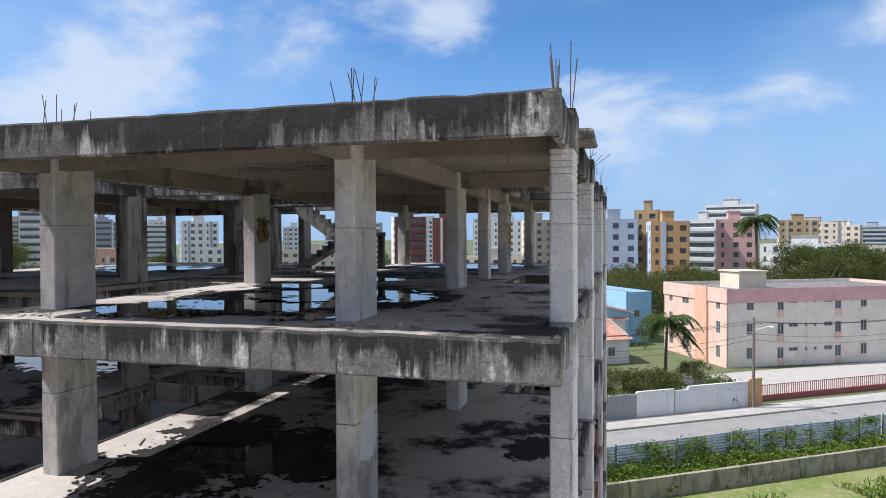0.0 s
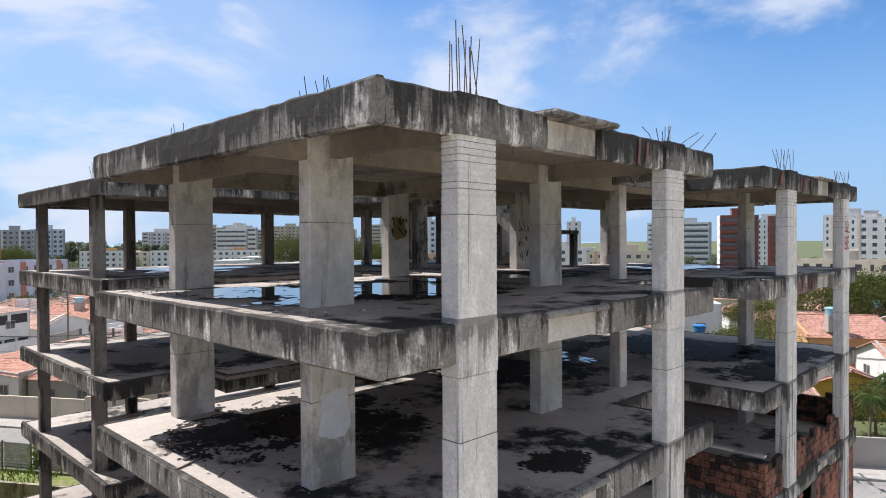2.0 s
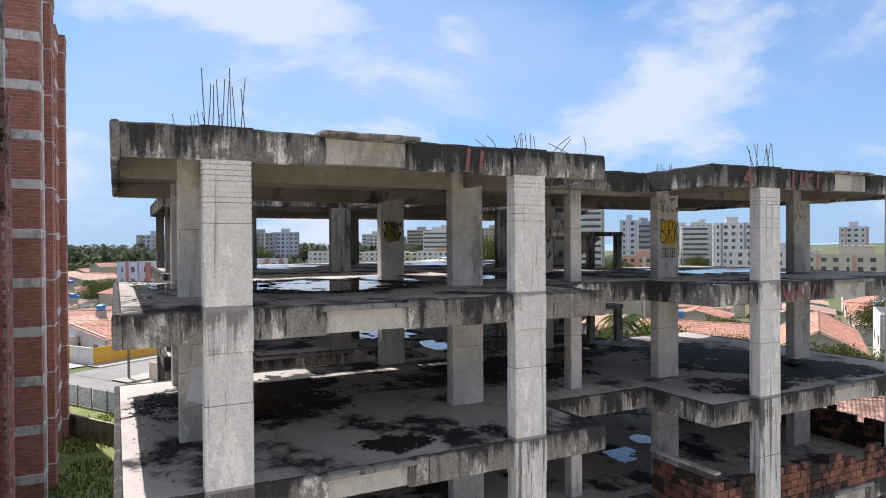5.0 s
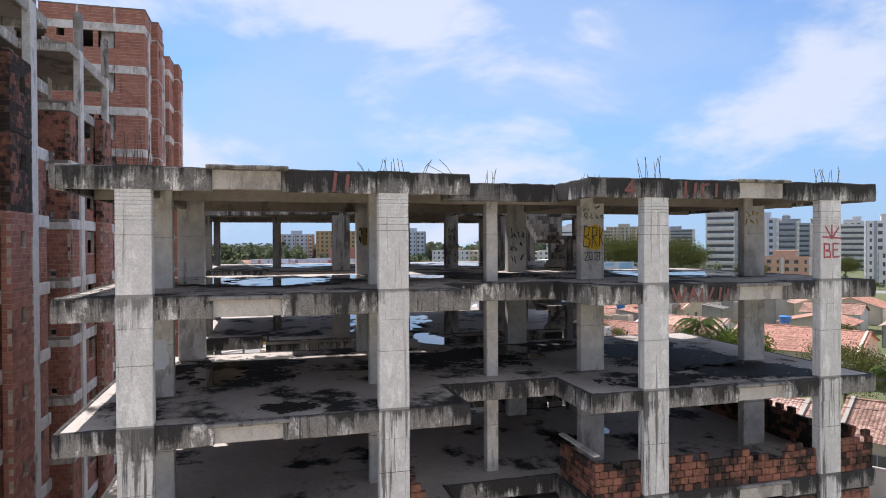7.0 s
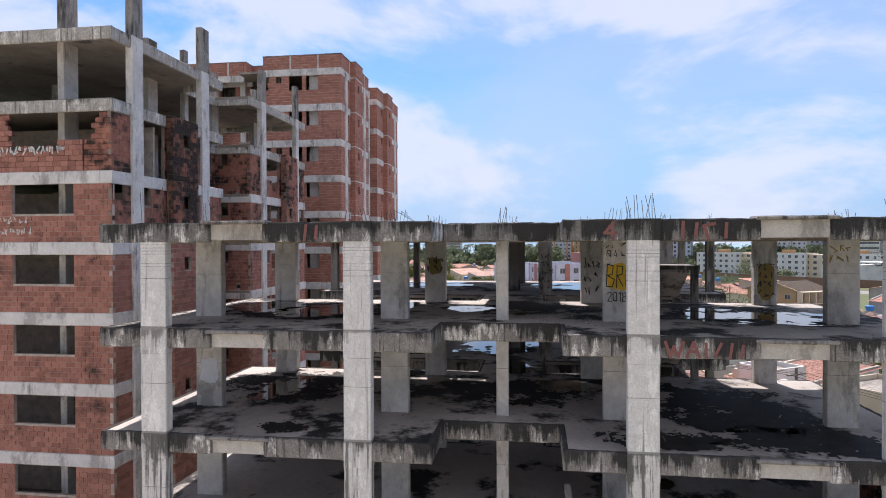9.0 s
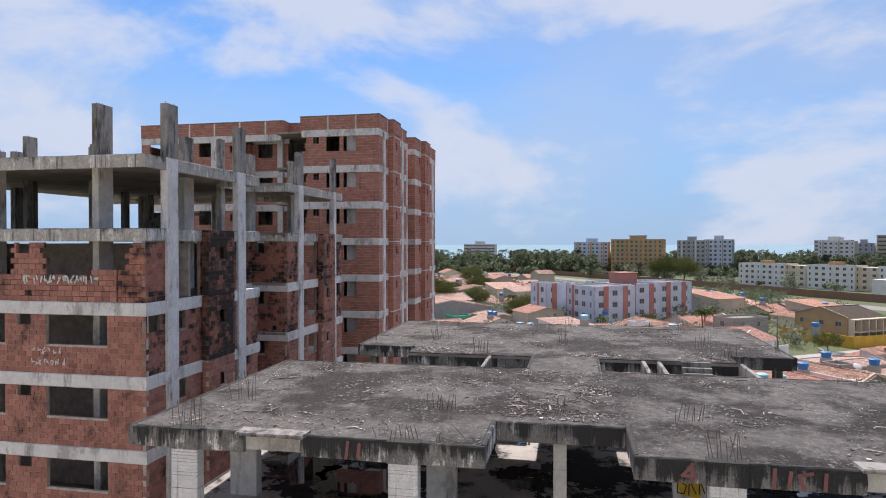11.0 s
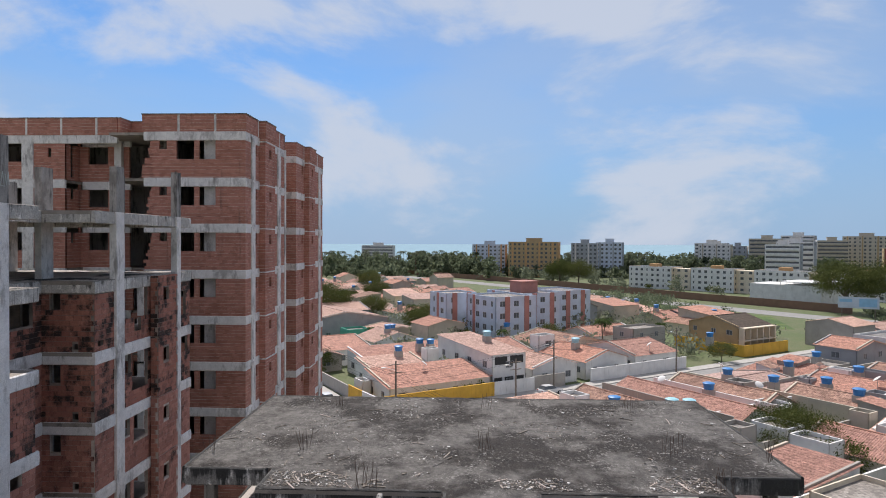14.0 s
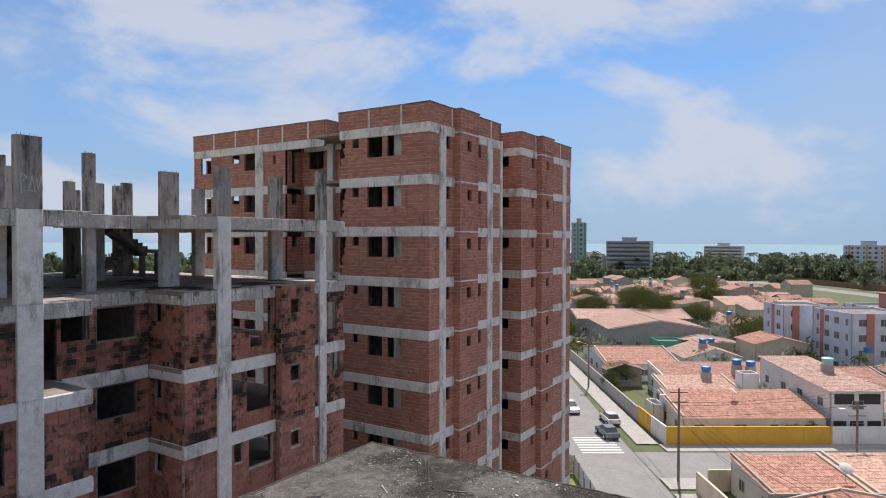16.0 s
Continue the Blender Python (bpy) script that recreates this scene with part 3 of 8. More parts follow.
# plan rectangles of the slabs: x0, x1, y0, y1
EAST = [(-10.05, -0.80, 7.54, 16.66), (-10.05, -3.0, 16.66, 20.27), (-10.05, -0.80, 20.27, 29.60)]
BRIDGE = (-12.87, -10.05, 17.1, 19.85)
WEST = [(-14.5, -12.87, 11.8, 25.2), (-23.6, -14.5, 9.1, 27.7)]
# edge beams as runs in plan, outer side first: p, q (the beam lies to the left of p to q)
EDGES = [
    ((-10.05, 7.40), (-0.66, 7.40)),
    ((-0.66, 7.54), (-0.66, 10.68)), ((-0.66, 12.20), (-0.66, 16.80)),
    ((-0.80, 16.80), (-3.02, 16.80)), ((-2.88, 16.80), (-2.88, 20.13)), ((-3.02, 20.13), (-0.80, 20.13)),
    ((-0.66, 20.13), (-0.66, 24.82)), ((-0.66, 26.40), (-0.66, 29.74)),
    ((-0.80, 29.74), (-10.05, 29.74)),
    ((-10.19, 29.60), (-10.19, 19.85)), ((-10.19, 17.1), (-10.19, 7.54)),
    ((-12.87, 17.1), (-10.19, 17.1)), ((-10.19, 19.85), (-12.87, 19.85)),
    ((-12.87, 11.8), (-12.87, 17.1)), ((-12.87, 19.85), (-12.87, 25.2)),
    ((-14.5, 11.8), (-12.99, 11.8)), ((-12.99, 25.2), (-14.5, 25.2)),
    ((-23.7, 8.96), (-14.5, 8.96)), ((-14.36, 9.1), (-14.36, 11.66)),
    ((-14.36, 25.34), (-14.36, 27.7)), ((-14.5, 27.84), (-23.7, 27.84)), ((-23.7, 27.7), (-23.7, 9.1)),
]
# columns in plan: x0, x1, y0, y1
COLS = [(-0.93, -0.60, a, b) for a, b in ((8.68, 9.43), (14.46, 15.20), (21.70, 22.47), (27.60, 28.36))]
COLS += [(-4.02, -3.70, a, b) for a, b in ((8.57, 9.45), (14.70, 15.56), (18.27, 18.64), (21.42, 22.24), (27.55, 28.40))]
COLS += [(-9.72, -9.38, a, b) for a, b in ((8.85, 9.75), (15.10, 15.92), (21.15, 21.95), (27.40, 28.20))]
COLS += [(-13.22, -12.92, a, b) for a, b in ((14.55, 15.3), (19.55, 20.15), (21.75, 22.5), (24.65, 25.25))]
COLS += [(-16.57, -16.22, a, b) for a, b in ((12.12, 12.5), (18.1, 18.65), (24.2, 24.9))]
COLS += [(-22.2, -21.85, a, b) for a, b in ((12.2, 12.57), (18.3, 18.8), (24.2, 24.7))]
COLS += [(-16.1, -15.75, 9.12, 9.48), (-16.05, -15.7, 27.3, 27.66), (-21.95, -21.6, 9.12, 9.45), (-22.0, -21.65, 27.3, 27.66)]


def grey_storey(level, z):
    roof = level == 0
    for x0, x1, y0, y1 in EAST + [BRIDGE] + WEST:
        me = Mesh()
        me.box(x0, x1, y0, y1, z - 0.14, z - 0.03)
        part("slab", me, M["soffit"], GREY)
    # the top gets a finer, slightly uneven sheet with its own surface
    top = Mesh()
    for x0, x1, y0, y1 in EAST + [BRIDGE] + WEST:
        nx, ny = max(1, int((x1 - x0) / 0.45)), max(1, int((y1 - y0) / 0.45))
        k = len(top.v)
        for j in range(ny + 1):
            for i in range(nx + 1):
                x, y = x0 + (x1 - x0) * i / nx, y0 + (y1 - y0) * j / ny
                e = 0 if i in (0, nx) or j in (0, ny) else 1
                top.v.append((x, y, z + e * 0.012 * noise.noise(Vector((x * 0.9, y * 0.9, z)))))
        for j in range(ny):
            for i in range(nx):
                a = k + j * (nx + 1) + i
                top.f.append((a, a + 1, a + nx + 2, a + nx + 1)); top.mi.append(0)
    part("roof_surface" if roof else "floor_surface", top, M["roof"] if roof else M["floor"], GREY)
    for i, (p, q) in enumerate(EDGES):
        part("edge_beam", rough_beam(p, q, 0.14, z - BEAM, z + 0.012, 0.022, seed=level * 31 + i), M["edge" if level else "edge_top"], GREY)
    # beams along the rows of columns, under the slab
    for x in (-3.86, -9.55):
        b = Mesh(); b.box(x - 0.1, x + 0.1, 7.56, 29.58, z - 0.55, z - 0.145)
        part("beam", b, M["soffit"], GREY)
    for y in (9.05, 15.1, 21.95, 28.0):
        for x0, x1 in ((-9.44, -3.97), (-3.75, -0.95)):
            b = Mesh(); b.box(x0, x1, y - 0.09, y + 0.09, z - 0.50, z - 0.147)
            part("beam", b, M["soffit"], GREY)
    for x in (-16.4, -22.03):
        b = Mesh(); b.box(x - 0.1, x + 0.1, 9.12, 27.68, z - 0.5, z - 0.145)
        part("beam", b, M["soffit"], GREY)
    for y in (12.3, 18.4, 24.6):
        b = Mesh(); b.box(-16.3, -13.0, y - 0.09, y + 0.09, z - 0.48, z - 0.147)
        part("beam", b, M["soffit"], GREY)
    # beams that bridge the light wells
    for y in (15.3, 21.5, 22.1, 25.2):
        part("well_beam", rough_beam((-12.72, y), (-10.2, y), 0.16, z - 0.5, z + 0.004, 0.02, seed=level + y), M["dull"], GREY)
    # the lighter stretches of beam under the thin ledges
    for y0, y1 in ((10.68, 12.20), (24.82, 26.40)):
        b = Mesh(); b.box(-1.05, -0.785, y0 - 0.02, y1 + 0.02, z - (0.46 if roof else 0.50), z - (0.034 if roof else 0.114))
        part("pale_beam", b, M["pale"], GREY, "pale new concrete beam")
        out = -0.42 if roof and y0 < 20 else -0.60
        zl = z + (0.06 if roof else -0.02)
        part("ledge", rough_beam((out, y0 - 0.12), (out, y1 + 0.16), 0.55, zl - 0.09, zl, 0.012, seed=y0), M["dull"], GREY)


def grey_columns(level, z, below):
    for x0, x1, y0, y1 in COLS:
        face = x1 > -0.7
        zt = z + 0.016 if face else z - 0.14
        me = Mesh()
        s = below + 1.42 + 0.10 * noise.noise(Vector((x0, y0, z)))
        foot = below + (0.016 if face and below > 0 else -0.004)
        # rings at (height, inset, 1 where dirt and painted groove shade darken the joint below)
        rings = [(foot, 0.0, 0), (s - 0.007, 0.0, 1), (s - 0.003, 0.010, 1), (s + 0.003, 0.010, 0), (s + 0.010, 0.003, 0)]
        if face and level == 0:
            # the upper lift was cast in narrow boards that left ribs
            zz = zt - 1.30
            while zz < zt - BEAM - 0.06:
                cut = 0.011 + 0.005 * noise.noise(Vector((x0 * 3, y0 * 3, zz * 7)))
                rings += [(zz, 0.003, 0), (zz + 0.012, cut, 1 if noise.noise(Vector((x0 * 5, y0 * 5, zz * 9))) > 0.12 else 0), (zz + 0.020, cut, 0), (zz + 0.034, 0.003, 0)]
                zz += 0.086
        elif face:
            rings += [(zt - 0.698, 0.003, 0), (zt - 0.694, 0.010, 1), (zt - 0.688, -0.008, 0)]
        rings.append((zt, 0.003 if level == 0 else -0.008, 0))
        me.stack(x0, x1, y0, y1, rings, 0.02)
        # rear columns take the dull concrete: streaked, and darker to stand for their shade
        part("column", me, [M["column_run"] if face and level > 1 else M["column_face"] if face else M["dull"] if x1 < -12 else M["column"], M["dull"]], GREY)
        if face and level == 0:
            me = Mesh()
            me.soft_box(x0 - 0.02, x1 + 0.015, y0 - 0.03, y1 + 0.03, z - BEAM + 0.01, z + 0.02, 0.025)
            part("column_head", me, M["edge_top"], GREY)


def rebar_cluster(x, y, z, w, d, count, height, seed, parent=None, lean=0.1):
    rng = random.Random(seed)
    for i in range(count):
        a = Vector((x + (i / max(1, count - 1) - 0.5) * w if w > d else x + rng.choice((-0.5, 0.5)) * w,
                    y + (i / max(1, count - 1) - 0.5) * d if d >= w else y + rng.choice((-0.5, 0.5)) * d, z - 0.02))
        h = height * 0.86 * rng.uniform(0.72, 1.1)
        b = a + Vector((rng.uniform(-lean, lean) * h, rng.uniform(-lean, lean) * h, h * 0.55))
        c = b + (b - a) * 0.82 + Vector((rng.uniform(-lean, lean) * h * 0.3, rng.uniform(-lean, lean) * h * 0.3, 0.0))
        me = Mesh()
        me.rod([a, b, c], 0.0075)
        part("rebar", me, M["rebar"], parent)


for level, z in enumerate(LEVELS):
    grey_storey(level, z)
    grey_columns(level, z, LEVELS[level + 1] if level + 1 < len(LEVELS) else 0.0)

REBAR = [(0, 10, 1.15), (1, 7, 0.45), (2, 9, 0.75), (3, 9, 0.6), (4, 8, 0.95), (5, 8, 0.6), (6, 5, 0.7), (7, 8, 0.55), (8, 7, 0.4),
         (9, 7, 1.0), (10, 6, 0.45), (11, 7, 0.5), (12, 6, 0.4), (13, 10, 0.8), (16, 8, 0.8),
         (17, 7, 0.8), (18, 7, 0.85), (19, 7, 0.8), (20, 5, 0.5), (21, 5, 0.7), (22, 6, 0.7), (23, 5, 0.7), (24, 7, 0.9)]
for i, count, h in REBAR:
    x0, x1, y0, y1 = COLS[i]
    rebar_cluster((x0 + x1) / 2, (y0 + y1) / 2, LEVELS[0], x1 - x0 - 0.1, y1 - y0 - 0.1, count, h, 40 + i, GREY, 0.12 if i else 0.06)


# ---- brick buildings ----
def face_m(origin, direction):
    """A wall's frame: u along the direction in plan, its outer face to the right of that way."""
    ox, oy, oz = origin
    a = math.atan2(direction[1], direction[0])
    return Matrix.Translation((ox, oy, oz)) @ Matrix.Rotation(a, 4, "Z")


L_TOPS = [25.90, 23.02, 20.10, 17.22, 14.34, 11.46, 8.58, 5.70, 2.82]
BRICKS = thing("unfinished_brick_building", "unfinished red block and concrete building with sooty, half-open upper storeys", "building")
L_RECTS = [(-17.1, -7.9, -16.0, 2.65), (-20.5, -17.1, -16.0, 0.43), (-29.5, -20.5, -16.0, 2.65)]
# the same plan as the grey building, turned by a quarter
L_ROW = [(-9.93, -9.18), (-15.56, -14.82), (-22.63, -22.0), (-28.15, -27.68),
         (-9.95, -9.07), (-15.9, -15.05), (-18.94, -18.55), (-22.48, -21.68), (-28.35, -27.6),
         (-10.25, -9.35), (-16.42, -15.6), (-22.52, -21.75), (-28.1, -27.45)]
L_COLS = [(a, b, x0 + 3.31, x1 + 3.31) for (a, b), (x0, x1, y0, y1) in zip(L_ROW, COLS)]
# the rear rows behind the light wells: x0, x1, y0, y1, height of the bare stub on the roof
L_REAR = [(-15.7, -15.0, -9.91, -9.61, 2.2), (-20.45, -19.85, -9.91, -9.61, 2.5), (-23.05, -22.55, -9.91, -9.61, 2.0), (-25.55, -25.1, -9.91, -9.61, 1.95),
          (-12.8, -12.1, -14.24, -13.89, 2.0), (-19.1, -18.5, -14.24, -13.89, 2.0), (-25.6, -24.9, -14.24, -13.89, 1.9), (-27.2, -26.65, -11.7, -11.35, 2.3)]
for k, z in enumerate(L_TOPS):
    for x0, x1, y0, y1 in L_RECTS:
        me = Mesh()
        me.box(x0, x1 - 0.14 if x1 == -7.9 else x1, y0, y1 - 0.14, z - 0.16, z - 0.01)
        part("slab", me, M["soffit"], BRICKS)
        if k < 2:
            me = Mesh()
            me.poly([(x0, y0, z - 0.005), (x1 - 0.14 if x1 == -7.9 else x1, y0, z - 0.005), (x1 - 0.14 if x1 == -7.9 else x1, y1 - 0.14, z - 0.005), (x0, y1 - 0.14, z - 0.005)])
            part("floor_surface", me, M["floor"], BRICKS)
    old = k < 2
    bands = [((-7.9, -16.0), (-7.9, 2.65)), ((-8.04, 2.65), (-17.1, 2.65)), ((-17.1, 2.51), (-17.1, 0.43)), ((-17.24, 0.43), (-20.5, 0.43)),
             ((-20.5, 0.43), (-20.5, 2.65)), ((-20.64, 2.65), (-29.5, 2.65)), ((-29.5, 2.65), (-29.5, -16.0))]
    for i, (p, q) in enumerate(bands):
        part("edge_beam", rough_beam(p, q, 0.14, z - 0.52, z, 0.012, 0.4, seed=z + i), M["edge_l" if k < 2 else "band"], BRICKS)
    below = L_TOPS[k + 1] if k + 1 < len(L_TOPS) else 0.0
    for j, (x0, x1, y0, y1) in enumerate(L_COLS):
        me = Mesh()
        me.soft_box(x0, x1, y0, y1, below - 0.01, z + 0.004, 0.02)
        part("column", me, M["band" if j < 4 else "column"], BRICKS)
for j, h in enumerate((2.2, 2.2, 1.95, 2.3, 2.3, 1.9, 2.3, 1.9, 2.2, 0.6, 1.6, 1.7, 1.8)):
    x0, x1, y0, y1 = L_COLS[j]
    me = Mesh()
    me.soft_box(x0, x1, y0, y1, 25.895, 25.9 + h, 0.025)
    post = part("column_stub", me, M["dull"], BRICKS)
    rebar_cluster((x0 + x1) / 2, (y0 + y1) / 2, 25.9 + h, x1 - x0 - 0.1, 0.1, 6, 0.12, j, post)

for k in range(1, len(L_TOPS)):
    z0 = L_TOPS[k + 1] if k + 1 < len(L_TOPS) else 0.0
    zt = L_TOPS[k] - 0.52
    h = zt - z0
    sill = h - 1.2
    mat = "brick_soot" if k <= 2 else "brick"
    # east front: u runs north from y = -16
    U = lambda y: y + 16.0
    holes = [(U(-1.93), U(0.86), sill, h), (U(-3.3), U(-2.66), h - 0.5, h),
             (U(-6.4), U(-3.9), sill, h), (U(-8.6), U(-8.0), h - 0.5, h), (U(-11.5), U(-9.2), sill, h), (U(-14.5), U(-12.6), sill, h)]
    if k == 1:
        pier = lambda u: U(-3.55) < u < U(-2.05) or U(-8.2) < u < U(-6.3) or u < U(-11.5)
        brick_wall(BRICKS, face_m((-7.97, -16.0, z0), (0, 1)), 17.3, h, [(U(-3.3), U(-2.7), h - 0.55, h), (U(-2.9), U(-2.6), 0.3, 0.5)], 5, "brick", top=lambda u: h + 1 if pier(u) else 1.12 + 0.28 * noise.noise(Vector((u * 0.8, 3, 1))) + (0.25 if u > U(0.2) else 0))
        brick_wall(BRICKS, face_m((-7.97, 1.35, z0), (0, 1)), 1.23, h, [], 6, "brick_soot", top=lambda u: 1.2 + u * 1.5)
    else:
        brick_wall(BRICKS, face_m((-7.97, -16.0, z0), (0, 1)), 18.58, h, holes, k, "brick")
    # north front of the front piece: u runs west from x = -7.97
    V = lambda x: -7.97 - x
    nh = [(V(-10.75), V(-10.05), h - 0.85, h), (V(-14.45), V(-13.95), 0.45, h), (V(-16.3), V(-15.7), h - 0.5, h)]
    if k == 1:
        nh = [(V(-11.7), V(-9.95), 0, h), (V(-16.97), V(-15.6), 0.0, h), (V(-14.4), V(-13.95), 0.9, h)]
    if k == 2:
        nh = [(V(-8.85), V(-8.05), h - 0.7, h), (V(-10.6), V(-10.0), h - 0.75, h), (V(-14.5), V(-13.95), 0.5, h - 0.15)]
    brick_wall(BRICKS, face_m((-7.97, 2.58, z0), (-1, 0)), 9.0, h, nh, 20 + k, mat)
    if k > 1:
        brick_wall(BRICKS, face_m((-17.03, 2.5, z0), (0, -1)), 2.14, h, [(0.9, 1.5, h - 0.8, h)], 40 + k, mat)
    rw = [(1.4, 2.95, h - 1.25, h - 0.06)] + ([(0.15, 1.15, 1.25, h)] if k == 1 else [])
    brick_wall(BRICKS, face_m((-17.1, 0.36, z0), (-1, 0)), 3.46, h, rw, 60 + k, mat)
    brick_wall(BRICKS, face_m((-20.57, 0.34, z0), (0, 1)), 2.21, h, [(0.35, 0.8, h - 0.75, h), (1.3, 1.55, 0.1, 0.35)], 80 + k, mat)
    W = lambda x: -20.57 - x
    wh = [(W(-24.9), W(-23.6), sill, h), (W(-23.3), W(-22.85), h - 0.8, h), (W(-27.3), W(-27.05), h - 0.9, h - 0.3)]
    if k == 2:
        wh = [(W(-24.9), W(-23.5), 0.6, h), (W(-23.4), W(-22.8), h - 0.9, h), (W(-29.2), W(-28.5), h - 0.9, h)]
    if k == 1:
        wh = [(W(-24.9), W(-22.8), 1.0, h), (W(-24.3), W(-23.7), 0.4, h), (W(-29.0), W(-28.4), 0.6, h - 0.5), (W(-21.2), W(-20.8), 0.15, 0.45)]
    brick_wall(BRICKS, face_m((-20.57, 2.58, z0), (-1, 0)), 8.9, h, wh, 100 + k, mat)
    # the shaft that stands proud of the north front
    brick_wall(BRICKS, face_m((-25.0, 3.05, z0), (-1, 0)), 2.0, h + 0.5, [(0.5, 1.1, h - 0.75, h - 0.1)], 120 + k, mat)
    brick_wall(BRICKS, face_m((-25.0, 2.66, z0), (0, 1)), 0.38, h + 0.5, [], 140 + k, mat)
    brick_wall(BRICKS, face_m((-27.0, 3.05, z0), (0, -1)), 0.38, h + 0.5, [], 160 + k, mat)
    if k >= 1:
        hb = h + 0.5
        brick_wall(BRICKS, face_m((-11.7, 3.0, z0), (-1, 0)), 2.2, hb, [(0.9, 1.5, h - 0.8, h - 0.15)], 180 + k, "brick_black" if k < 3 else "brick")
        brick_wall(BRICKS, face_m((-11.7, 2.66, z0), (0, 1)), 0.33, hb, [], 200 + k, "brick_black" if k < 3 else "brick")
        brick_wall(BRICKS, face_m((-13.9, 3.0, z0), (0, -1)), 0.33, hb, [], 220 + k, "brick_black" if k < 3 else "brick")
    # rooms behind the openings: partitions added to shut out the daylight
    me = Mesh()
    me.box(-29.3, -8.2, -8.05, -7.9, z0, zt - 0.1)
    me.box(-11.3, -11.16, -7.9, 2.35, z0, zt - 0.1)
    for x in (-12.6, -16.9, -21.0, -25.4):
        me.box(x - 0.07, x + 0.07, -7.9, -0.8, z0, zt - 0.1)
    part("partition", me, M["mortar"], BRICKS)


for x0, x1, y0, y1, h in L_REAR:
    me = Mesh(); me.soft_box(x0, x1, y0, y1, 23.0, 25.9 + h, 0.02)
    post = part("column", me, M["dull"], BRICKS)
    rebar_cluster((x0 + x1) / 2, (y0 + y1) / 2, 25.9 + h, x1 - x0 - 0.1, 0.1, 6, 0.12, int(-x0 * 10), post)

TOWER = thing("brick_tower", "tall unfinished red block tower with pale concrete bands", "building")
T_TOPS = [31.70 - 2.97 * i for i in range(11)]
T_X0, T_X1, T_Y = -57.4, -35.7, 3.5
for k, z in enumerate(T_TOPS):
    z0 = T_TOPS[k + 1] if k + 1 < len(T_TOPS) else -0.05
    zt = z - 0.58
    h = zt - z0
    me = Mesh()
    me.box(T_X0 + 0.2, -37.1, -18.8, -9.2, z - 0.2, z - 0.03)
    me.box(T_X0 + 0.2, -37.1 if k == 0 else -38.7, -9.2, -5.6, z - 0.2, z - 0.03)
    # the upper slabs reach over the void, added to keep light out of it
    me.box(T_X0 + 0.2, T_X1 - 0.2 if k < 3 else -38.7, -5.6, -3.2, z - 0.2, z - 0.03)
    me.box(T_X0 + 0.2, T_X1 - 0.2, -3.2, 1.1, z - 0.2, z - 0.03)
    me.box(-44.3, T_X1 - 0.2, 1.1, T_Y - 0.2, z - 0.2, z - 0.03)
    me.box(T_X0 + 0.2, -47.8, 1.1, T_Y - 0.2, z - 0.2, z - 0.03)
    part("slab", me, M["soffit"], TOWER)
    runs = [((T_X1, -3.2), (T_X1, T_Y)), ((-36.9, -19.0), (-36.9, -5.6 if k == 0 else -9.2)), ((-38.55, -9.0), (-38.55, -5.6)), ((T_X0, T_Y), (T_X0, -19.0)), ((-44.4, 1.3), (-47.5, 1.3)), ((-47.7, 1.3), (-47.7, T_Y)), ((-44.4, T_Y - 0.2), (-44.4, 1.3))]
    for cx in (T_X1, -47.7):
        runs += [((cx - 0.2, T_Y), (cx - 2.7, T_Y)), ((cx - 4.9, T_Y), (cx - 8.7 if cx > -40 else T_X0 + 0.2, T_Y))]
    for i, (p, q) in enumerate(runs):
        part("band", rough_beam(p, q, 0.2, zt, z, 0.008, 0.8, seed=k + i), M["band"], TOWER)
    U = lambda y: y + 3.2
    s = h - 1.2
    me = Mesh()
    ya = -2.6 if k < 3 else -3.2      # the upper storeys break off at the void
    U = lambda y: y - ya
    holed_wall(me, face_m((T_X1 - 0.05, ya, z0), (0, 1)), 3.45 - ya, h, [(U(-1.06), U(0.1), s, h), (U(0.42), U(1.5), s, h), (U(-2.2), U(-1.7), h - 0.55, h)], 0.16)
    part("wall_east", me, M["brick_far"], TOWER)
    for cx in (T_X1, -47.7):
        me = Mesh()
        holed_wall(me, face_m((cx - 0.04, T_Y - 0.04, z0), (-1, 0)), 2.66, h, [(1.75, 2.25, h - 0.75, h)], 0.16)
        part("wall_north", me, M["brick_far"], TOWER)
        me = Mesh()
        holed_wall(me, face_m((cx - 4.9, T_Y - 0.05, z0), (-1, 0)), 3.75 if cx > -40 else cx - 4.95 - T_X0, h, [(0.12, 0.42, h - 1.5, h - 0.1), (0.6, 1.15, h - 0.85, h)], 0.16)
        part("wall_north", me, M["brick_far"], TOWER)
        # the shaft that stands proud, with a thin ledge at each floor
        me = Mesh()
        hs = h + (0.9 if k == 0 else 0.58)
        holed_wall(me, face_m((cx - 2.7, 3.9, z0 - 0.3), (-1, 0)), 2.2, hs, [(0.85, 1.35, h - 0.45, h + 0.2)], 0.16)
        part("shaft_wall", me, M["brick_far"], TOWER)
        me = Mesh()
        holed_wall(me, face_m((cx - 2.69, T_Y - 0.1, z0 - 0.3), (0, 1)), 0.49, hs, [], 0.16)
        part("shaft_side", me, M["brick_far"], TOWER)
        me = Mesh()
        holed_wall(me, face_m((cx - 4.91, 3.89, z0 - 0.3), (0, -1)), 0.49, hs, [], 0.16)
        part("shaft_side", me, M["brick_far"], TOWER)
        me = Mesh()
        me.box(cx - 4.95, cx - 2.65, T_Y - 0.1, 3.96, z - 0.31, z - 0.23)
        part("shaft_ledge", me, M["band"], TOWER)
    me = Mesh()
    holed_wall(me, face_m((-44.36, T_Y - 0.1, z0), (0, -1)), 2.1, h, [], 0.16)
    part("wall_recess", me, M["brick_far"], TOWER)
    me = Mesh()
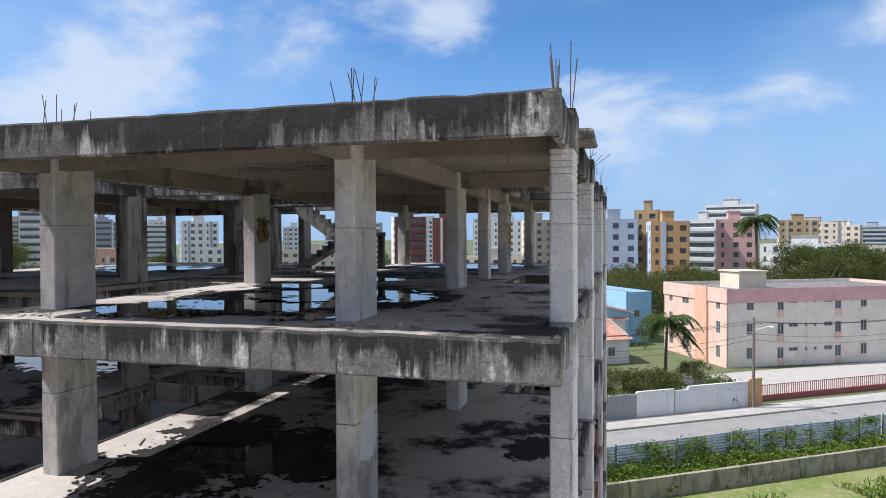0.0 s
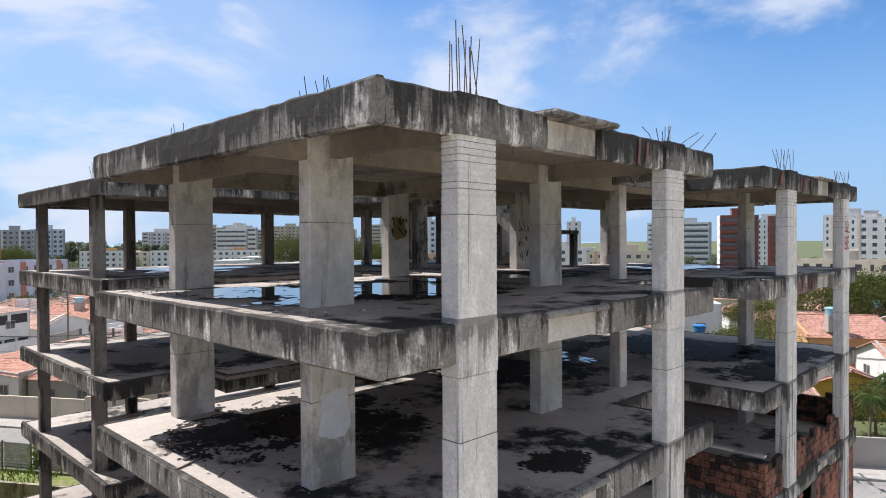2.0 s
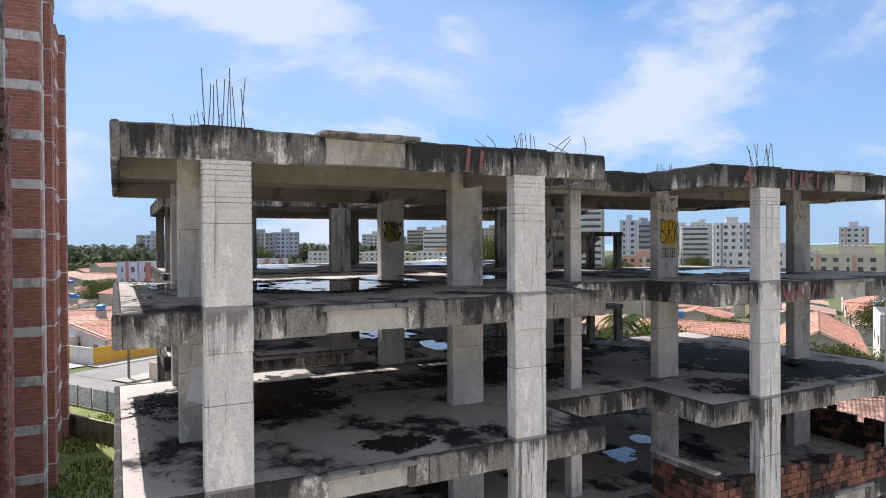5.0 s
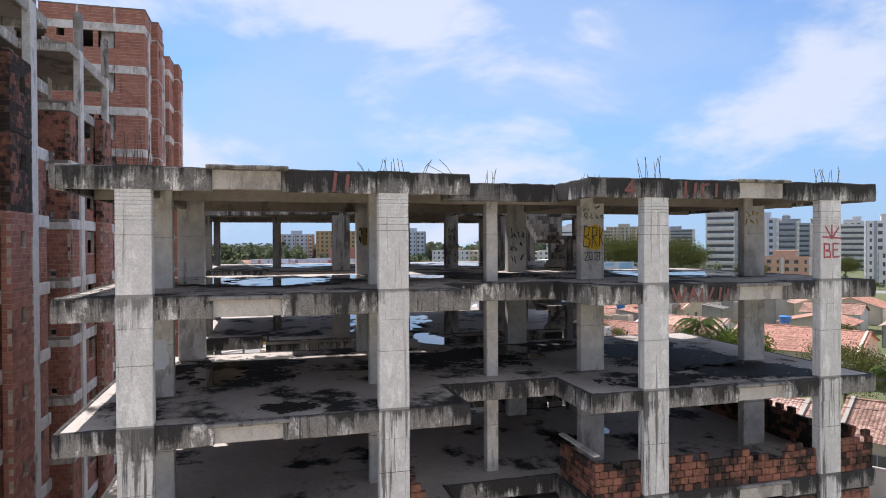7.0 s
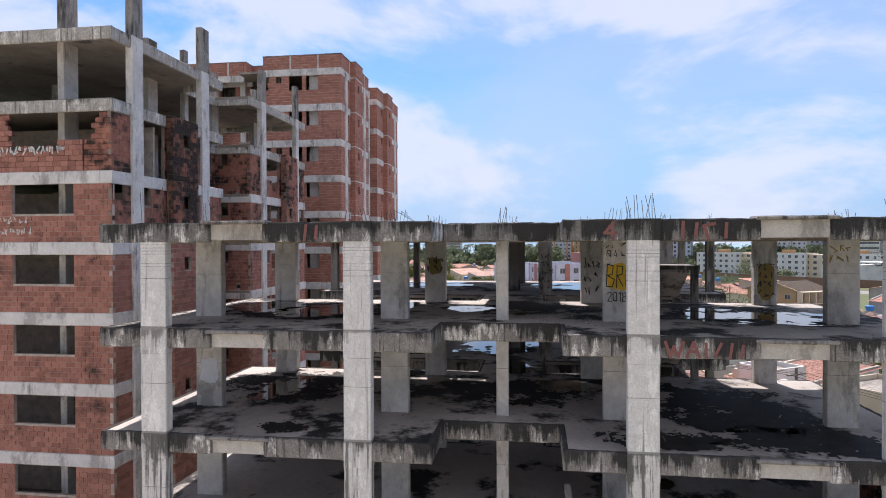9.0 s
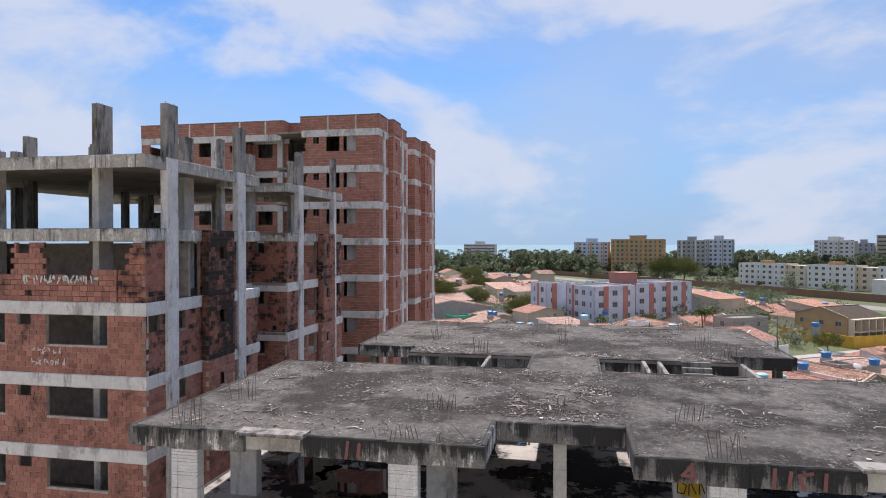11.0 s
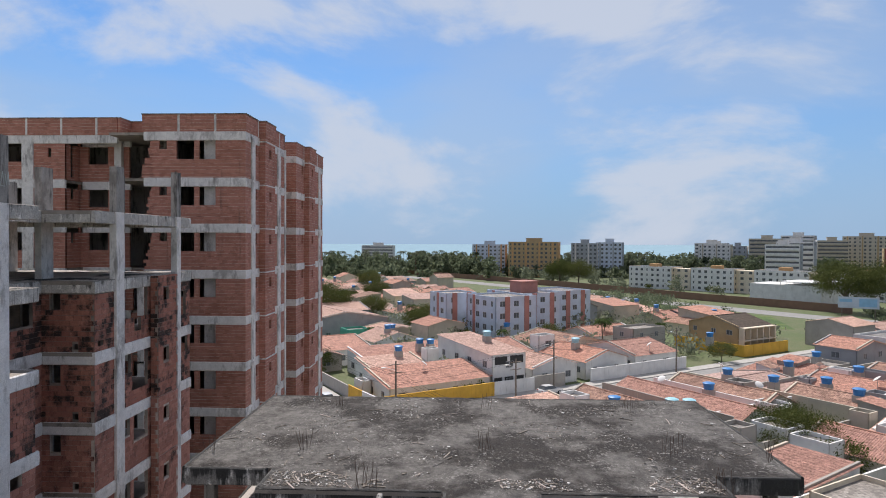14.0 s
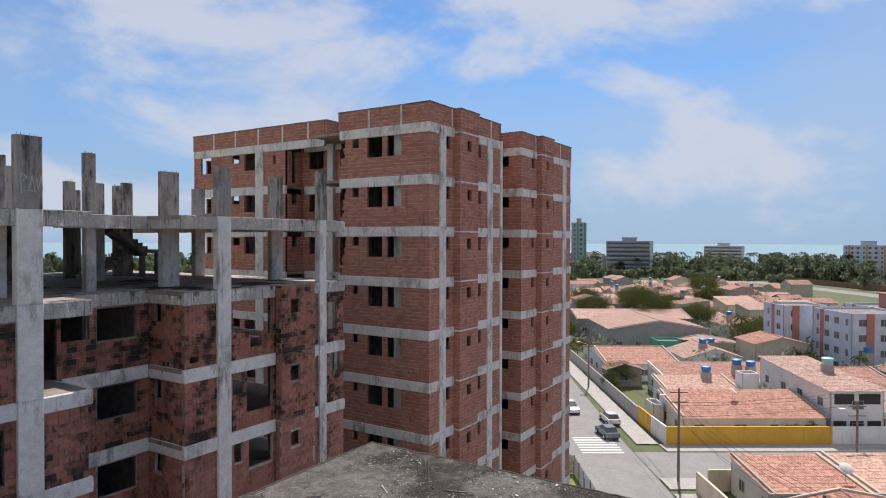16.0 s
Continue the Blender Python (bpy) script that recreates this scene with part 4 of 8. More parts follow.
    holed_wall(me, face_m((-44.4, 1.26, z0), (-1, 0)), 3.3, h, [(0.5, 2.6, 0.8, h)], 0.16)
    part("wall_recess", me, M["brick_far"], TOWER)
    me = Mesh()
    holed_wall(me, face_m((-47.74, 1.3, z0), (0, 1)), 1.99, h, [(0.55, 1.15, h - 0.75, h)], 0.16)
    part("wall_recess", me, M["brick_far"], TOWER)
    me = Mesh()
    holed_wall(me, face_m((-36.95, -19.0, z0), (0, 1)), 9.8, h, [(4.35, 5.16, h - 0.6, h), (5.63, 6.86, s, h), (0.8, 2.0, s, h), (8.6, 8.85, h - 0.9, h - 0.3)], 0.16)
    part("wall_side", me, M["brick_far"], TOWER)
    me = Mesh()
    holed_wall(me, face_m((-36.97, -9.2, z0), (-1, 0)), 1.78, h, [(0.6, 1.0, 0.2, h)] if k == 0 else [(0.6, 1.1, h - 0.7, h)], 0.16)
    part("wall_side", me, M["brick_far"], TOWER)
    me = Mesh()
    holed_wall(me, face_m((-38.6, -9.2, z0), (0, 1)), 3.5, h, [(0.6, 2.0, s, h)], 0.16)
    part("wall_side", me, M["brick_far"], TOWER)
    me = Mesh()
    holed_wall(me, face_m((T_X0 + 0.05, T_Y - 0.06, z0), (0, -1)), 22.3, h, [(3, 4.2, s, h), (9, 10.2, s, h)], 0.16)
    part("wall_side", me, M["brick_far"], TOWER)
    me = Mesh()
    holed_wall(me, face_m((T_X0, -18.95, z0), (1, 0)), 19.4, h, [], 0.16)
    part("wall_side", me, M["brick_far"], TOWER)
    # the stepped inner corner with its bare columns
    if k > 2:
        me = Mesh()
        holed_wall(me, face_m((-38.6, -5.7, z0), (0, 1)), 2.4, h + 0.4, [(0.25, 1.5, 0.5 if k % 3 else 0.0, h)], 0.14)
        part("wall_corner", me, M["brick_far"], TOWER)
    else:
        # broken blockwork at the edge of the void
        rr = random.Random(k + 5)
        for i in range(int(h / 0.215)):
            rag = Mesh()
            rag.box(-35.92, -35.76, -2.61 - (0.25 + 0.35 * rr.random()) * (1.6 - i * 0.13), -2.595, z0 + i * 0.215, z0 + i * 0.215 + 0.2)
            part("block", rag, M["brick_far"], TOWER)
    for x0, x1, y0, y1 in (((-36.1, -35.66, -3.62, -3.2),) if k > 2 else ()) + ((-37.4, -36.75, 3.1, 3.56), (-43.2, -42.5, 3.1, 3.56), (-51.2, -50.5, 3.1, 3.56), (-56.2, -55.5, 3.1, 3.56), (-37.3, -36.86, -12.14, -11.35), (-38.7, -38.28, -6.6, -6.1)):
        c = Mesh(); c.soft_box(x0, x1, y0, y1, z0 - 0.02, z - 0.19, 0.02)
        part("column", c, M["band"], TOWER)
    for x0, x1 in ((-44.62, -44.33),):
        c = Mesh(); c.soft_box(x0, x1, 3.18, 3.55, z0 - 0.02, z + 0.002, 0.02)
        part("column", c, M["band"], TOWER)
    # partitions added to shut daylight out, in dull concrete so the rooms stay dark
    me = Mesh()
    me.box(-55.8, -37.2, -2.6, -2.45, z0, z - 0.19)
    me.box(-37.6, -37.45, 0.25, 2.2, z0, z - 0.19)
    me.box(-41.1, -40.95, -18.7, -2.65, z0, z - 0.19)
    me.box(-41.1, -40.95, -2.4, 3.2, z0, z - 0.19)
    me.box(-51.6, -51.45, -2.4, 3.2, z0, z - 0.19)
    part("partition", me, M["dull"], TOWER)
    me = Mesh(); me.soft_box(-36.75, -36.35, 0.5, 1.32, z0, z - 0.2, 0.02)
    part("inner_column", me, M["band"], TOWER)
    for x0, x1, y0, y1 in ((-38.76, -38.602, -9.36, -9.202), (-44.52, -44.362, 1.1, 1.258)):
        me = Mesh(); me.box(x0, x1, y0, y1, z0, z - 0.19)
        part("corner_pier", me, M["brick_far"], TOWER)
# parapet
PARAPET = [((T_X1 - 0.02, -3.3), (0, 1), 6.78), ((-36.88, -19.0), (0, 1), 13.4), ((-38.3, -5.6), (0, 1), 2.3), ((-38.6, -3.2), (1, 0), 2.9), ((-38.6, -5.55), (1, 0), 1.7),
           ((-44.38, T_Y), (0, -1), 2.2), ((-44.4, 1.28), (-1, 0), 3.3), ((-47.72, 1.3), (0, 1), 2.2)]
for cx in (T_X1, -47.7):
    PARAPET += [((cx - 0.02, T_Y), (-1, 0), 2.7), ((cx - 2.66, T_Y - 0.1), (0, 1), 0.55), ((cx - 2.68, 3.96), (-1, 0), 2.25), ((cx - 4.94, 3.95), (0, -1), 0.5), ((cx - 4.9, T_Y), (-1, 0), 3.8 if cx > -40 else cx - 4.9 - T_X0)]
for p, d, ln in PARAPET:
    me = Mesh()
    holed_wall(me, face_m((p[0], p[1], 31.68), d), ln, 1.12, [], 0.16)
    part("parapet", me, M["brick_far"], TOWER)
    cap = Mesh()
    m = face_m((p[0], p[1], 32.79), d)
    cap.box(-0.03, ln + 0.03, -0.04, 0.2, 0, 0.06, 0, m)
    part("coping", cap, M["dull"], TOWER)
    for i in range(1, int(ln / 2.4) + 1):
        stub = Mesh(); stub.box(i * 2.4 - 0.07, i * 2.4 + 0.07, -0.012, 0.03, 0, 1.1, 0, face_m((p[0], p[1], 31.69), d))
        part("parapet_rib", stub, M["band"], TOWER)


for x, y in ((T_X1 - 0.02, T_Y), (-47.72, T_Y)):
    me = Mesh(); me.box(x - 0.2, x + 0.004, y - 0.2, y + 0.004, 31.68, 32.84)
    part("parapet_corner", me, M["brick_far"], TOWER)

# ---- ground ----
g = Mesh()
g.poly([(-5000, -5000, 0), (5000, -5000, 0), (5000, 5000, 0), (-5000, 5000, 0)])
M["ground"] = mat_ground("ground", (0.10, 0.13, 0.05), (0.13, 0.14, 0.07), (0.07, 0.105, 0.035))
solo("ground", g, M["ground"], "grassy and sandy ground of the town", "ground", kind="structure")


# ---- the town: a grid of streets turned 33 degrees ----
TA = radians(33)
TOWN = Matrix.Rotation(TA, 4, "Z")


def us(u, s, z=0.0):
    return TOWN @ Vector((u, s, z))


M["asphalt"] = mat_ground("pale_asphalt", (0.255, 0.25, 0.242), (0.295, 0.288, 0.278), (0.215, 0.21, 0.203), 0.4)
M["pave"] = mat_ground("pavement_concrete", (0.45, 0.43, 0.405), (0.40, 0.385, 0.36), (0.33, 0.315, 0.29), 0.8)
# the sand is kept very pale to bounce sunlight into the storeys
M["dirt"] = mat_ground("bounce_sand", (0.60, 0.53, 0.43), (0.55, 0.48, 0.38), (0.44, 0.38, 0.29), 0.25)
M["grass"] = mat_ground("grass_ground", (0.14, 0.19, 0.04), (0.21, 0.23, 0.085), (0.34, 0.29, 0.18), 0.30)
M["field"] = mat_ground("field_growth", (0.055, 0.10, 0.025), (0.11, 0.155, 0.035), (0.055, 0.10, 0.025), 0.2)
M["sea"] = mat_plain("sea_water", (0.25, 0.37, 0.44), 1.0, var=0.1, scale=0.02)
M["sea"].node_tree.nodes["Principled BSDF"].inputs["Specular IOR Level"].default_value = 0.05
M["leaf"] = mat_leaf("leaves", (0.050, 0.066, 0.020), (0.165, 0.180, 0.058))
M["leaf_bright"] = mat_leaf("bright_leaves", (0.06, 0.105, 0.018), (0.19, 0.265, 0.045))
# far foliage is paler, with the haze of distance mixed into its colour
M["leaf_hazed"] = mat_leaf("hazed_leaves", (0.13, 0.155, 0.105), (0.25, 0.275, 0.19), 0.5)
M["palm"] = mat_leaf("palm_leaves", (0.045, 0.080, 0.022), (0.11, 0.155, 0.048))
M["bark"] = mat_plain("bark", (0.15, 0.12, 0.09), 0.95, var=0.35, scale=6)
M["tile"] = mat_tile("clay_roof_tiles", (0.61, 0.33, 0.25), (0.53, 0.275, 0.205), 0.35)
M["tile_pale"] = mat_tile("faded_clay_roof_tiles", (0.67, 0.45, 0.37), (0.60, 0.38, 0.305), 0.25)
M["tile_old"] = mat_tile("stained_clay_roof_tiles", (0.55, 0.345, 0.26), (0.38, 0.215, 0.165), 0.7)
M["tile_brown"] = mat_tile("brown_roof_sheets", (0.14, 0.10, 0.07), (0.11, 0.08, 0.058), 0.3)
M["fibre"] = mat_tile("grey_fibre_cement", (0.33, 0.31, 0.29), (0.24, 0.225, 0.21), 0.6)
# raised from near black, as haze lightens the windows of far blocks
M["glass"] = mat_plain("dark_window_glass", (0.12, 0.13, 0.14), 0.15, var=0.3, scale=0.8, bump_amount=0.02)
M["frame"] = mat_plain("window_frames", (0.42, 0.42, 0.42), 0.5)
M["tank_blue"] = mat_plain("blue_tank_plastic", (0.03, 0.20, 0.50), 0.45, var=0.12)
M["tank_pale"] = mat_plain("pale_tank_plastic", (0.28, 0.55, 0.66), 0.5, var=0.12)
M["metal"] = mat_plain("galvanised_sheet", (0.80, 0.79, 0.78), 0.6, 0.1, var=0.22, scale=1.2)
M["post"] = mat_plain("old_wood_and_concrete", (0.20, 0.17, 0.14), 0.9, var=0.35, scale=5)
M["wire"] = mat_plain("cable", (0.02, 0.02, 0.02), 0.7)
M["white_paint"] = mat_plain("white_road_paint", (0.75, 0.75, 0.73), 0.8)
PAINT = {}


def paint(name, c):
    if name not in PAINT:
        m, n, l, b = nodes_of("wall_" + name)
        pos = n.new("ShaderNodeNewGeometry").outputs["Position"]
        a = noise_node(n, l, pos, 0.5, 6, 0.6)
        r = noise_node(n, l, pos, 1.6, 5, 0.6, (1, 1, 0.14))
        col = blend(n, l, ramp(n, l, a, 0.35, 0.7), c, tuple(x * 0.82 for x in c))
        col = blend(n, l, ramp(n, l, r, 0.60, 0.85), col, tuple(x * 0.5 + 0.02 for x in c))
        l.new(col, b.inputs["Base Color"])
        b.inputs["Roughness"].default_value = 0.88
        bump(n, l, b, noise_node(n, l, pos, 20, 4), 0.2, 0.01)
        PAINT[name] = m
    return PAINT[name]


# coldgrey is raised to put haze into the walls of far blocks
for nm, c in dict(white=(0.80, 0.79, 0.77), cream=(0.76, 0.66, 0.52), yellow=(0.72, 0.42, 0.06), grey=(0.36, 0.36, 0.37), pinkish=(0.80, 0.67, 0.56), salmon=(0.76, 0.46, 0.32),
                  red=(0.42, 0.13, 0.12), maroon=(0.26, 0.09, 0.075), blue=(0.32, 0.58, 0.82), paleblue=(0.60, 0.67, 0.78), orange=(0.66, 0.39, 0.18), tan=(0.50, 0.36, 0.20), beige=(0.58, 0.52, 0.42),
                  green=(0.10, 0.42, 0.30), plaster=(0.42, 0.39, 0.35), coldgrey=(0.40, 0.43, 0.47), rose=(0.76, 0.45, 0.43), peach=(0.82, 0.58, 0.47), stripe=(0.50, 0.23, 0.19), ivory=(0.88, 0.79, 0.68)).items():
    paint(nm, c)


def sheet(name, pts, z, mat, label, category, kind="structure"):
    me = Mesh()
    me.poly([(p.x, p.y, z) for p in pts])
    return solo(name, me, mat, label, category, kind=kind)


def strip(name, line, width, z, mat, label, category):
    """A road along a line in plan, as thick as it stands above the ground."""
    me = Mesh()
    pts = [Vector((*p, 0)) for p in line]
    left, right = [], []
    for i, p in enumerate(pts):
        d = (pts[min(i + 1, len(pts) - 1)] - pts[max(i - 1, 0)]).normalized()
        nrm = Vector((-d.y, d.x, 0))
        left.append(p + nrm * width / 2); right.append(p - nrm * width / 2)
    for i in range(len(pts) - 1):
        me.poly([(right[i].x, right[i].y, z), (right[i + 1].x, right[i + 1].y, z), (left[i + 1].x, left[i + 1].y, z), (left[i].x, left[i].y, z)])
        for a, b in ((left[i], left[i + 1]), (right[i + 1], right[i])):
            me.poly([(a.x, a.y, z), (b.x, b.y, z), (b.x, b.y, 0), (a.x, a.y, 0)])
    return solo(name, me, mat, label, category, kind="structure")


strip("road", [us(-330, 52)[:2], us(-160, 46.5)[:2], us(-110, 43.5)[:2], us(-70, 42.2)[:2], us(150, 42.2)[:2]], 7.6, 0.020, M["asphalt"], "pale worn asphalt street", "road")
strip("road", [us(-62.5, 46.1)[:2], us(-62.5, 190)[:2]], 9.0, 0.024, M["asphalt"], "pale worn asphalt side street", "road")
strip("pavement", [us(-54.2, 47.3)[:2], us(150, 47.3)[:2]], 2.4, 0.15, M["pave"], "raised concrete pavement", "pavement")
strip("pavement", [us(-68.2, 50.0)[:2], us(-68.2, 190)[:2]], 2.6, 0.15, M["pave"], "raised concrete pavement", "pavement")
strip("pavement", [us(-56.9, 46.2)[:2], us(-56.9, 190)[:2]], 3.0, 0.146, M["pave"], "raised concrete pavement", "pavement")
strip("pavement", [us(-69.6, 48.6)[:2], us(-110, 49.0)[:2], us(-160, 51.6)[:2], us(-330, 57)[:2]], 2.6, 0.142, M["pave"], "raised concrete pavement", "pavement")
strip("road", [(-520, -95), (-404, 0), (-326, 57), (-262, 95), (-211, 132), (-120, 215), (20, 380)], 13.0, 0.03, M["asphalt"], "wide pale unpaved road", "road")
for i in range(7):
    me = Mesh()
    me.poly([us(-66.6 - 0.95 * i, 40.0, 0.03), us(-67.05 - 0.95 * i, 40.0, 0.03), us(-67.05 - 0.95 * i, 44.9, 0.03), us(-66.6 - 0.95 * i, 44.9, 0.03)])
    solo("crossing_stripe", me, M["white_paint"], "worn white zebra crossing stripe", "road marking", "zebra crossing")


def curved_roof(me, m, length, run, rise, pitch=0.24, amp=0.05, over=0.35, rows=6, per=4):
    """One tiled slope: u along the eaves (x), the eaves at y=0, rising to y=run. Rounded rows of tiles with overlapping courses."""
    n = max(2, int((length + 2 * over) / pitch))
    cols = n * per
    for j in range(rows + 1):
        for lap in ((0,) if j == 0 else (0, 1)):
            y = -over + (run + over) * j / rows
            z = rise * (y / run)
            for i in range(cols + 1):
                x = -over + (length + 2 * over) * i / cols
                a = amp * abs(math.sin(math.pi * i / per))
                me.v.append(tuple(m @ Vector((x, y, z + a + (0.022 if lap else 0)))))
    k0 = len(me.v) - (cols + 1) * (1 + 2 * rows)
    for j in range(rows):
        # the upper edge of a course lies under the lower edge of the next
        lo = k0 + (0 if j == 0 else (cols + 1) * (2 * j))
        hi = k0 + (cols + 1) * (2 * j + 1)
        for i in range(cols):
            me.f.append((lo + i, lo + i + 1, hi + i + 1, hi + i)); me.mi.append(0)
        if j < rows - 1:
            up = hi + cols + 1
            for i in range(cols):
                me.f.append((hi + i, hi + i + 1, up + i + 1, up + i)); me.mi.append(0)


def window(parent, m, w, h, mat="glass"):
    """A window in a wall: m has x along the wall, the wall's face at y=0 looking to -y."""
    me = Mesh()
    for x0, x1, z0, z1 in ((0, w, 0, 0.06), (0, w, h - 0.06, h), (0, 0.06, 0.06, h - 0.06), (w - 0.06, w, 0.06, h - 0.06), (w / 2 - 0.03, w / 2 + 0.03, 0.06, h - 0.06)):
        me.box(x0, x1, -0.03, 0.05, z0, z1, 0, m)
    f = part("window", me, M["frame"], parent)
    g = Mesh(); g.box(0.05, w - 0.05, 0.0, 0.03, 0.05, h - 0.05, 0, m)
    part("pane", g, M[mat], f)


HOUSE_NO = [0]


def house(u0, u1, s0, s1, h, roof="gable", wall="white", tile="tile", rise=1.3, axis="u", wins=True, detail=True, label=""):
    """A house on the town grid. Its eaves at height h; roof: gable, shed, flat; axis: the way its ridge runs; a shed rises towards the far side of it."""
    HOUSE_NO[0] += 1
    rng = random.Random(HOUSE_NO[0] * 7 + 3)
    nm = {"gable": "gabled", "shed": "sloping", "flat": "flat", "rev": "sloping"}[roof]
    look_ = {"tile": "orange tiled", "tile_pale": "faded tiled", "tile_old": "stained tiled", "tile_brown": "brown sheet", "fibre": "grey sheet"}.get(tile, tile)
    th = thing("house", label or f"{wall} rendered house with a {nm} {look_} roof", "house", place=TOWN.copy())
    lu, ls = u1 - u0, s1 - s0
    walls = [((u0, s0), (1, 0), lu), ((u1, s0), (0, 1), ls), ((u1, s1), (-1, 0), lu), ((u0, s1), (0, -1), ls)]
    zc = lambda q: 0.0
    if roof == "gable":
        top = (lambda u, s: h + rise * (1 - abs((s - (s0 + s1) / 2) / (ls / 2)))) if axis == "u" else (lambda u, s: h + rise * (1 - abs((u - (u0 + u1) / 2) / (lu / 2))))
    elif roof == "shed":
        top = (lambda u, s: h + rise * (s - s0) / ls) if axis == "u" else (lambda u, s: h + rise * (u1 - u) / lu)
    else:
        top = lambda u, s: h + (0.5 if roof == "flat" else 0)
    for (p, d, ln) in walls:
        me = Mesh()
        m = face_m((p[0], p[1], 0), d)
        q = (p[0] + d[0] * ln, p[1] + d[1] * ln)
        mid = ((p[0] + q[0]) / 2, (p[1] + q[1]) / 2)
        za, zm, zb = top(*p), top(*mid), top(*q)
        outer = [(0, 0, 0), (ln, 0, 0), (ln, 0, zb), (ln / 2, 0, zm), (0, 0, za)]
        inner = [(x, 0.16, z) for x, _, z in outer]
        me.poly([m @ Vector(v) for v in outer])
        me.poly([m @ Vector(v) for v in reversed(inner)])
        for i in range(5):
            j = (i + 1) % 5
            me.poly([m @ Vector(outer[j]), m @ Vector(outer[i]), m @ Vector(inner[i]), m @ Vector(inner[j])])
        w = part("wall", me, PAINT[wall], th)
        if wins and ln > 3.5:
            cnt = max(1, int(ln / 4.0))
            for fl in range(max(1, int(h / 2.7))):
                for i in range(cnt):
                    x = ln * (i + 0.5) / cnt - 0.6 + rng.uniform(-0.4, 0.4)
                    window(w, m @ Matrix.Translation((x, -0.02, 1.05 + 2.8 * fl)), rng.choice((1.0, 1.2, 1.5)), 1.1)
    if roof == "flat":
        me = Mesh(); me.box(u0 + 0.16, u1 - 0.16, s0 + 0.16, s1 - 0.16, h - 0.1, h + 0.05)
        part("roof", me, M["fibre"], th)
        return th
    rows = max(3, min(14, int((ls if axis == "u" else lu) / 2 / 0.6)))
    pitch, amp = (0.26, 0.055)
    if roof == "gable":
        if axis == "u":
            sl = [(face_m((u0, s0, h + 0.03), (1, 0)), lu, ls / 2), (face_m((u1, s1, h + 0.03), (-1, 0)), lu, ls / 2)]
        else:
            sl = [(face_m((u1, s0, h + 0.03), (0, 1)), ls, lu / 2), (face_m((u0, s1, h + 0.03), (0, -1)), ls, lu / 2)]
    else:
        sl = [(face_m((u0, s0, h + 0.03), (1, 0)), lu, ls)] if axis == "u" else [(face_m((u1, s0, h + 0.03), (0, 1)), ls, lu)]
        rows *= 2
    far = math.hypot(u0, s0) > 125
    for m, ln, run in sl:
        me = Mesh()
        curved_roof(me, m, ln, run, rise, pitch, amp, 0.4, max(3, rows // 2) if far else rows, 2 if far else 4)
        part("roof_slope", me, M[tile], th)
    if wins:
        for (p, d, ln) in walls:
            q = (p[0] + d[0] * ln, p[1] + d[1] * ln)
            mid = ((p[0] + q[0]) / 2, (p[1] + q[1]) / 2)
            za, zm, zb = top(*p), top(*mid), top(*q)
            if max(za, zm, zb) - min(za, zm, zb) < 0.3 or rng.random() < 0.3:
                continue
            me = Mesh()
            m = face_m((p[0], p[1], 0), d)
            for x0, x1, z0, z1 in ((0, ln / 2, za, zm), (ln / 2, ln, zm, zb)):
                b8 = [(x0, -0.08, z0), (x1, -0.08, z1), (x1, 0.18, z1), (x0, 0.18, z0)]
                low, high = [m @ Vector(v) for v in b8], [m @ Vector((v[0], v[1], v[2] + 0.26)) for v in b8]
                me.poly(list(reversed(low))); me.poly(high)
                for k in range(4):
                    me.poly([low[k], low[(k + 1) % 4], high[(k + 1) % 4], high[k]])
            part("coping", me, PAINT[rng.choice((wall, "plaster", "beige"))], th)
    if roof == "gable":
        me = Mesh()
        a, b = ((u0 - 0.4, (s0 + s1) / 2), (u1 + 0.4, (s0 + s1) / 2)) if axis == "u" else (((u0 + u1) / 2, s0 - 0.4), ((u0 + u1) / 2, s1 + 0.4))
        me.tube((*a, h + rise + 0.06), (*b, h + rise + 0.06), 0.13, sides=7)
        part("ridge", me, M[tile], th)
    return th


def tank_proto(mat):
    th = thing("water_tank", "blue plastic water tank on a small stand" if mat == "tank_blue" else "pale blue plastic water tank on a small stand", "water tank", "roof tanks")
    me = Mesh()
    n = 14
    prof = [(0.0, 0.30), (0.62, 0.30), (0.74, 1.05), (0.80, 1.06), (0.80, 1.14), (0.55, 1.24), (0.0, 1.30)]
    for r, z in prof:
        for i in range(n):
            me.v.append((r * math.cos(2 * math.pi * i / n), r * math.sin(2 * math.pi * i / n), z))
    for j in range(len(prof) - 1):
        for i in range(n):
            k = (i + 1) % n
            me.f.append((j * n + i, j * n + k, (j + 1) * n + k, (j + 1) * n + i)); me.mi.append(0)
    part("body", me, M[mat], th)
    me = Mesh(); me.box(-0.6, 0.6, -0.6, 0.6, -1.7, 0.29)
    part("stand", me, PAINT["plaster"], th)
    return th


TANKS = [tank_proto("tank_blue"), tank_proto("tank_pale")]
tank_used = [False, False]


def tank(u, s, z, which=0):
    m = TOWN @ Matrix.Translation((u, s, z))
    if not tank_used[which]:
        TANKS[which].matrix_basis = m
        tank_used[which] = True
        return
    copy_thing(TANKS[which], m)


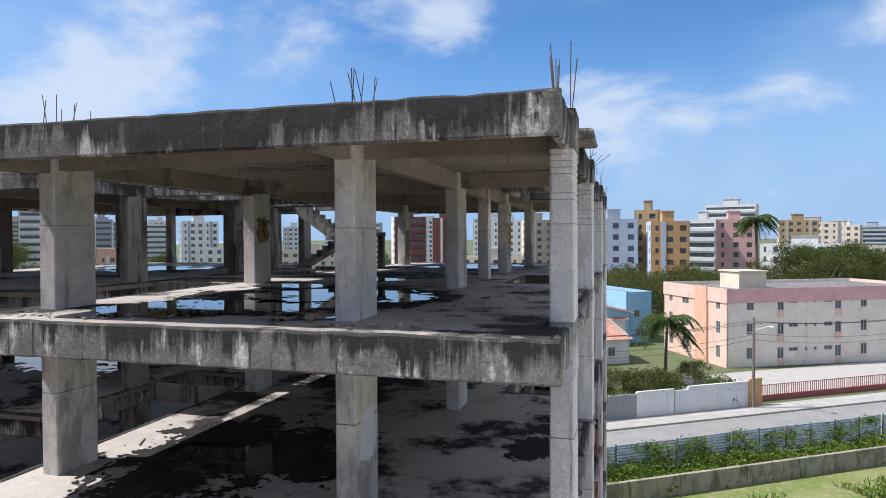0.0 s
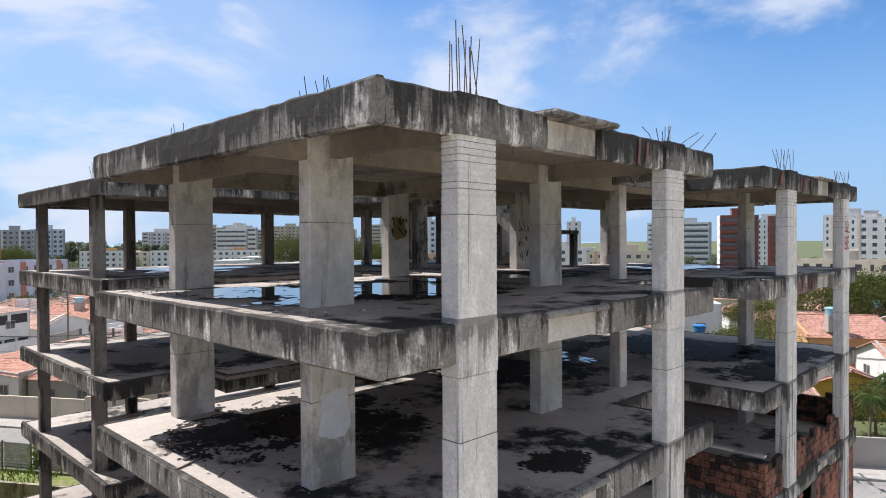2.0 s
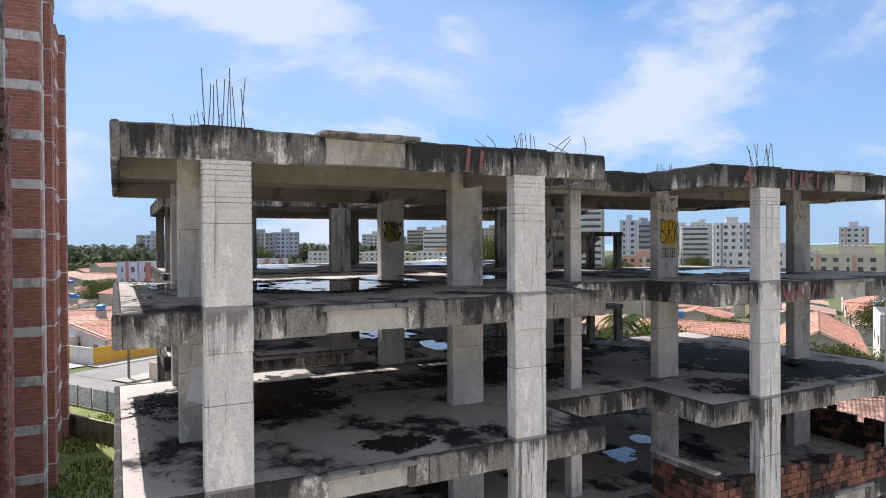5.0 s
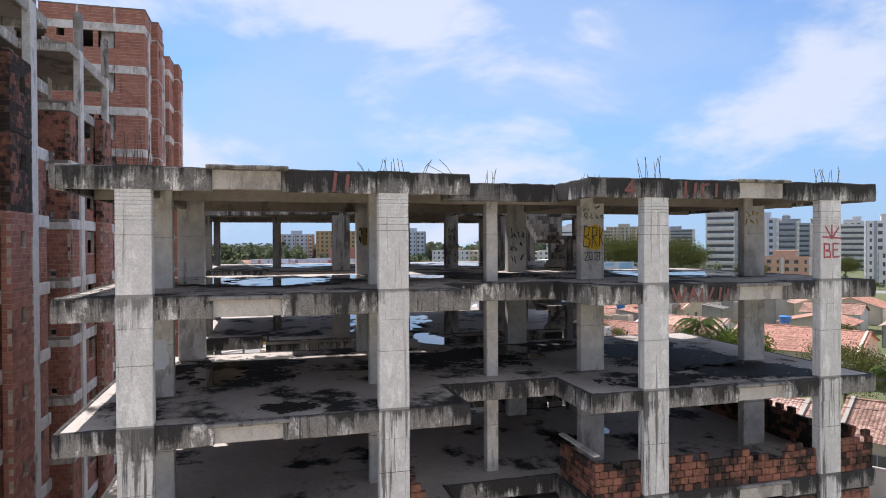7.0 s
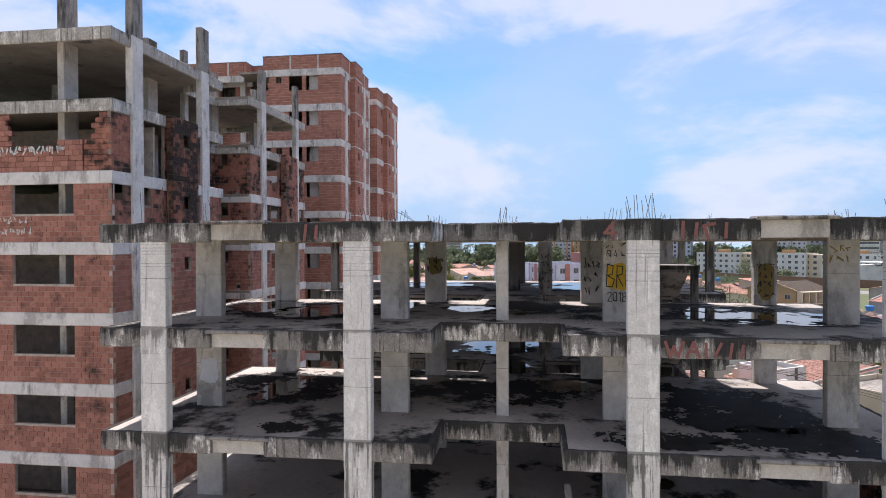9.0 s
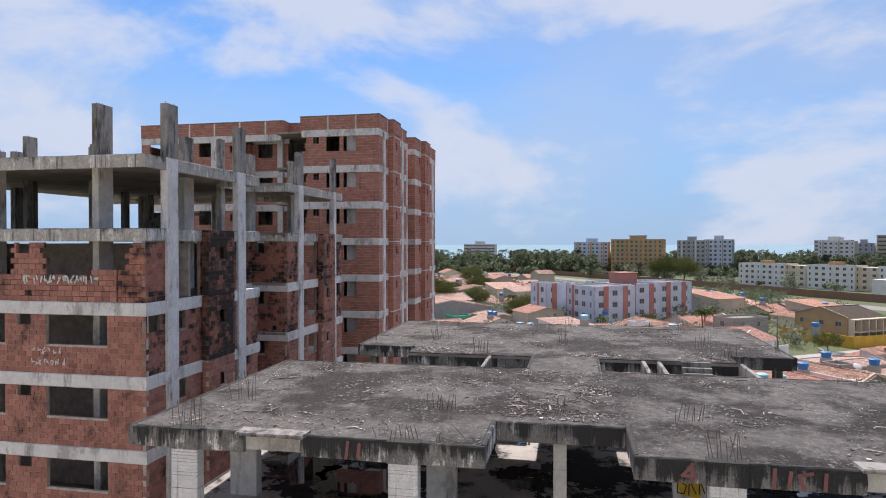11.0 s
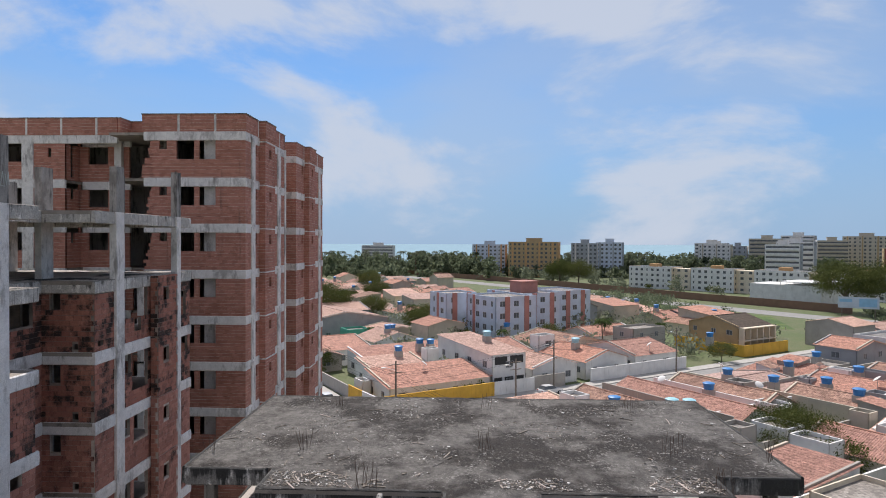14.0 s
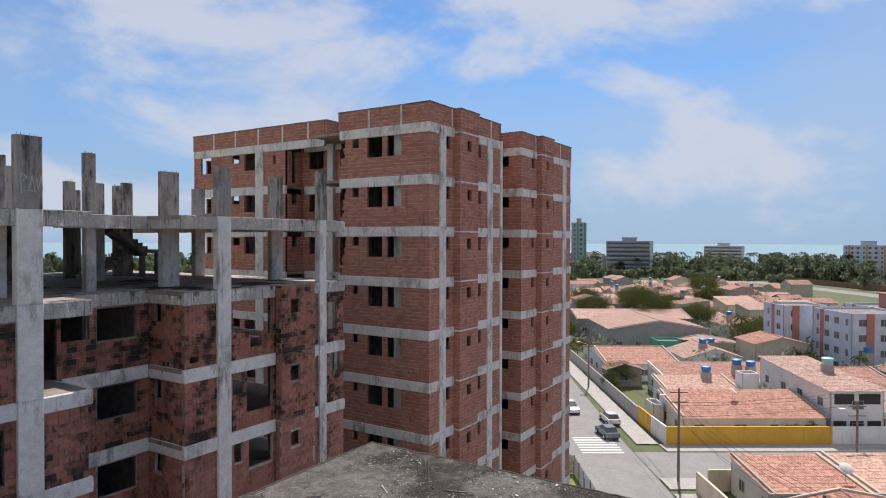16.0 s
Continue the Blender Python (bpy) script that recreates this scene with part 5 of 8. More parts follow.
def yard_wall(u0, s0, u1, s1, h=2.2, wall="white", label=""):
    me = Mesh()
    d = Vector((u1 - u0, s1 - s0))
    m = TOWN @ face_m((u0, s0, 0), d)
    ln = d.length
    me.box(0, ln, -0.08, 0.08, 0, h, 0, m)
    me.box(-0.02, ln + 0.02, -0.12, 0.12, h, h + 0.08, 0, m)
    for i in range(int(ln / 3.2) + 1):
        x = min(ln - 0.12, i * 3.2)
        me.box(x - 0.12, x + 0.12, -0.11, 0.11, 0, h + 0.02, 0, m)
    return solo("yard_wall", me, PAINT[wall], label or f"{wall} rendered boundary wall along the street", "wall")


# west of the side street
yard_wall(-69.6, 51.0, -69.6, 71.3, 2.2, "yellow", "yellow rendered boundary wall along the side street")
yard_wall(-69.6, 71.4, -69.6, 79.4, 2.2, "white")
yard_wall(-69.6, 79.5, -69.6, 86.0, 2.3, "plaster")
yard_wall(-69.6, 92.0, -69.6, 117.0, 2.3, "white")
yard_wall(-69.7, 50.9, -74.5, 50.7, 2.2, "white")
yard_wall(-74.6, 50.7, -79.5, 50.6, 2.2, "yellow")
yard_wall(-79.6, 50.6, -126.0, 51.0, 2.0, "plaster")
house(-79.5, -71.0, 53.5, 71.5, 3.0, "shed", "white", "tile", 1.5, "s")
house(-89.5, -80.5, 56.0, 66.5, 3.0, "shed", "white", "tile_pale", 1.4, "s")
house(-99.5, -89.7, 58.5, 78.0, 3.2, "shed", "white", "tile", 1.3, "s")
house(-80.2, -77.0, 51.8, 53.3, 2.6, "flat", "white")
two_storey = house(-89.0, -71.5, 72.2, 79.0, 6.2, "shed", "white", "tile_pale", 1.2, "s", label="white two-storey house with a long faded tiled roof")
# dark panels on the wall stand in for the shade inside the openings
for s0, s1, z0, z1 in ((72.7, 75.2, 4.5, 5.8), (75.8, 78.5, 4.5, 5.8), (72.6, 74.2, 0.4, 2.4), (74.7, 76.4, 0.4, 2.4), (76.9, 78.6, 0.4, 2.4)):
    me = Mesh(); me.box(-71.6, -71.46, s0, s1, z0, z1)
    part("veranda_opening", me, M["dark"], two_storey)
house(-85.6, -83.4, 66.8, 69.2, 5.4, "flat", "white", wins=False, label="white rendered water tower box between roofs")
house(-123.0, -105.0, 53.0, 66.0, 3.2, "gable", "white", "tile", 1.5, "s")
house(-103.5, -101.0, 52.0, 58.0, 3.0, "gable", "plaster", "tile_old", 0.9, "u")
house(-158.0, -136.0, 62.0, 84.5, 5.0, "gable", "grey", "tile_pale", 1.8, "u", label="grey rendered shed with a faded tiled roof")
house(-175.0, -160.0, 60.0, 90.0, 4.5, "gable", "grey", "tile_pale", 1.6, "s")
house(-134.0, -124.0, 76.0, 88.0, 3.0, "gable", "plaster", "tile_pale", 1.0, "u")
house(-131.0, -126.0, 69.5, 75.0, 3.4, "flat", "green")
house(-84.0, -71.5, 80.5, 90.5, 3.2, "gable", "white", "tile_pale", 1.4, "u")
house(-101.0, -86.0, 80.0, 92.0, 3.2, "gable", "white", "tile", 1.6, "s")
house(-84.0, -71.5, 92.5, 103.0, 3.2, "gable", "white", "tile", 1.6, "u")
house(-88.0, -85.2, 93.0, 97.0, 5.6, "flat", "white")
house(-101.0, -86.0, 98.0, 113.0, 3.2, "gable", "cream", "tile_old", 1.7, "u")
house(-86.0, -71.5, 105.0, 116.5, 3.2, "gable", "white", "tile", 1.7, "s")
house(-90.0, -84.0, 118.0, 128.0, 5.4, "flat", "plaster")
house(-104.0, -94.0, 116.0, 130.0, 3.2, "gable", "white", "tile", 1.5, "s")
yellow_house = house(-88.0, -75.0, 141.0, 153.0, 5.8, "gable", "tan", "tile_brown", 1.9, "s", label="tan two-storey house with a broad brown roof and a veranda")
for i in range(6):
    me = Mesh()
    me.box(-74.9, -73.6, 141.1 + i * 2.3, 141.35 + i * 2.3, 0, 5.6)
    part("veranda_pier", me, PAINT["cream"], yellow_house)
for z in (2.8, 5.55):
    me = Mesh(); me.box(-74.95, -73.4, 141.0, 153.0, z, z + 0.18)
    part("balcony_slab", me, PAINT["cream"], yellow_house)
yard_wall(-89.5, 138.0, -71.5, 138.0, 2.4, "yellow")
yard_wall(-71.5, 138.1, -71.5, 154.0, 2.4, "yellow")
# east of the side street
house(-54.8, -45.6, 52.0, 60.5, 2.9, "shed", "white", "tile", 0.9, "s")
house(-54.8, -45.6, 61.0, 70.0, 3.0, "shed", "white", "tile_pale", 0.9, "s")
house(-45.2, -37.0, 51.5, 62.0, 3.0, "gable", "plaster", "tile", 1.0, "u")
house(-44.5, -36.5, 63.0, 70.0, 2.8, "gable", "white", "tile_pale", 1.0, "u")
house(-53.5, -36.0, 71.2, 79.0, 3.0, "gable", "white", "tile_old", 1.6, "u")
house(-53.5, -33.5, 80.0, 88.6, 3.0, "gable", "white", "tile", 1.7, "u")
house(-52.0, -36.5, 89.6, 97.5, 3.0, "gable", "plaster", "tile_old", 1.6, "u")
house(-54.0, -40.0, 98.5, 109.0, 3.0, "gable", "white", "tile_pale", 1.2, "s")
house(-39.0, -28.0, 98.5, 106.0, 3.2, "gable", "cream", "tile_old", 1.4, "u")
house(-54.0, -44.0, 110.5, 121.0, 3.0, "shed", "plaster", "tile", 1.2, "u")
house(-42.5, -31.0, 109.0, 119.0, 3.2, "gable", "white", "tile", 1.4, "u")
house(-54.0, -46.0, 122.5, 130.5, 3.2, "flat", "plaster")
house(-58.0 + 4.6, -46.0, 132.5, 143.0, 5.8, "gable", "grey", "tile", 1.2, "u")
house(-53.5, -43.0, 146.0, 162.0, 6.2, "flat", "white")
house(-41.0, -28.0, 123.0, 135.0, 3.2, "gable", "cream", "tile_old", 1.5, "u")
house(-42.0, -30.0, 138.0, 150.0, 3.2, "gable", "white", "tile", 1.5, "s")
house(-24.5, -17.5, 62.5, 76.0, 3.1, "shed", "white", "tile", 1.0, "u")
house(-26.0, -14.0, 81.0, 89.5, 3.3, "gable", "plaster", "tile", 1.5, "u")
house(-16.5, -8.0, 66.0, 74.0, 3.4, "flat", "cream")
house(-34.5, -27.0, 51.5, 62.0, 3.0, "gable", "cream", "tile_old", 1.1, "s")
house(-26.0, -12.0, 50.8, 60.5, 3.0, "gable", "white", "tile", 1.2, "u")
house(-6.0, 7.5, 50.6, 60.0, 2.8, "gable", "white", "tile_pale", 1.3, "u")
house(-24.0, -12.0, 92.0, 104.0, 3.2, "gable", "white", "tile_pale", 1.5, "u")
house(-8.0, 6.0, 84.0, 98.0, 3.4, "gable", "cream", "tile", 1.8, "u")
house(8.5, 17.5, 84.0, 108.0, 3.4, "gable", "cream", "tile", 2.2, "s")
house(19.0, 24.5, 88.0, 98.0, 7.0, "flat", "white", label="white two-storey modern house with a flat roof")
house(10.0, 24.0, 51.5, 62.0, 3.0, "gable", "cream", "tile_old", 1.4, "u")
house(26.5, 33.0, 62.5, 72.0, 2.9, "gable", "yellow", "tile", 1.2, "s")
house(33.0, 43.0, 83.0, 97.0, 4.2, "gable", "orange", "tile", 1.8, "u", label="yellow two-storey house with an orange tiled roof")
house(45.0, 54.0, 82.0, 98.0, 4.0, "gable", "white", "tile", 2.0, "u")
house(47.5, 50.2, 85.5, 88.0, 7.2, "flat", "white", wins=False, label="white rendered water tower box behind a ridge")
house(37.0, 47.0, 70.5, 80.0, 3.2, "gable", "white", "tile", 1.6, "u")
house(55.5, 60.0, 84.0, 98.0, 7.2, "flat", "blue", label="light blue two-storey house with a flat roof")
house(50.5, 55.2, 82.5, 92.0, 4.8, "shed", "blue", "tile", 1.0, "s")
for u, s, z, k in ((-88, 63.5, 4.9, 0), (-93, 70.5, 5.0, 0), (-91.5, 72.0, 5.0, 0), (-80, 77.0, 7.6, 1), (-44.0, 71.5, 4.2, 0), (-38.5, 75.5, 4.6, 1), (-37.2, 77.0, 4.6, 1),
                   (-42.0, 87.0, 4.6, 0), (-47, 98.0, 4.6, 0), (-41.0, 100.0, 4.4, 0), (-36.0, 104.5, 4.6, 0), (-46.0, 112.0, 4.6, 0), (-38.0, 117.0, 4.6, 0), (-30.0, 101.0, 4.6, 0),
                   (-50.0, 127.0, 4.2, 0), (-45.5, 155, 7.4, 0), (-74, 130.0, 4.4, 0), (-78.0, 96.0, 5.2, 1), (-104, 99, 5.0, 0), (49.8, 93.0, 6.2, 0), (20.5, 81.0, 4.4, 0), (-4, 96.0, 4.8, 0), (36.0, 84.0, 6.4, 1), (-120, 78.0, 4.2, 0)):
    tank(u, s, z, k)
# the brown wall and the green field along the wide road
me = Mesh()
for a, b in (((-470, -28), (-404, 26)), ((-404, 26), (-336, 76)), ((-336, 76), (-272, 114)), ((-272, 114), (-222, 150))):
    d = Vector(b) - Vector(a)
    me.box(0, d.length, -0.1, 0.1, 0, 3.0, 0, face_m((a[0], a[1], 0), d))
solo("boundary_wall", me, paint("earth", (0.26, 0.15, 0.10)), "long brown block wall behind the wide road", "wall")
sheet("field", [Vector((-340, 30, 0)), Vector((-326, 42, 0)), Vector((-262, 82, 0)), Vector((-212, 118, 0)), Vector((-180, 110, 0)), Vector((-190, 78, 0)), Vector((-268, 44, 0))], 0.026, M["field"], "bright green overgrown field", "field")
sign = thing("billboard", "pale blue and white billboard on posts beside the road", "billboard", place=Matrix.Translation((-182.8, 128.8, 0)) @ Matrix.Rotation(radians(58), 4, "Z"))
me = Mesh(); me.box(-5, 5, -0.1, 0.1, 5.9, 9.1); part("board", me, PAINT["paleblue"], sign)
for x0, x1, z0, z1 in ((-4.6, -1.5, 7.6, 8.5), (0.2, 4.5, 6.4, 8.7)):
    me = Mesh(); me.box(x0, x1, -0.12, -0.104, z0, z1); part("printed_bar", me, PAINT["blue"], sign)
for x in (-4, 4):
    me = Mesh(); me.box(x - 0.12, x + 0.12, 0.104, 0.3, 0, 9.0); part("post", me, M["post"], sign)
def dish(u, s, z, turn):
    th = thing("satellite_dish", "pale satellite dish on a short mast on a roof", "dish", "satellite dishes", place=TOWN @ Matrix.Translation((u, s, z)) @ Matrix.Rotation(turn, 4, "Z"))
    me = Mesh(); me.tube((0, 0, -0.9), (0, 0, 0.5), 0.035, sides=6)
    part("mast", me, M["frame"], th)
    me = Mesh()
    m = Matrix.Translation((0, -0.1, 0.55)) @ Matrix.Rotation(radians(-50), 4, "X")
    for r, h in ((0.02, -0.14), (0.35, -0.10), (0.6, 0.0), (0.6, 0.03), (0.35, -0.07), (0.02, -0.11)):
        for k in range(14):
            me.v.append(tuple(m @ Vector((r * math.cos(k * math.pi / 7), r * math.sin(k * math.pi / 7), h)).xzy))
    for j in range(5):
        for k in range(14):
            q = (k + 1) % 14
            me.f.append((j * 14 + k, j * 14 + q, (j + 1) * 14 + q, (j + 1) * 14 + k)); me.mi.append(0)
    part("reflector", me, PAINT["white"], th)


for i, (u, s, z) in enumerate(((-49.0, 86.0, 4.6), (-40.0, 95.0, 4.5), (-52.5, 104.0, 4.3), (-45.0, 119.0, 4.2), (-33.0, 112.0, 4.8), (-37.5, 66.5, 4.0), (-49.0, 59.7, 4.0), (-76.0, 62.0, 4.6), (-85.0, 100.0, 4.9), (-72.5, 110.0, 4.4), (30.0, 66.0, 4.3), (12.0, 92.0, 5.4))):
    dish(u, s, z, i * 1.3)
rng = random.Random(23)
for i in range(26):
    u, s_ = rng.uniform(-53, -16), rng.uniform(52, 126)
    w, d = rng.uniform(1.8, 4.2), rng.uniform(1.8, 4.5)
    house(u, u + w, s_, s_ + d, rng.choice((3.6, 4.2, 4.6, 5.2)), rng.choice(("flat", "flat", "shed")), rng.choice(("white", "white", "plaster", "beige", "grey", "pinkish")), rng.choice(("tile_old", "fibre", "tile")), 0.5, rng.choice("us"), wins=False, label="small rendered annexe between tiled roofs")
for u0, s0, u1, s1, h, c in ((-45.4, 51.0, -45.4, 70.5, 3.6, "plaster"), (-36.6, 51.0, -36.6, 97.0, 3.8, "white"), (-54.0, 79.5, -33.0, 79.5, 4.3, "plaster"), (-53.0, 89.1, -36.0, 89.1, 4.2, "white"), (-27.2, 62.3, -27.2, 106.0, 3.4, "plaster"), (-54.2, 98.0, -28.0, 98.0, 3.9, "beige"), (-43.2, 98.5, -43.2, 135.0, 4.0, "plaster"), (-17.0, 62.0, -17.0, 92.0, 3.3, "white")):
    yard_wall(u0, s0, u1, s1, h, c, "stained rendered wall between two lots")
# walls along the main street
for u0, u1, h, c in ((-54.6, -46.0, 2.1, "cream"), (-45.8, -36.4, 2.0, "beige"), (-36.2, -26.0, 2.3, "beige"), (-25.8, -12.0, 2.0, "white"), (-11.8, 8.0, 2.2, "white"), (8.2, 27.0, 2.1, "plaster"), (27.2, 30.0, 2.3, "white"), (33.2, 37.0, 2.3, "white"), (38.6, 45.2, 2.4, "white"), (45.4, 46.8, 2.6, "orange")):
    yard_wall(u0, 48.6, u1, 48.6, h, c)
for u0, u1, mt, lb in ((30.1, 33.1, "grey", "grey sheet metal gate in a white wall"), (37.1, 38.5, "white", "white sheet metal gate in a white wall")):
    me = Mesh()
    me.box(u0, u1, 48.5, 48.62, 0.05, 2.2, 0, TOWN)
    for i in range(int((u1 - u0) / 0.3)):
        me.box(u0 + 0.1 + i * 0.3, u0 + 0.16 + i * 0.3, 48.47, 48.5, 0.1, 2.15, 0, TOWN)
    solo("gate", me, PAINT[mt], lb, "gate")
for s0, s1, c in ((50.0, 61.0, "cream"), (61.2, 70.5, "plaster"), (98.0, 122.0, "plaster")):
    yard_wall(-55.2, s0, -55.2, s1, 2.1, c)

# the rest of the quarter, house by house on its lots
rng = random.Random(11)
taken = []
for ob in list(scene.objects):
    if ob.name.startswith("house") and ob.type == "EMPTY":
        xs = [v.co for c in ob.children if c.type == "MESH" for v in c.data.vertices]
        taken.append((min(p.x for p in xs), max(p.x for p in xs), min(p.y for p in xs), max(p.y for p in xs)))
LOTS = [(u, s) for u in range(-330, -70, 15) for s in range(55, 200, 14)] + [(u, s) for u in range(-150, -66, 15) for s in range(158, 205, 14)] + [(u, s) for u in range(-52, 75, 14) for s in range(102, 170, 15)]
for u, s in LOTS:
    w, d = rng.uniform(8, 12), rng.uniform(8, 11)
    box = (u - 0.5, u + w + 0.5, s - 0.5, s + d + 0.5)
    if any(box[0] < t[1] and t[0] < box[1] and box[2] < t[3] and t[2] < box[3] for t in taken) or (-133 < u < -95 and 88 < s < 145) or (-86 < u < -56 and 112 < s < 160):
        continue
    if rng.random() < 0.18:
        continue
    p = us(u, s)
    road_s = 0.785 * (p.x + 326) - 1.0 * (p.y - 57) * 1.27
    if p.x < -165 and (p.y - 57) * 0.80 - (p.x + 326) * 0.60 > (-64 if p.x > -330 else -40):
        continue
    if p.x < -430:
        continue
    house(u, u + w, s, s + d, rng.choice((2.9, 3.1, 3.3, 3.3, 5.6)), rng.choice(("gable", "gable", "gable", "shed")), rng.choice(("white", "white", "cream", "plaster", "beige", "grey")),
          rng.choice(("tile", "tile", "tile_pale", "tile_pale", "tile_old")), rng.uniform(1.0, 1.8), rng.choice("us"), wins=False)
    if rng.random() < 0.3:
        tank(u + rng.uniform(2, w - 2), s + rng.uniform(2, d - 2), 5.2, rng.choice((0, 0, 1)))


# ---- apartment blocks ----
def block(x, y, w, d, h, yaw, wall="white", second="", storeys=0, style="windows", cols=0, roofbox=True, near=False, front=(), name="apartment_building", base=0.0, label="", plain=False, pilasters=True, box=""):
    """A block of flats centred at x, y with its front (to -y of its own axes) turned by yaw; its openings go through the outer walls to a dark core."""
    storeys = storeys or max(2, round(h / 2.9))
    cols = cols or max(2, round(w / 3.2))
    st = h / storeys
    th = thing(name, label or f"{wall} block of flats, {'with banded balconies' if style == 'bands' else 'with rows of windows'}", "building",
               place=Matrix.Translation((x, y, base)) @ Matrix.Rotation(radians(yaw), 4, "Z"))
    sides = [((-w / 2, -d / 2), (1, 0), w, cols), ((w / 2, -d / 2), (0, 1), d, max(2, round(d / 3.6))), ((w / 2, d / 2), (-1, 0), w, cols), ((-w / 2, d / 2), (0, -1), d, max(2, round(d / 3.6)))]
    for i, (p, dr, ln, n) in enumerate(sides):
        m = face_m((p[0], p[1], 0), dr)
        holes = []
        for f in range(storeys):
            if style == "bands" and i in (0, 2):
                holes.append((0.6, ln - 0.6, f * st + 1.3, f * st + st - 0.5))
                continue
            if front and i == 0:
                holes += [(a, b, f * st + z0, f * st + z1) for a, b, z0, z1 in front]
                continue
            for c in range(n):
                cw = ln / n
                ww = min(1.5, cw * 0.55) if (c + i) % 3 else min(0.8, cw * 0.4)
                holes.append((c * cw + (cw - ww) / 2, c * cw + (cw + ww) / 2, f * st + 1.05, f * st + st - 0.45))
        me = Mesh()
        holed_wall(me, m, ln, h + 0.6, holes, 0.18)
        wl_ = part("wall", me, PAINT[second if second and i in (1, 3) and not plain else wall], th)
        if near:
            for (a, b, z0, z1) in holes:
                window(wl_, m @ Matrix.Translation((a, 0.07, z0)), b - a, z1 - z0)
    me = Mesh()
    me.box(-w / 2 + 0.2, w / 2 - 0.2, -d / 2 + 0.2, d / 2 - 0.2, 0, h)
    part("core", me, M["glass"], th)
    me = Mesh()
    me.box(-w / 2 + 0.19, w / 2 - 0.19, -d / 2 + 0.19, d / 2 - 0.19, h, h + 0.2)
    part("roof", me, M["fibre"], th)
    if second and style != "bands" and pilasters:
        for c in range(1, cols, 3):
            cw = w / cols
            me = Mesh(); me.box(-w / 2 + c * cw - 0.5, -w / 2 + c * cw + 0.5, -d / 2 - 0.12, -d / 2 - 0.004, 0, h + 0.6)
            part("pilaster", me, PAINT[second], th)
    if plain:
        for c in (0.28, 0.75):
            me = Mesh(); me.box(w / 2 + 0.004, w / 2 + 0.12, -d / 2 + d * c - 0.7, -d / 2 + d * c + 0.7, 0, h + 0.6)
            part("pilaster", me, PAINT[second], th)
    if style == "bands":
        for f in range(storeys):
            me = Mesh(); me.box(-w / 2 + 0.4, w / 2 - 0.4, -d / 2 - 0.7, -d / 2 - 0.004, f * st + 0.1, f * st + 1.05)
            part("balcony", me, PAINT[wall], th)
    if roofbox:
        me = Mesh(); me.box(-w * 0.16, w * 0.14, -d * 0.2, d * 0.25, h + 0.2, h + 3.0)
        me.box(-w * 0.18, w * 0.16, -d * 0.22, d * 0.27, h + 3.0, h + 3.2)
        part("roof_box", me, PAINT[box or wall], th)
    return th


# the pink block beyond the street
PINK_FRONT = [(2.7, 3.7, 1.0, 2.4), (7.0, 7.9, 0.9, 2.3), (8.6, 9.9, 1.75, 2.25), (10.9, 11.3, 1.75, 2.2), (12.2, 12.6, 1.75, 2.2), (13.7, 14.9, 1.75, 2.3), (15.3, 16.2, 0.9, 2.3), (19.1, 20.0, 1.0, 2.4), (23.5, 24.4, 0.9, 2.3), (26.5, 27.7, 1.6, 2.3)]
pink = block(22.97, 97.47, 31.0, 14.2, 9.0, 27, "ivory", "peach", 3, cols=9, near=True, front=PINK_FRONT, roofbox=False, pilasters=False, label="pink and cream three-storey block of flats")
me = Mesh(); me.box(-15.6, 15.6, -7.22, -7.104, 7.9, 9.65)
part("parapet_band", me, PAINT["rose"], pink)
me = Mesh(); me.box(-15.62, -15.504, -7.1, 7.1, 7.9, 9.65)
part("parapet_band", me, PAINT["peach"], pink)
me = Mesh(); me.box(-15.75, -15.504, -3.3, -0.7, 0, 9.7)
part("pilaster", me, PAINT["salmon"], pink)
for x in (-8.05, 0.25, 8.45):
    for z in (0.0, 3.0, 6.0):
        me = Mesh(); me.box(x - 0.45, x + 0.45, -7.16, -7.104, z + 0.02, z + 0.86)
        part("apron_panel", me, PAINT["peach"], pink)
me = Mesh(); me.box(-10.5, -6.5, -2.5, 1.5, 9.2, 11.4); me.box(-10.7, -6.3, -2.7, 1.7, 11.4, 11.55)
part("roof_box", me, PAINT["cream"], pink)
for (a, b, c, d) in ((-126.0, 98.2, 8.0, 9.0), (-113.0, 104.0, 12.0, 12.0), (-120.0, 116.0, 16.0, 12.0), (-121.0, 129.0, 13.0, 11.0)):
    block(*us(a, b)[:2], c, d, 11.2, 33, "paleblue", "stripe", 4, near=True, plain=True, roofbox=(b == 116.0), box="stripe", label="pale blue four-storey block of flats with brick-red stripes")
# low blocks beyond the wide road
for (x, y, w) in ((-345, 118, 25), (-322, 142, 22), (-300, 165, 24), (-276, 188, 22)):
    b = block(x, y, w, 12, 11.0, 44, "white", "cream", 4, roofbox=False, pilasters=False)
    me = Mesh(); me.box(-2.5, 2.5, -2, 2, 11.2, 13.0)
    part("roof_tank_box", me, PAINT["orange"], b)
    me = Mesh(); me.box(w / 2 + 0.02, w / 2 + 9.0, -3.5, 5.5, 0, 10.9)
    part("stair_wing", me, PAINT["cream"], b)
    for f in range(4):
        for q in (2.0, 6.0):
            me = Mesh(); me.box(w / 2 + q, w / 2 + q + 1.5, -3.56, -3.504, f * 2.75 + 1.1, f * 2.75 + 2.3)
            part("window", me, M["glass"], b)
hall = thing("hall", "white windowless hall with a pale metal roof", "building", place=Matrix.Translation((-266, 152, 0)) @ Matrix.Rotation(radians(40), 4, "Z"))
me = Mesh(); me.box(-14, 14, -9, 9, 0, 7.5); part("wall", me, PAINT["white"], hall)
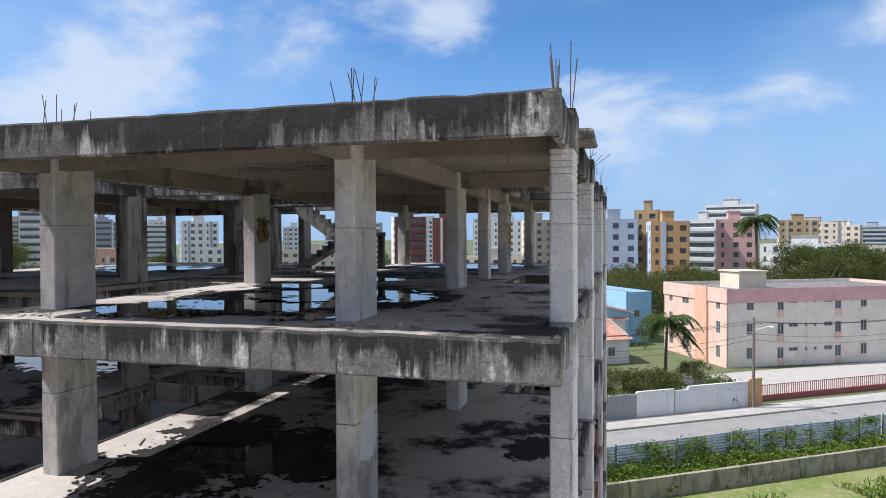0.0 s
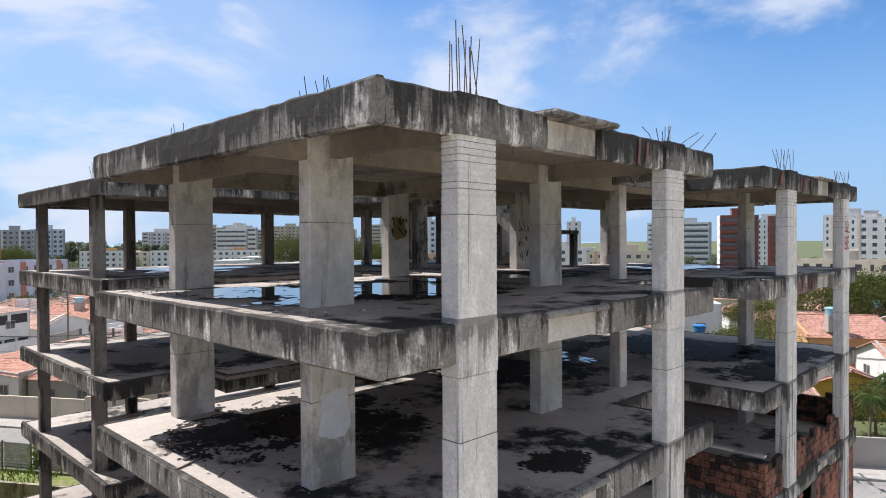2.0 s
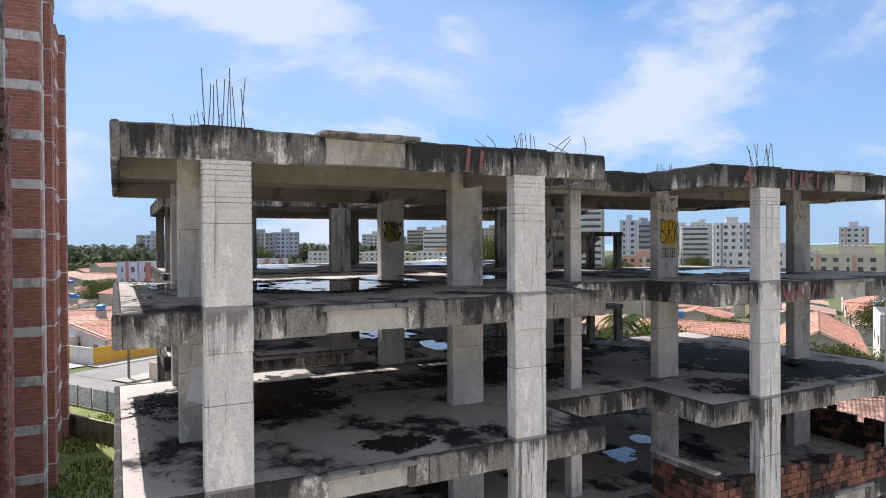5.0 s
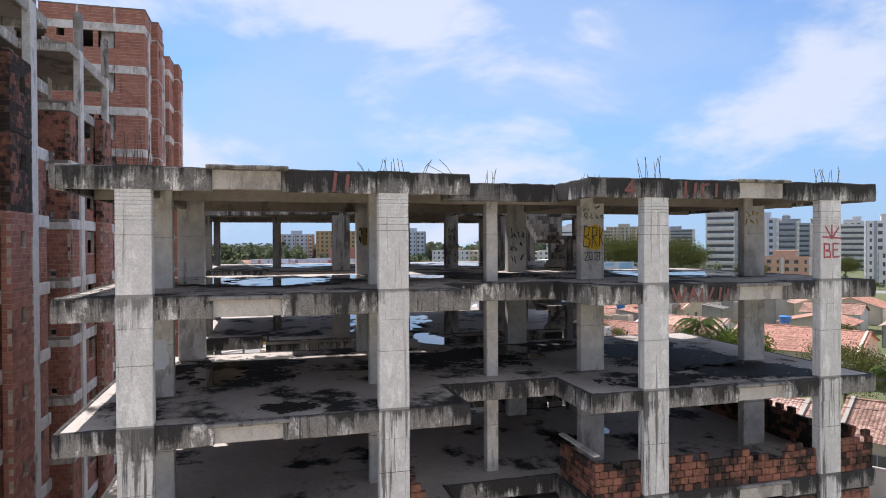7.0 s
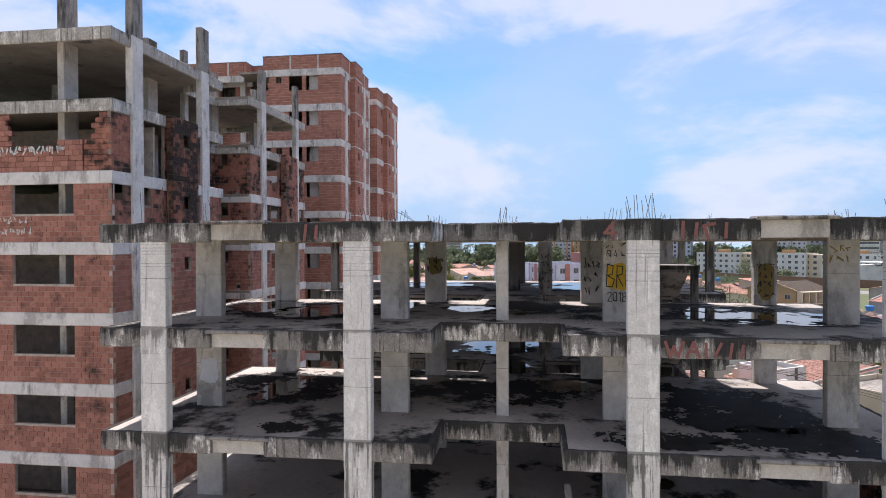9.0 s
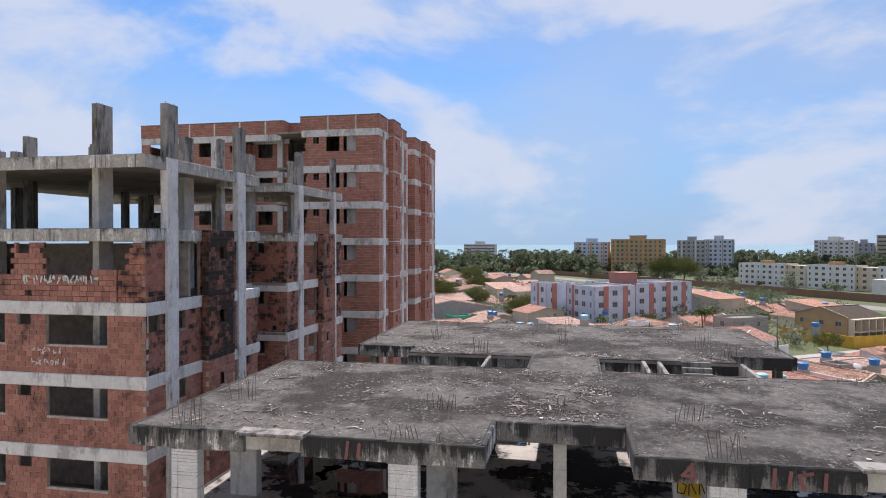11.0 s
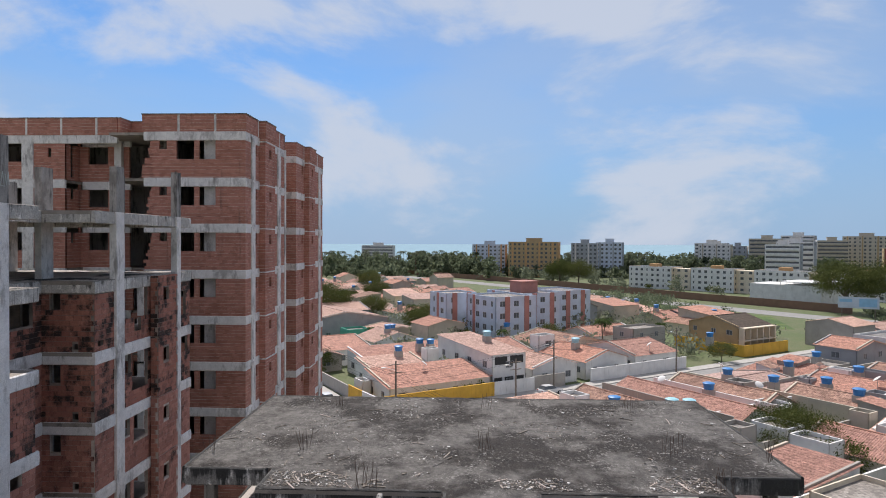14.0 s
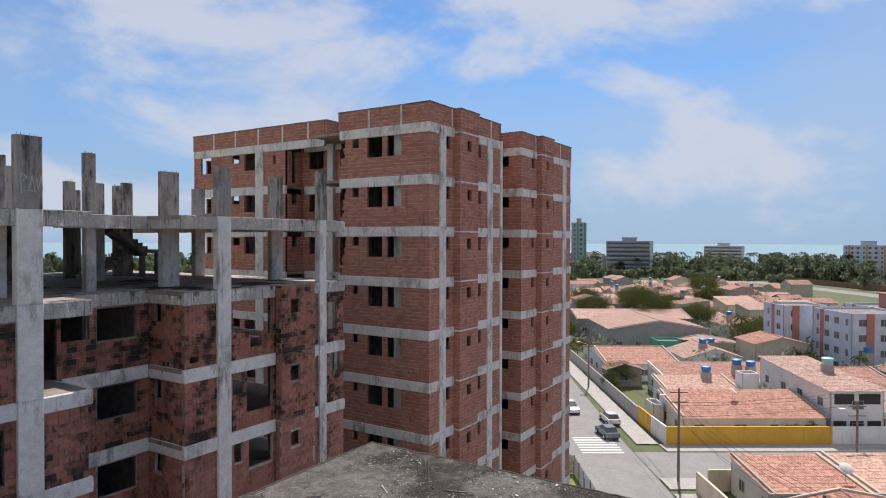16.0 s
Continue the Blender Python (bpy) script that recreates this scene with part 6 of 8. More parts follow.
me = Mesh(); me.box(-2, 15, -9.4, 9.4, 8.6, 8.9); part("roof", me, M["metal"], hall)
for i in range(7):
    me = Mesh(); me.box(-1.5 + i * 2.6, -1.3 + i * 2.6, -9.2, -9.0, 7.4, 8.62); part("roof_post", me, PAINT["white"], hall)

FAR = [  # x, y, width, height, wall, second, style
    (-2, 172, 11, 23.0, "paleblue", "", "windows"), (7, 180, 6, 25.5, "tan", "", "windows"), (11, 168, 9, 22.2, "orange", "paleblue", "windows"), (19, 229, 8, 20.1, "white", "", "bands"),
    (24, 208, 8, 23.5, "white", "rose", "bands"), (33, 212, 11, 23.6, "rose", "", "windows"), (46, 300, 20, 32.0, "white", "", "bands"), (74, 311, 15, 25.5, "tan", "beige", "windows"), (88, 342, 22, 25.0, "cream", "white", "windows"),
    (129, 431, 14, 25.0, "white", "coldgrey", "bands"), (158, 478, 18, 25.0, "coldgrey", "white", "bands"), (-233, 236, 8, 29.0, "paleblue", "white", "windows"), (-243, 256, 10, 28.0, "coldgrey", "white", "bands"),
    (-178, 242, 15, 26.0, "white", "coldgrey", "windows"), (-266, 325, 12, 29.0, "white", "", "windows"), (-84, 250, 13, 27.0, "maroon", "white", "bands"), (-75, 270, 8, 27.0, "maroon", "white", "windows"),
    (-63, 325, 20, 28.5, "white", "pinkish", "windows"), (-191, 351, 12, 25.4, "white", "rose", "windows"), (-369, 197, 18, 26.0, "white", "coldgrey", "bands"), (-288, 305, 16, 28.5, "coldgrey", "white", "bands"),
    (-268, 322, 17, 27.4, "white", "beige", "bands"), (-167, 363, 16, 28.0, "white", "coldgrey", "bands"), (-224, 357, 8, 30.0, "white", "", "windows"), (-50, 293, 14, 26.3, "white", "pinkish", "windows"),
    (-30, 240, 11, 24.8, "beige", "cream", "windows"), (-16, 234, 10, 26.0, "rose", "maroon", "windows"), (-7, 231, 7, 23.0, "tan", "yellow", "windows"), (-147, 356, 20, 27.6, "white", "coldgrey", "bands"),
    (-476, 199, 22, 25.4, "white", "beige", "windows"), (-313, 322, 10, 32.0, "white", "", "windows"), (-303, 334, 15, 29.3, "coldgrey", "white", "bands"), (-317, 364, 16, 29.0, "white", "rose", "windows"),
    (-389, 214, 20, 27.6, "white", "coldgrey", "bands"), (-339, 241, 13, 24.0, "maroon", "tan", "windows"), (-228, 207, 12, 33.3, "white", "coldgrey", "bands"),
    (-607, -69, 30, 22.8, "white", "", "bands"), (-467, 33, 24, 24.8, "paleblue", "orange", "windows"), (-452, 64, 34, 26.8, "tan", "orange", "windows"), (-455, 100, 18, 26.0, "coldgrey", "white", "windows"), (-453, 117, 18, 26.6, "paleblue", "coldgrey", "windows"),
    (-518, 212, 24, 26.3, "white", "coldgrey", "bands"), (-512, 230, 14, 24.1, "coldgrey", "white", "windows"), (-504, 249, 24, 29.9, "beige", "white", "bands"), (-530, 286, 24, 32.6, "white", "coldgrey", "bands"),
    (-502, 297, 21, 28.7, "beige", "white", "bands"), (-508, 327, 30, 32.0, "beige", "tan", "windows"), (-478, 360, 30, 29.0, "coldgrey", "white", "bands"), (-466, -110, 30, 27.0, "coldgrey", "white", "bands"), (-440, -133, 24, 14.0, "white", "beige", "windows"),
    (-396, -122, 8, 38.6, "coldgrey", "green", "windows"), (-420, 300, 22, 28.0, "white", "beige", "windows"), (-380, 330, 18, 31.0, "beige", "white", "bands"),
    (-120, 400, 24, 30.0, "white", "", "windows"), (-10, 420, 20, 27.0, "beige", "", "bands"), (60, 440, 24, 29.0, "white", "coldgrey", "windows"), (110, 380, 20, 24.0, "pinkish", "", "windows"),
    (-150, 230, 30, 12.0, "white", "", "windows"), (-110, 215, 26, 11.0, "cream", "salmon", "windows"), (-200, 215, 26, 9.0, "salmon", "white", "windows"), (-40, 205, 24, 9.5, "cream", "", "windows"), (60, 240, 26, 13.0, "white", "", "windows"), (95, 260, 22, 12.0, "beige", "", "windows")]
for x, y, w, h, c, c2, style in FAR:
    yaw = math.degrees(math.atan2(y - 10, x - 2)) - 90
    block(x, y, w, max(9, w * 0.6), h - 3.0 if h > 15 else h, yaw + (8 if int(w) % 2 else -7), c, c2, style=style)


# ---- trees, palms and grass ----
def leaf_cloud(me, centres, per, spread, size, rng, flat=0.7):
    """Small leaf faces in clumps round the centres, each its own island."""
    for c in centres:
        for _ in range(per):
            p = c + Vector((rng.gauss(0, spread), rng.gauss(0, spread), rng.gauss(0, spread * flat)))
            a = Vector((rng.uniform(-1, 1), rng.uniform(-1, 1), rng.uniform(-0.5, 0.9))).normalized()
            b = a.orthogonal().normalized()
            t = rng.uniform(0, 6.28)
            w = a.cross(b)
            d1, d2 = b * math.cos(t) + w * math.sin(t), w * math.cos(t) - b * math.sin(t)
            s = size * rng.uniform(0.6, 1.3)
            me.poly([p - d1 * s, p + d2 * s * 0.45, p + d1 * s, p - d2 * s * 0.45])


def tree_proto(seed, h, r, flat=0.62, clumps=46, per=38, mat="leaf", size=0.30, label="leafy green tree with a broad crown"):
    rng = random.Random(seed)
    th = thing("tree", label, "tree", "trees of the town")
    me = Mesh()
    fork = h * 0.30
    me.tube((0, 0, 0), (0.1, 0.05, fork), 0.05 * h * 0.6, 0.035 * h * 0.6, 9)
    centres = []
    for i in range(7):
        a = i * 0.9 + rng.uniform(-0.3, 0.3)
        rr = r * rng.uniform(0.35, 0.7)
        tip = Vector((rr * math.cos(a), rr * math.sin(a), h * rng.uniform(0.62, 0.85)))
        mid = Vector((0.1, 0.05, fork)).lerp(tip, 0.5) + Vector((0, 0, 0.25))
        me.tube((0.1, 0.05, fork - 0.1), mid, 0.02 * h * 0.6, 0.013 * h * 0.6, 6)
        me.tube(mid, tip, 0.013 * h * 0.6, 0.004 * h * 0.6, 5)
    part("trunk", me, M["bark"], th)
    for i in range(clumps):
        a, e = rng.uniform(0, 6.283), math.asin(rng.uniform(-0.85, 1.0))
        q = rng.uniform(0.5, 1.0) * (1 + 0.25 * noise.noise(Vector((math.cos(a) * 1.5, math.sin(a) * 1.5, seed + e))))
        centres.append(Vector((r * q * math.cos(a) * math.cos(e), r * q * math.sin(a) * math.cos(e), h * 0.60 + max(r * flat, h * 0.32) * q * math.sin(e))))
    me = Mesh()
    leaf_cloud(me, centres, per, r * (0.145 if r < 8 else 0.065), size, rng)
    part("crown", me, M[mat], th)
    return th


def palm_proto(seed, h, lean=0.6, fronds=17, length=2.6, leaflets=16, label="coconut palm with drooping fronds", far=False, leaf="palm"):
    rng = random.Random(seed)
    th = thing("palm", label, "palm", "palms of the town")
    me = Mesh()
    prev = Vector((0, 0, 0))
    for i in range(1, 7):
        f = i / 6
        p = Vector((lean * f * f, lean * 0.4 * f, h * f))
        me.tube(prev, p, 0.20 - 0.08 * (f - 1 / 6), 0.20 - 0.08 * f, 8)
        prev = p
    part("trunk", me, M["bark"], th)
    top = prev
    for i in range(fronds):
        a = i * 2.39996 + rng.uniform(-0.2, 0.2)
        up = rng.uniform(-0.9, 1.25)
        d = Vector((math.cos(a), math.sin(a), 0))
        if not far or i == 0:
            me = Mesh()
        pts = []
        L = length * rng.uniform(0.85, 1.15)
        for k in range(9):
            f = k / 8
            pts.append(top + d * (L * f * (1 - 0.18 * f)) + Vector((0, 0, L * (up * 0.75 * f - (0.55 + 0.45 * up) * f * f))))
        side = Vector((-d.y, d.x, 0))
        for k in range(8):
            me.tube(pts[k], pts[k + 1], 0.03, 0.02, 4, cap=False)
        for k in range(leaflets):
            f = 0.12 + 0.88 * k / (leaflets - 1)
            x = f * 8
            j = min(7, int(x))
            p = pts[j].lerp(pts[j + 1], x - j)
            ln = (0.62 * math.sin(math.pi * min(1, f * 0.8 + 0.18)) + 0.1) * max(1.0, length / 3.2)
            for sg in (-1, 1):
                tip = p + side * sg * ln * 0.85 + d * ln * 0.35 + Vector((0, 0, -ln * rng.uniform(0.35, 0.8)))
                w = d * 0.055 * max(1.0, length / 2.6)
                me.poly([p - w, p + w, tip])
        if not far or i == fronds - 1:
            part("crown" if far else "frond", me, M[leaf], th)
    return th


T_A = tree_proto(3, 8.0, 4.4, 0.62, 90, 120, size=0.125)
T_B = tree_proto(8, 9.0, 5.2, 0.55, 120, 125, size=0.135)
T_C = tree_proto(15, 5.0, 2.8, 0.7, 70, 60, size=0.13)
T_D = tree_proto(21, 10.5, 8.5, 0.40, 130, 420, size=0.10, label="wide umbrella-shaped shade tree")
T_E = tree_proto(31, 2.6, 1.6, 0.8, 40, 50, "leaf_bright", 0.11, label="bright yellow-green garden shrub")
T_G = tree_proto(41, 8.6, 3.3, 0.8, 90, 120, "leaf_bright", 0.125, label="bright green leafy tree beside tiled roofs")
P_A, P_B = palm_proto(5, 7.5, fronds=24, leaflets=20), palm_proto(9, 10.5, 1.1, 34, 2.6, 24)
P_C = palm_proto(19, 6.8, 0.4, 36, 4.0, 34)
P_FAR = palm_proto(13, 11.0, 1.0, 28, 3.0, 14, "far coconut palm against the sea", True, "leaf_hazed")
placed = set()


def plant(proto, x, y, scale=1.0, turn=0.0, z=0.0):
    m = Matrix.Translation((x, y, z)) @ Matrix.Rotation(turn, 4, "Z")
    if proto.name not in placed:
        placed.add(proto.name)
        proto.matrix_basis = m @ Matrix.Scale(scale, 4)
        return
    copy_thing(proto, m @ Matrix.Scale(scale / proto.scale[0], 4))


rng = random.Random(77)
for proto, u, s, k in ((P_C, 44.7, 60.2, 1.0), (T_C, 40.0, 54.0, 0.62), (T_C, 37.0, 52.0, 0.7), (T_C, 46.0, 57.0, 0.6), (T_C, 42.6, 51.0, 0.45), (T_C, 36.0, 51.0, 0.8), (P_A, 30.0, 54.0, 0.7), (T_C, 34.0, 53.5, 0.75), (P_A, 27.0, 52.0, 0.55), (T_C, 29.5, 57, 0.9), (T_C, 33.0, 60.0, 0.9), (T_E, 43.5, 50.0, 1.0),
                       (T_B, 50.0, 106.0, 1.25), (T_B, 60.0, 108.0, 1.2), (T_A, 68.0, 104.0, 1.3), (T_A, 42.0, 112.0, 1.3), (T_A, 55.0, 116.0, 1.35), (T_B, 74.0, 112.0, 1.2), (T_D, 97.5, 87.5, 1.5), (T_D, 112.0, 96.0, 1.45), (T_A, 72.0, 98.0, 1.2), (T_A, 80.0, 95.0, 1.3), (T_A, 64.0, 100.0, 1.15), (T_B, 82.0, 104.0, 1.25),
                       (P_B, 93.2, 97.7, 1.85), (T_A, 32.0, 104.0, 0.9), (T_A, 22.0, 112.0, 1.0), (T_C, 14.0, 79.0, 1.1), (T_G, -0.4, 66.0, 0.98), (T_A, 7.0, 72.0, 0.85), (P_A, -4.3, 63.5, 1.1), (T_G, -9.5, 71.0, 0.6), (T_A, -27.0, 82.5, 0.85), (T_C, -21.5, 80.5, 1.0), (P_A, 11.0, 66.0, 0.7), (T_C, 20.0, 74.0, 1.2), (T_A, 26.0, 78.0, 0.9),
                       (T_A, -29.5, 84.0, 0.78), (T_C, -26.5, 80.0, 1.0), (T_A, -8.0, 76.0, 0.8), (T_C, 1.0, 100.0, 1.1), (T_C, -90.5, 67.5, 0.45), (T_E, -72.0, 69.5, 1.0), (T_E, -71.5, 67.0, 0.9), (T_A, -101.5, 54.5, 0.55), (T_C, -98.0, 52.0, 0.6),
                       (T_A, -135.0, 92.0, 0.9), (T_B, -140.0, 98.0, 0.85), (P_A, -144.0, 96.0, 0.9), (T_A, -132.0, 105.0, 0.8), (P_A, -122.0, 74.0, 0.6), (T_C, -105.0, 112.0, 1.1), (P_A, -92.0, 117.0, 0.9), (P_A, -96.0, 121.0, 0.85), (P_A, -88.0, 131.5, 0.75),
                       (T_A, -58.5 + 4, 145.0, 0.7), (T_C, -70.0, 128.5, 0.9), (T_B, -62.0 + 7, 166.0, 0.7), (T_C, -104.0, 90.0, 0.9), (P_A, -100.0, 94.5, 0.7), (T_C, -112.0, 92.0, 1.0), (T_B, -170.0, 96.0, 0.9), (T_B, -185.0, 70.0, 1.0), (T_A, -200.0, 100.0, 1.0),
                       (T_A, -165.0, 55.5, 0.8), (T_A, -150.0, 54.5, 0.7), (T_C, -128.0, 53.0, 0.9), (T_B, -215.0, 75.0, 1.0)):
    p = us(u, s)
    plant(proto, p.x, p.y, k, rng.uniform(0, 6))
# shade trees by the wide road
for x, y, k in ((-228, 151, 1.9), (-218, 160, 2.0), (-208, 172, 1.8), (-200, 182, 0.7), (-190, 190, 0.9), (-368, 70, 1.5), (-364, 80, 1.5), (-189, -25, 1.2), (-230, -40, 1.0), (-255, -20, 0.9), (-300, -30, 1.1), (-260, 160, 0.7), (-330, 110, 0.6), (-310, 134, 0.6), (-285, 150, 0.6), (-195, 240, 1.0), (-240, 255, 1.0), (-180, 190, 0.5), (-150, 205, 0.45), (-130, 190, 0.4)):
    plant(T_B if k > 0.7 else T_C, x, y, k * 1.1, x)


def belt(name, spots, seed, label, h=(7, 12), clumps=15, per=13, size=0.85):
    """A far wood as one mass of leaf clumps on thin stems."""
    rng = random.Random(seed)
    me = Mesh()
    for x, y in spots:
        hh, r = rng.uniform(*h), rng.uniform(3.0, 5.0)
        cs = []
        for _ in range(clumps):
            a, e = rng.uniform(0, 6.283), rng.uniform(-1.3, 1.5)
            q = rng.uniform(0.35, 1.0)
            cs.append(Vector((x + r * q * math.cos(a) * math.cos(e), y + r * q * math.sin(a) * math.cos(e), hh * 0.50 + hh * 0.46 * q * math.sin(e))))
        leaf_cloud(me, cs, per, r * 0.22, size, rng)
    return solo(name, me, M["leaf_hazed"], label, "trees", kind="stuff")


rng = random.Random(5)
spots = []
for i in range(1350):
    t = rng.random()
    ang = radians(151 + 112 * t)
    d = rng.uniform(365, 590) if t > 0.24 else rng.uniform(470, 620)
    x, y = 10 + d * math.cos(ang), 20 + d * math.sin(ang)
    if (y - 0) * 0.80 - (x + 404) * 0.60 < 20 and t < 0.42 and d < 470:
        continue
    spots.append((x, y))
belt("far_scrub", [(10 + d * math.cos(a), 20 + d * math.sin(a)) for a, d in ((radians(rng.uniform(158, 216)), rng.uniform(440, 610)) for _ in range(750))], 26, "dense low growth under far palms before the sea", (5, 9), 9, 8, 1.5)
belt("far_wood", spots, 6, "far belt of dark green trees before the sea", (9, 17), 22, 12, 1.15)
spots = [(10 + d * math.cos(a), 20 + d * math.sin(a)) for a, d in ((radians(rng.uniform(60, 150)), rng.uniform(170, 420)) for _ in range(150))]
spots = [p for p in spots if not any(abs(p[0] - f[0]) < f[2] * 0.7 and abs(p[1] - f[1]) < f[2] * 0.7 for f in FAR)]
belt("town_wood", spots, 9, "scattered green trees between far buildings", (4.5, 8))
spots = [tuple(us(rng.uniform(-320, -75), rng.uniform(56, 205))[:2]) for _ in range(420)]
spots = [p for p in spots if not (p[0] < -165 and (p[1] - 57) * 0.80 - (p[0] + 326) * 0.60 > -70)]
spots = [p for p in spots if not any(t[0] - 1 < (TOWN.inverted() @ Vector((*p, 0))).x < t[1] + 1 and t[2] - 1 < (TOWN.inverted() @ Vector((*p, 0))).y < t[3] + 1 for t in taken)]
belt("roadside_trees", [p for p in ((rng.uniform(-480, -250), rng.uniform(20, 330)) for _ in range(260)) if (p[1] - 57) * 0.80 - (p[0] + 326) * 0.60 > 24 and not any(abs(p[0] - q[0]) < 17 and abs(p[1] - q[1]) < 17 for q in ((-345, 118), (-322, 142), (-300, 165), (-276, 188), (-266, 152), (-333, 130), (-311, 153), (-288, 177)))], 16, "green trees between far blocks behind the wide road", (4, 9), 16, 12, 0.7)
belt("field_bushes", [(rng.uniform(-285, -190), rng.uniform(55, 100)) for _ in range(150)], 15, "low dark bushes on the overgrown field", (1.5, 4.5), 9, 12, 0.4)
belt("garden_trees", spots, 14, "small garden trees between the houses", (3, 5.5), 9, 10, 0.5)
for i in range(230):
    ang = radians(rng.uniform(164, 214))
    d = rng.uniform(470, 620)
    plant(P_FAR, 10 + d * math.cos(ang), 20 + d * math.sin(ang), rng.uniform(1.0, 1.45), rng.uniform(0, 6))
me = Mesh()
me.poly([(-4990, -4990, 0.4), (400, -4990, 0.4), (-150, -1100, 0.4), (-480, -420, 0.4), (-690, -60, 0.4), (-690, 330, 0.4), (-900, 900, 0.4), (-2600, 4990, 0.4), (-4990, 4990, 0.4)])
solo("sea", me, M["sea"], "turquoise sea on the horizon", "sea", kind="structure")

# ---- the lot round the building ----
sheet("lot", [us(-60, 25), us(70, 20), us(70, 37.4), us(-60, 37.4)], 0.012, M["grass"], "rough grass of the building lot", "ground")
# reaches far east out of view, added as a reflector for the facade
sheet("yard", [Vector((-7, -60, 0)), Vector((90, -60, 0)), Vector((90, 36, 0)), Vector((-34, 34, 0)), Vector((-34, 3.2, 0)), Vector((-7, 3.2, 0))], 0.016, M["dirt"], "sandy yard round the unfinished building, spread pale and unseen to bounce sunlight", "ground")
sheet("forecourt", [us(46, 50.2), us(92, 50.2), us(92, 61.5), us(46, 61.5)], 0.03, M["pave"], "pale paved forecourt of the pink block", "pavement")
FENCE = thing("sheet_fence", "fence of horizontally corrugated galvanised sheets on wooden posts", "fence")
panel = Mesh()
rows = 36
for j in range(rows + 1):
    z = 0.12 + 1.85 * j / rows
    y = 0.032 * math.sin(j * math.pi / 2)
    panel.v += [(0.03, y, z), (2.37, y, z)]
for j in range(rows):
    panel.f.append((2 * j, 2 * j + 1, 2 * j + 3, 2 * j + 2)); panel.mi.append(0)
pdata = panel.data("fence_sheet", mat_plain("galvanised_sheet", (0.60, 0.635, 0.68), 0.55, 0.25, var=0.3))
post = Mesh(); post.soft_box(-0.04, 0.04, -0.04, 0.06, 0, 2.04, 0.008)
qdata = post.data("fence_post", M["post"])
rng = random.Random(4)
for i in range(51):
    m = TOWN @ Matrix.Translation((-60 + i * 2.4, 37.6, 0)) @ Matrix.Rotation(rng.uniform(-0.02, 0.02), 4, "Y") @ Matrix.Rotation(rng.uniform(-0.03, 0.03), 4, "Z")
    part("sheet", pdata, None, FENCE, place=m)
    part("post", qdata, None, FENCE, place=TOWN @ Matrix.Translation((-60 + i * 2.4, 37.52, 0)) @ Matrix.Rotation(rng.uniform(-0.04, 0.04), 4, "X"))
for i in range(3):
    part("sheet", pdata, None, FENCE, place=TOWN @ Matrix.Translation((-60.05, 37.5 - i * 2.4, 0)) @ Matrix.Rotation(radians(-90), 4, "Z"))
    part("post", qdata, None, FENCE, place=TOWN @ Matrix.Translation((-59.95, 35.1 - i * 2.4, 0)))
me = Mesh(); me.box(-56, -18, 31.6, 31.85, 0, 1.7, 0, TOWN)
me.box(-17.9, 52, 33.3, 33.55, 0, 1.25, 0, TOWN)
solo("retaining_wall", me, mat_concrete("mossy_concrete", (0.42, 0.38, 0.30), (0.14, 0.14, 0.07), (0.50, 0.46, 0.38), 0.4, 0.3), "low mossy retaining wall beside the fence", "wall")
rng = random.Random(12)
me = Mesh()
for i in range(26000):
    u, s = rng.uniform(-45, 58), rng.uniform(22, 37.3)
    if 31.5 < s < 33.5 or noise.noise(Vector((u * 0.18, s * 0.18, 0))) < -0.05:
        continue
    p = us(u, s)
    if -24.5 < p.x < 0.3 and 6.8 < p.y < 30.5:
        continue
    h, a = rng.uniform(0.15, 0.55), rng.uniform(0, 6.28)
    d = Vector((math.cos(a), math.sin(a), 0)) * 0.06
    l_ = Vector((rng.uniform(-0.2, 0.2), rng.uniform(-0.2, 0.2), h))
    me.poly([p - d, p + d, p + l_])
solo("grass", me, M["leaf_bright"], "tall uncut grass on the lot", "grass", kind="stuff")
me = Mesh()
for i in range(150):
    u = rng.uniform(18, 58) if i < 135 else rng.uniform(-45, 10)
    s = rng.choice((37.25, 37.2, 36.6, 36.2, 35.6, 34.8, 33.9, 29.0, 27.0))
    p = us(u, s)
    cs = [p + Vector((rng.uniform(-0.8, 0.8), rng.uniform(-0.3, 0.3), rng.uniform(0.1, 1.9 if s > 37 else 0.8))) for _ in range(9)]
    leaf_cloud(me, cs, 26, 0.22, 0.11, rng)
solo("vines", me, M["leaf_bright"], "bright creepers climbing the sheet fence", "plants", kind="stuff")
RAILS = thing("red_railing", "low red metal railing before the pink block", "fence")
for i in range(14):
    me = Mesh()
    for k in range(9):
        me.box(47 + i * 2.4 + k * 0.26, 47.08 + i * 2.4 + k * 0.26, 50.0, 50.03, 0.55, 1.5, 0, TOWN)
    me.box(47 + i * 2.4, 49.38 + i * 2.4, 49.98, 50.05, 1.5, 1.56, 0, TOWN)
    me.box(47 + i * 2.4, 49.38 + i * 2.4, 49.93, 50.10, 0.0, 0.55, 0, TOWN)
    part("railing_bay", me, PAINT["red"], RAILS)


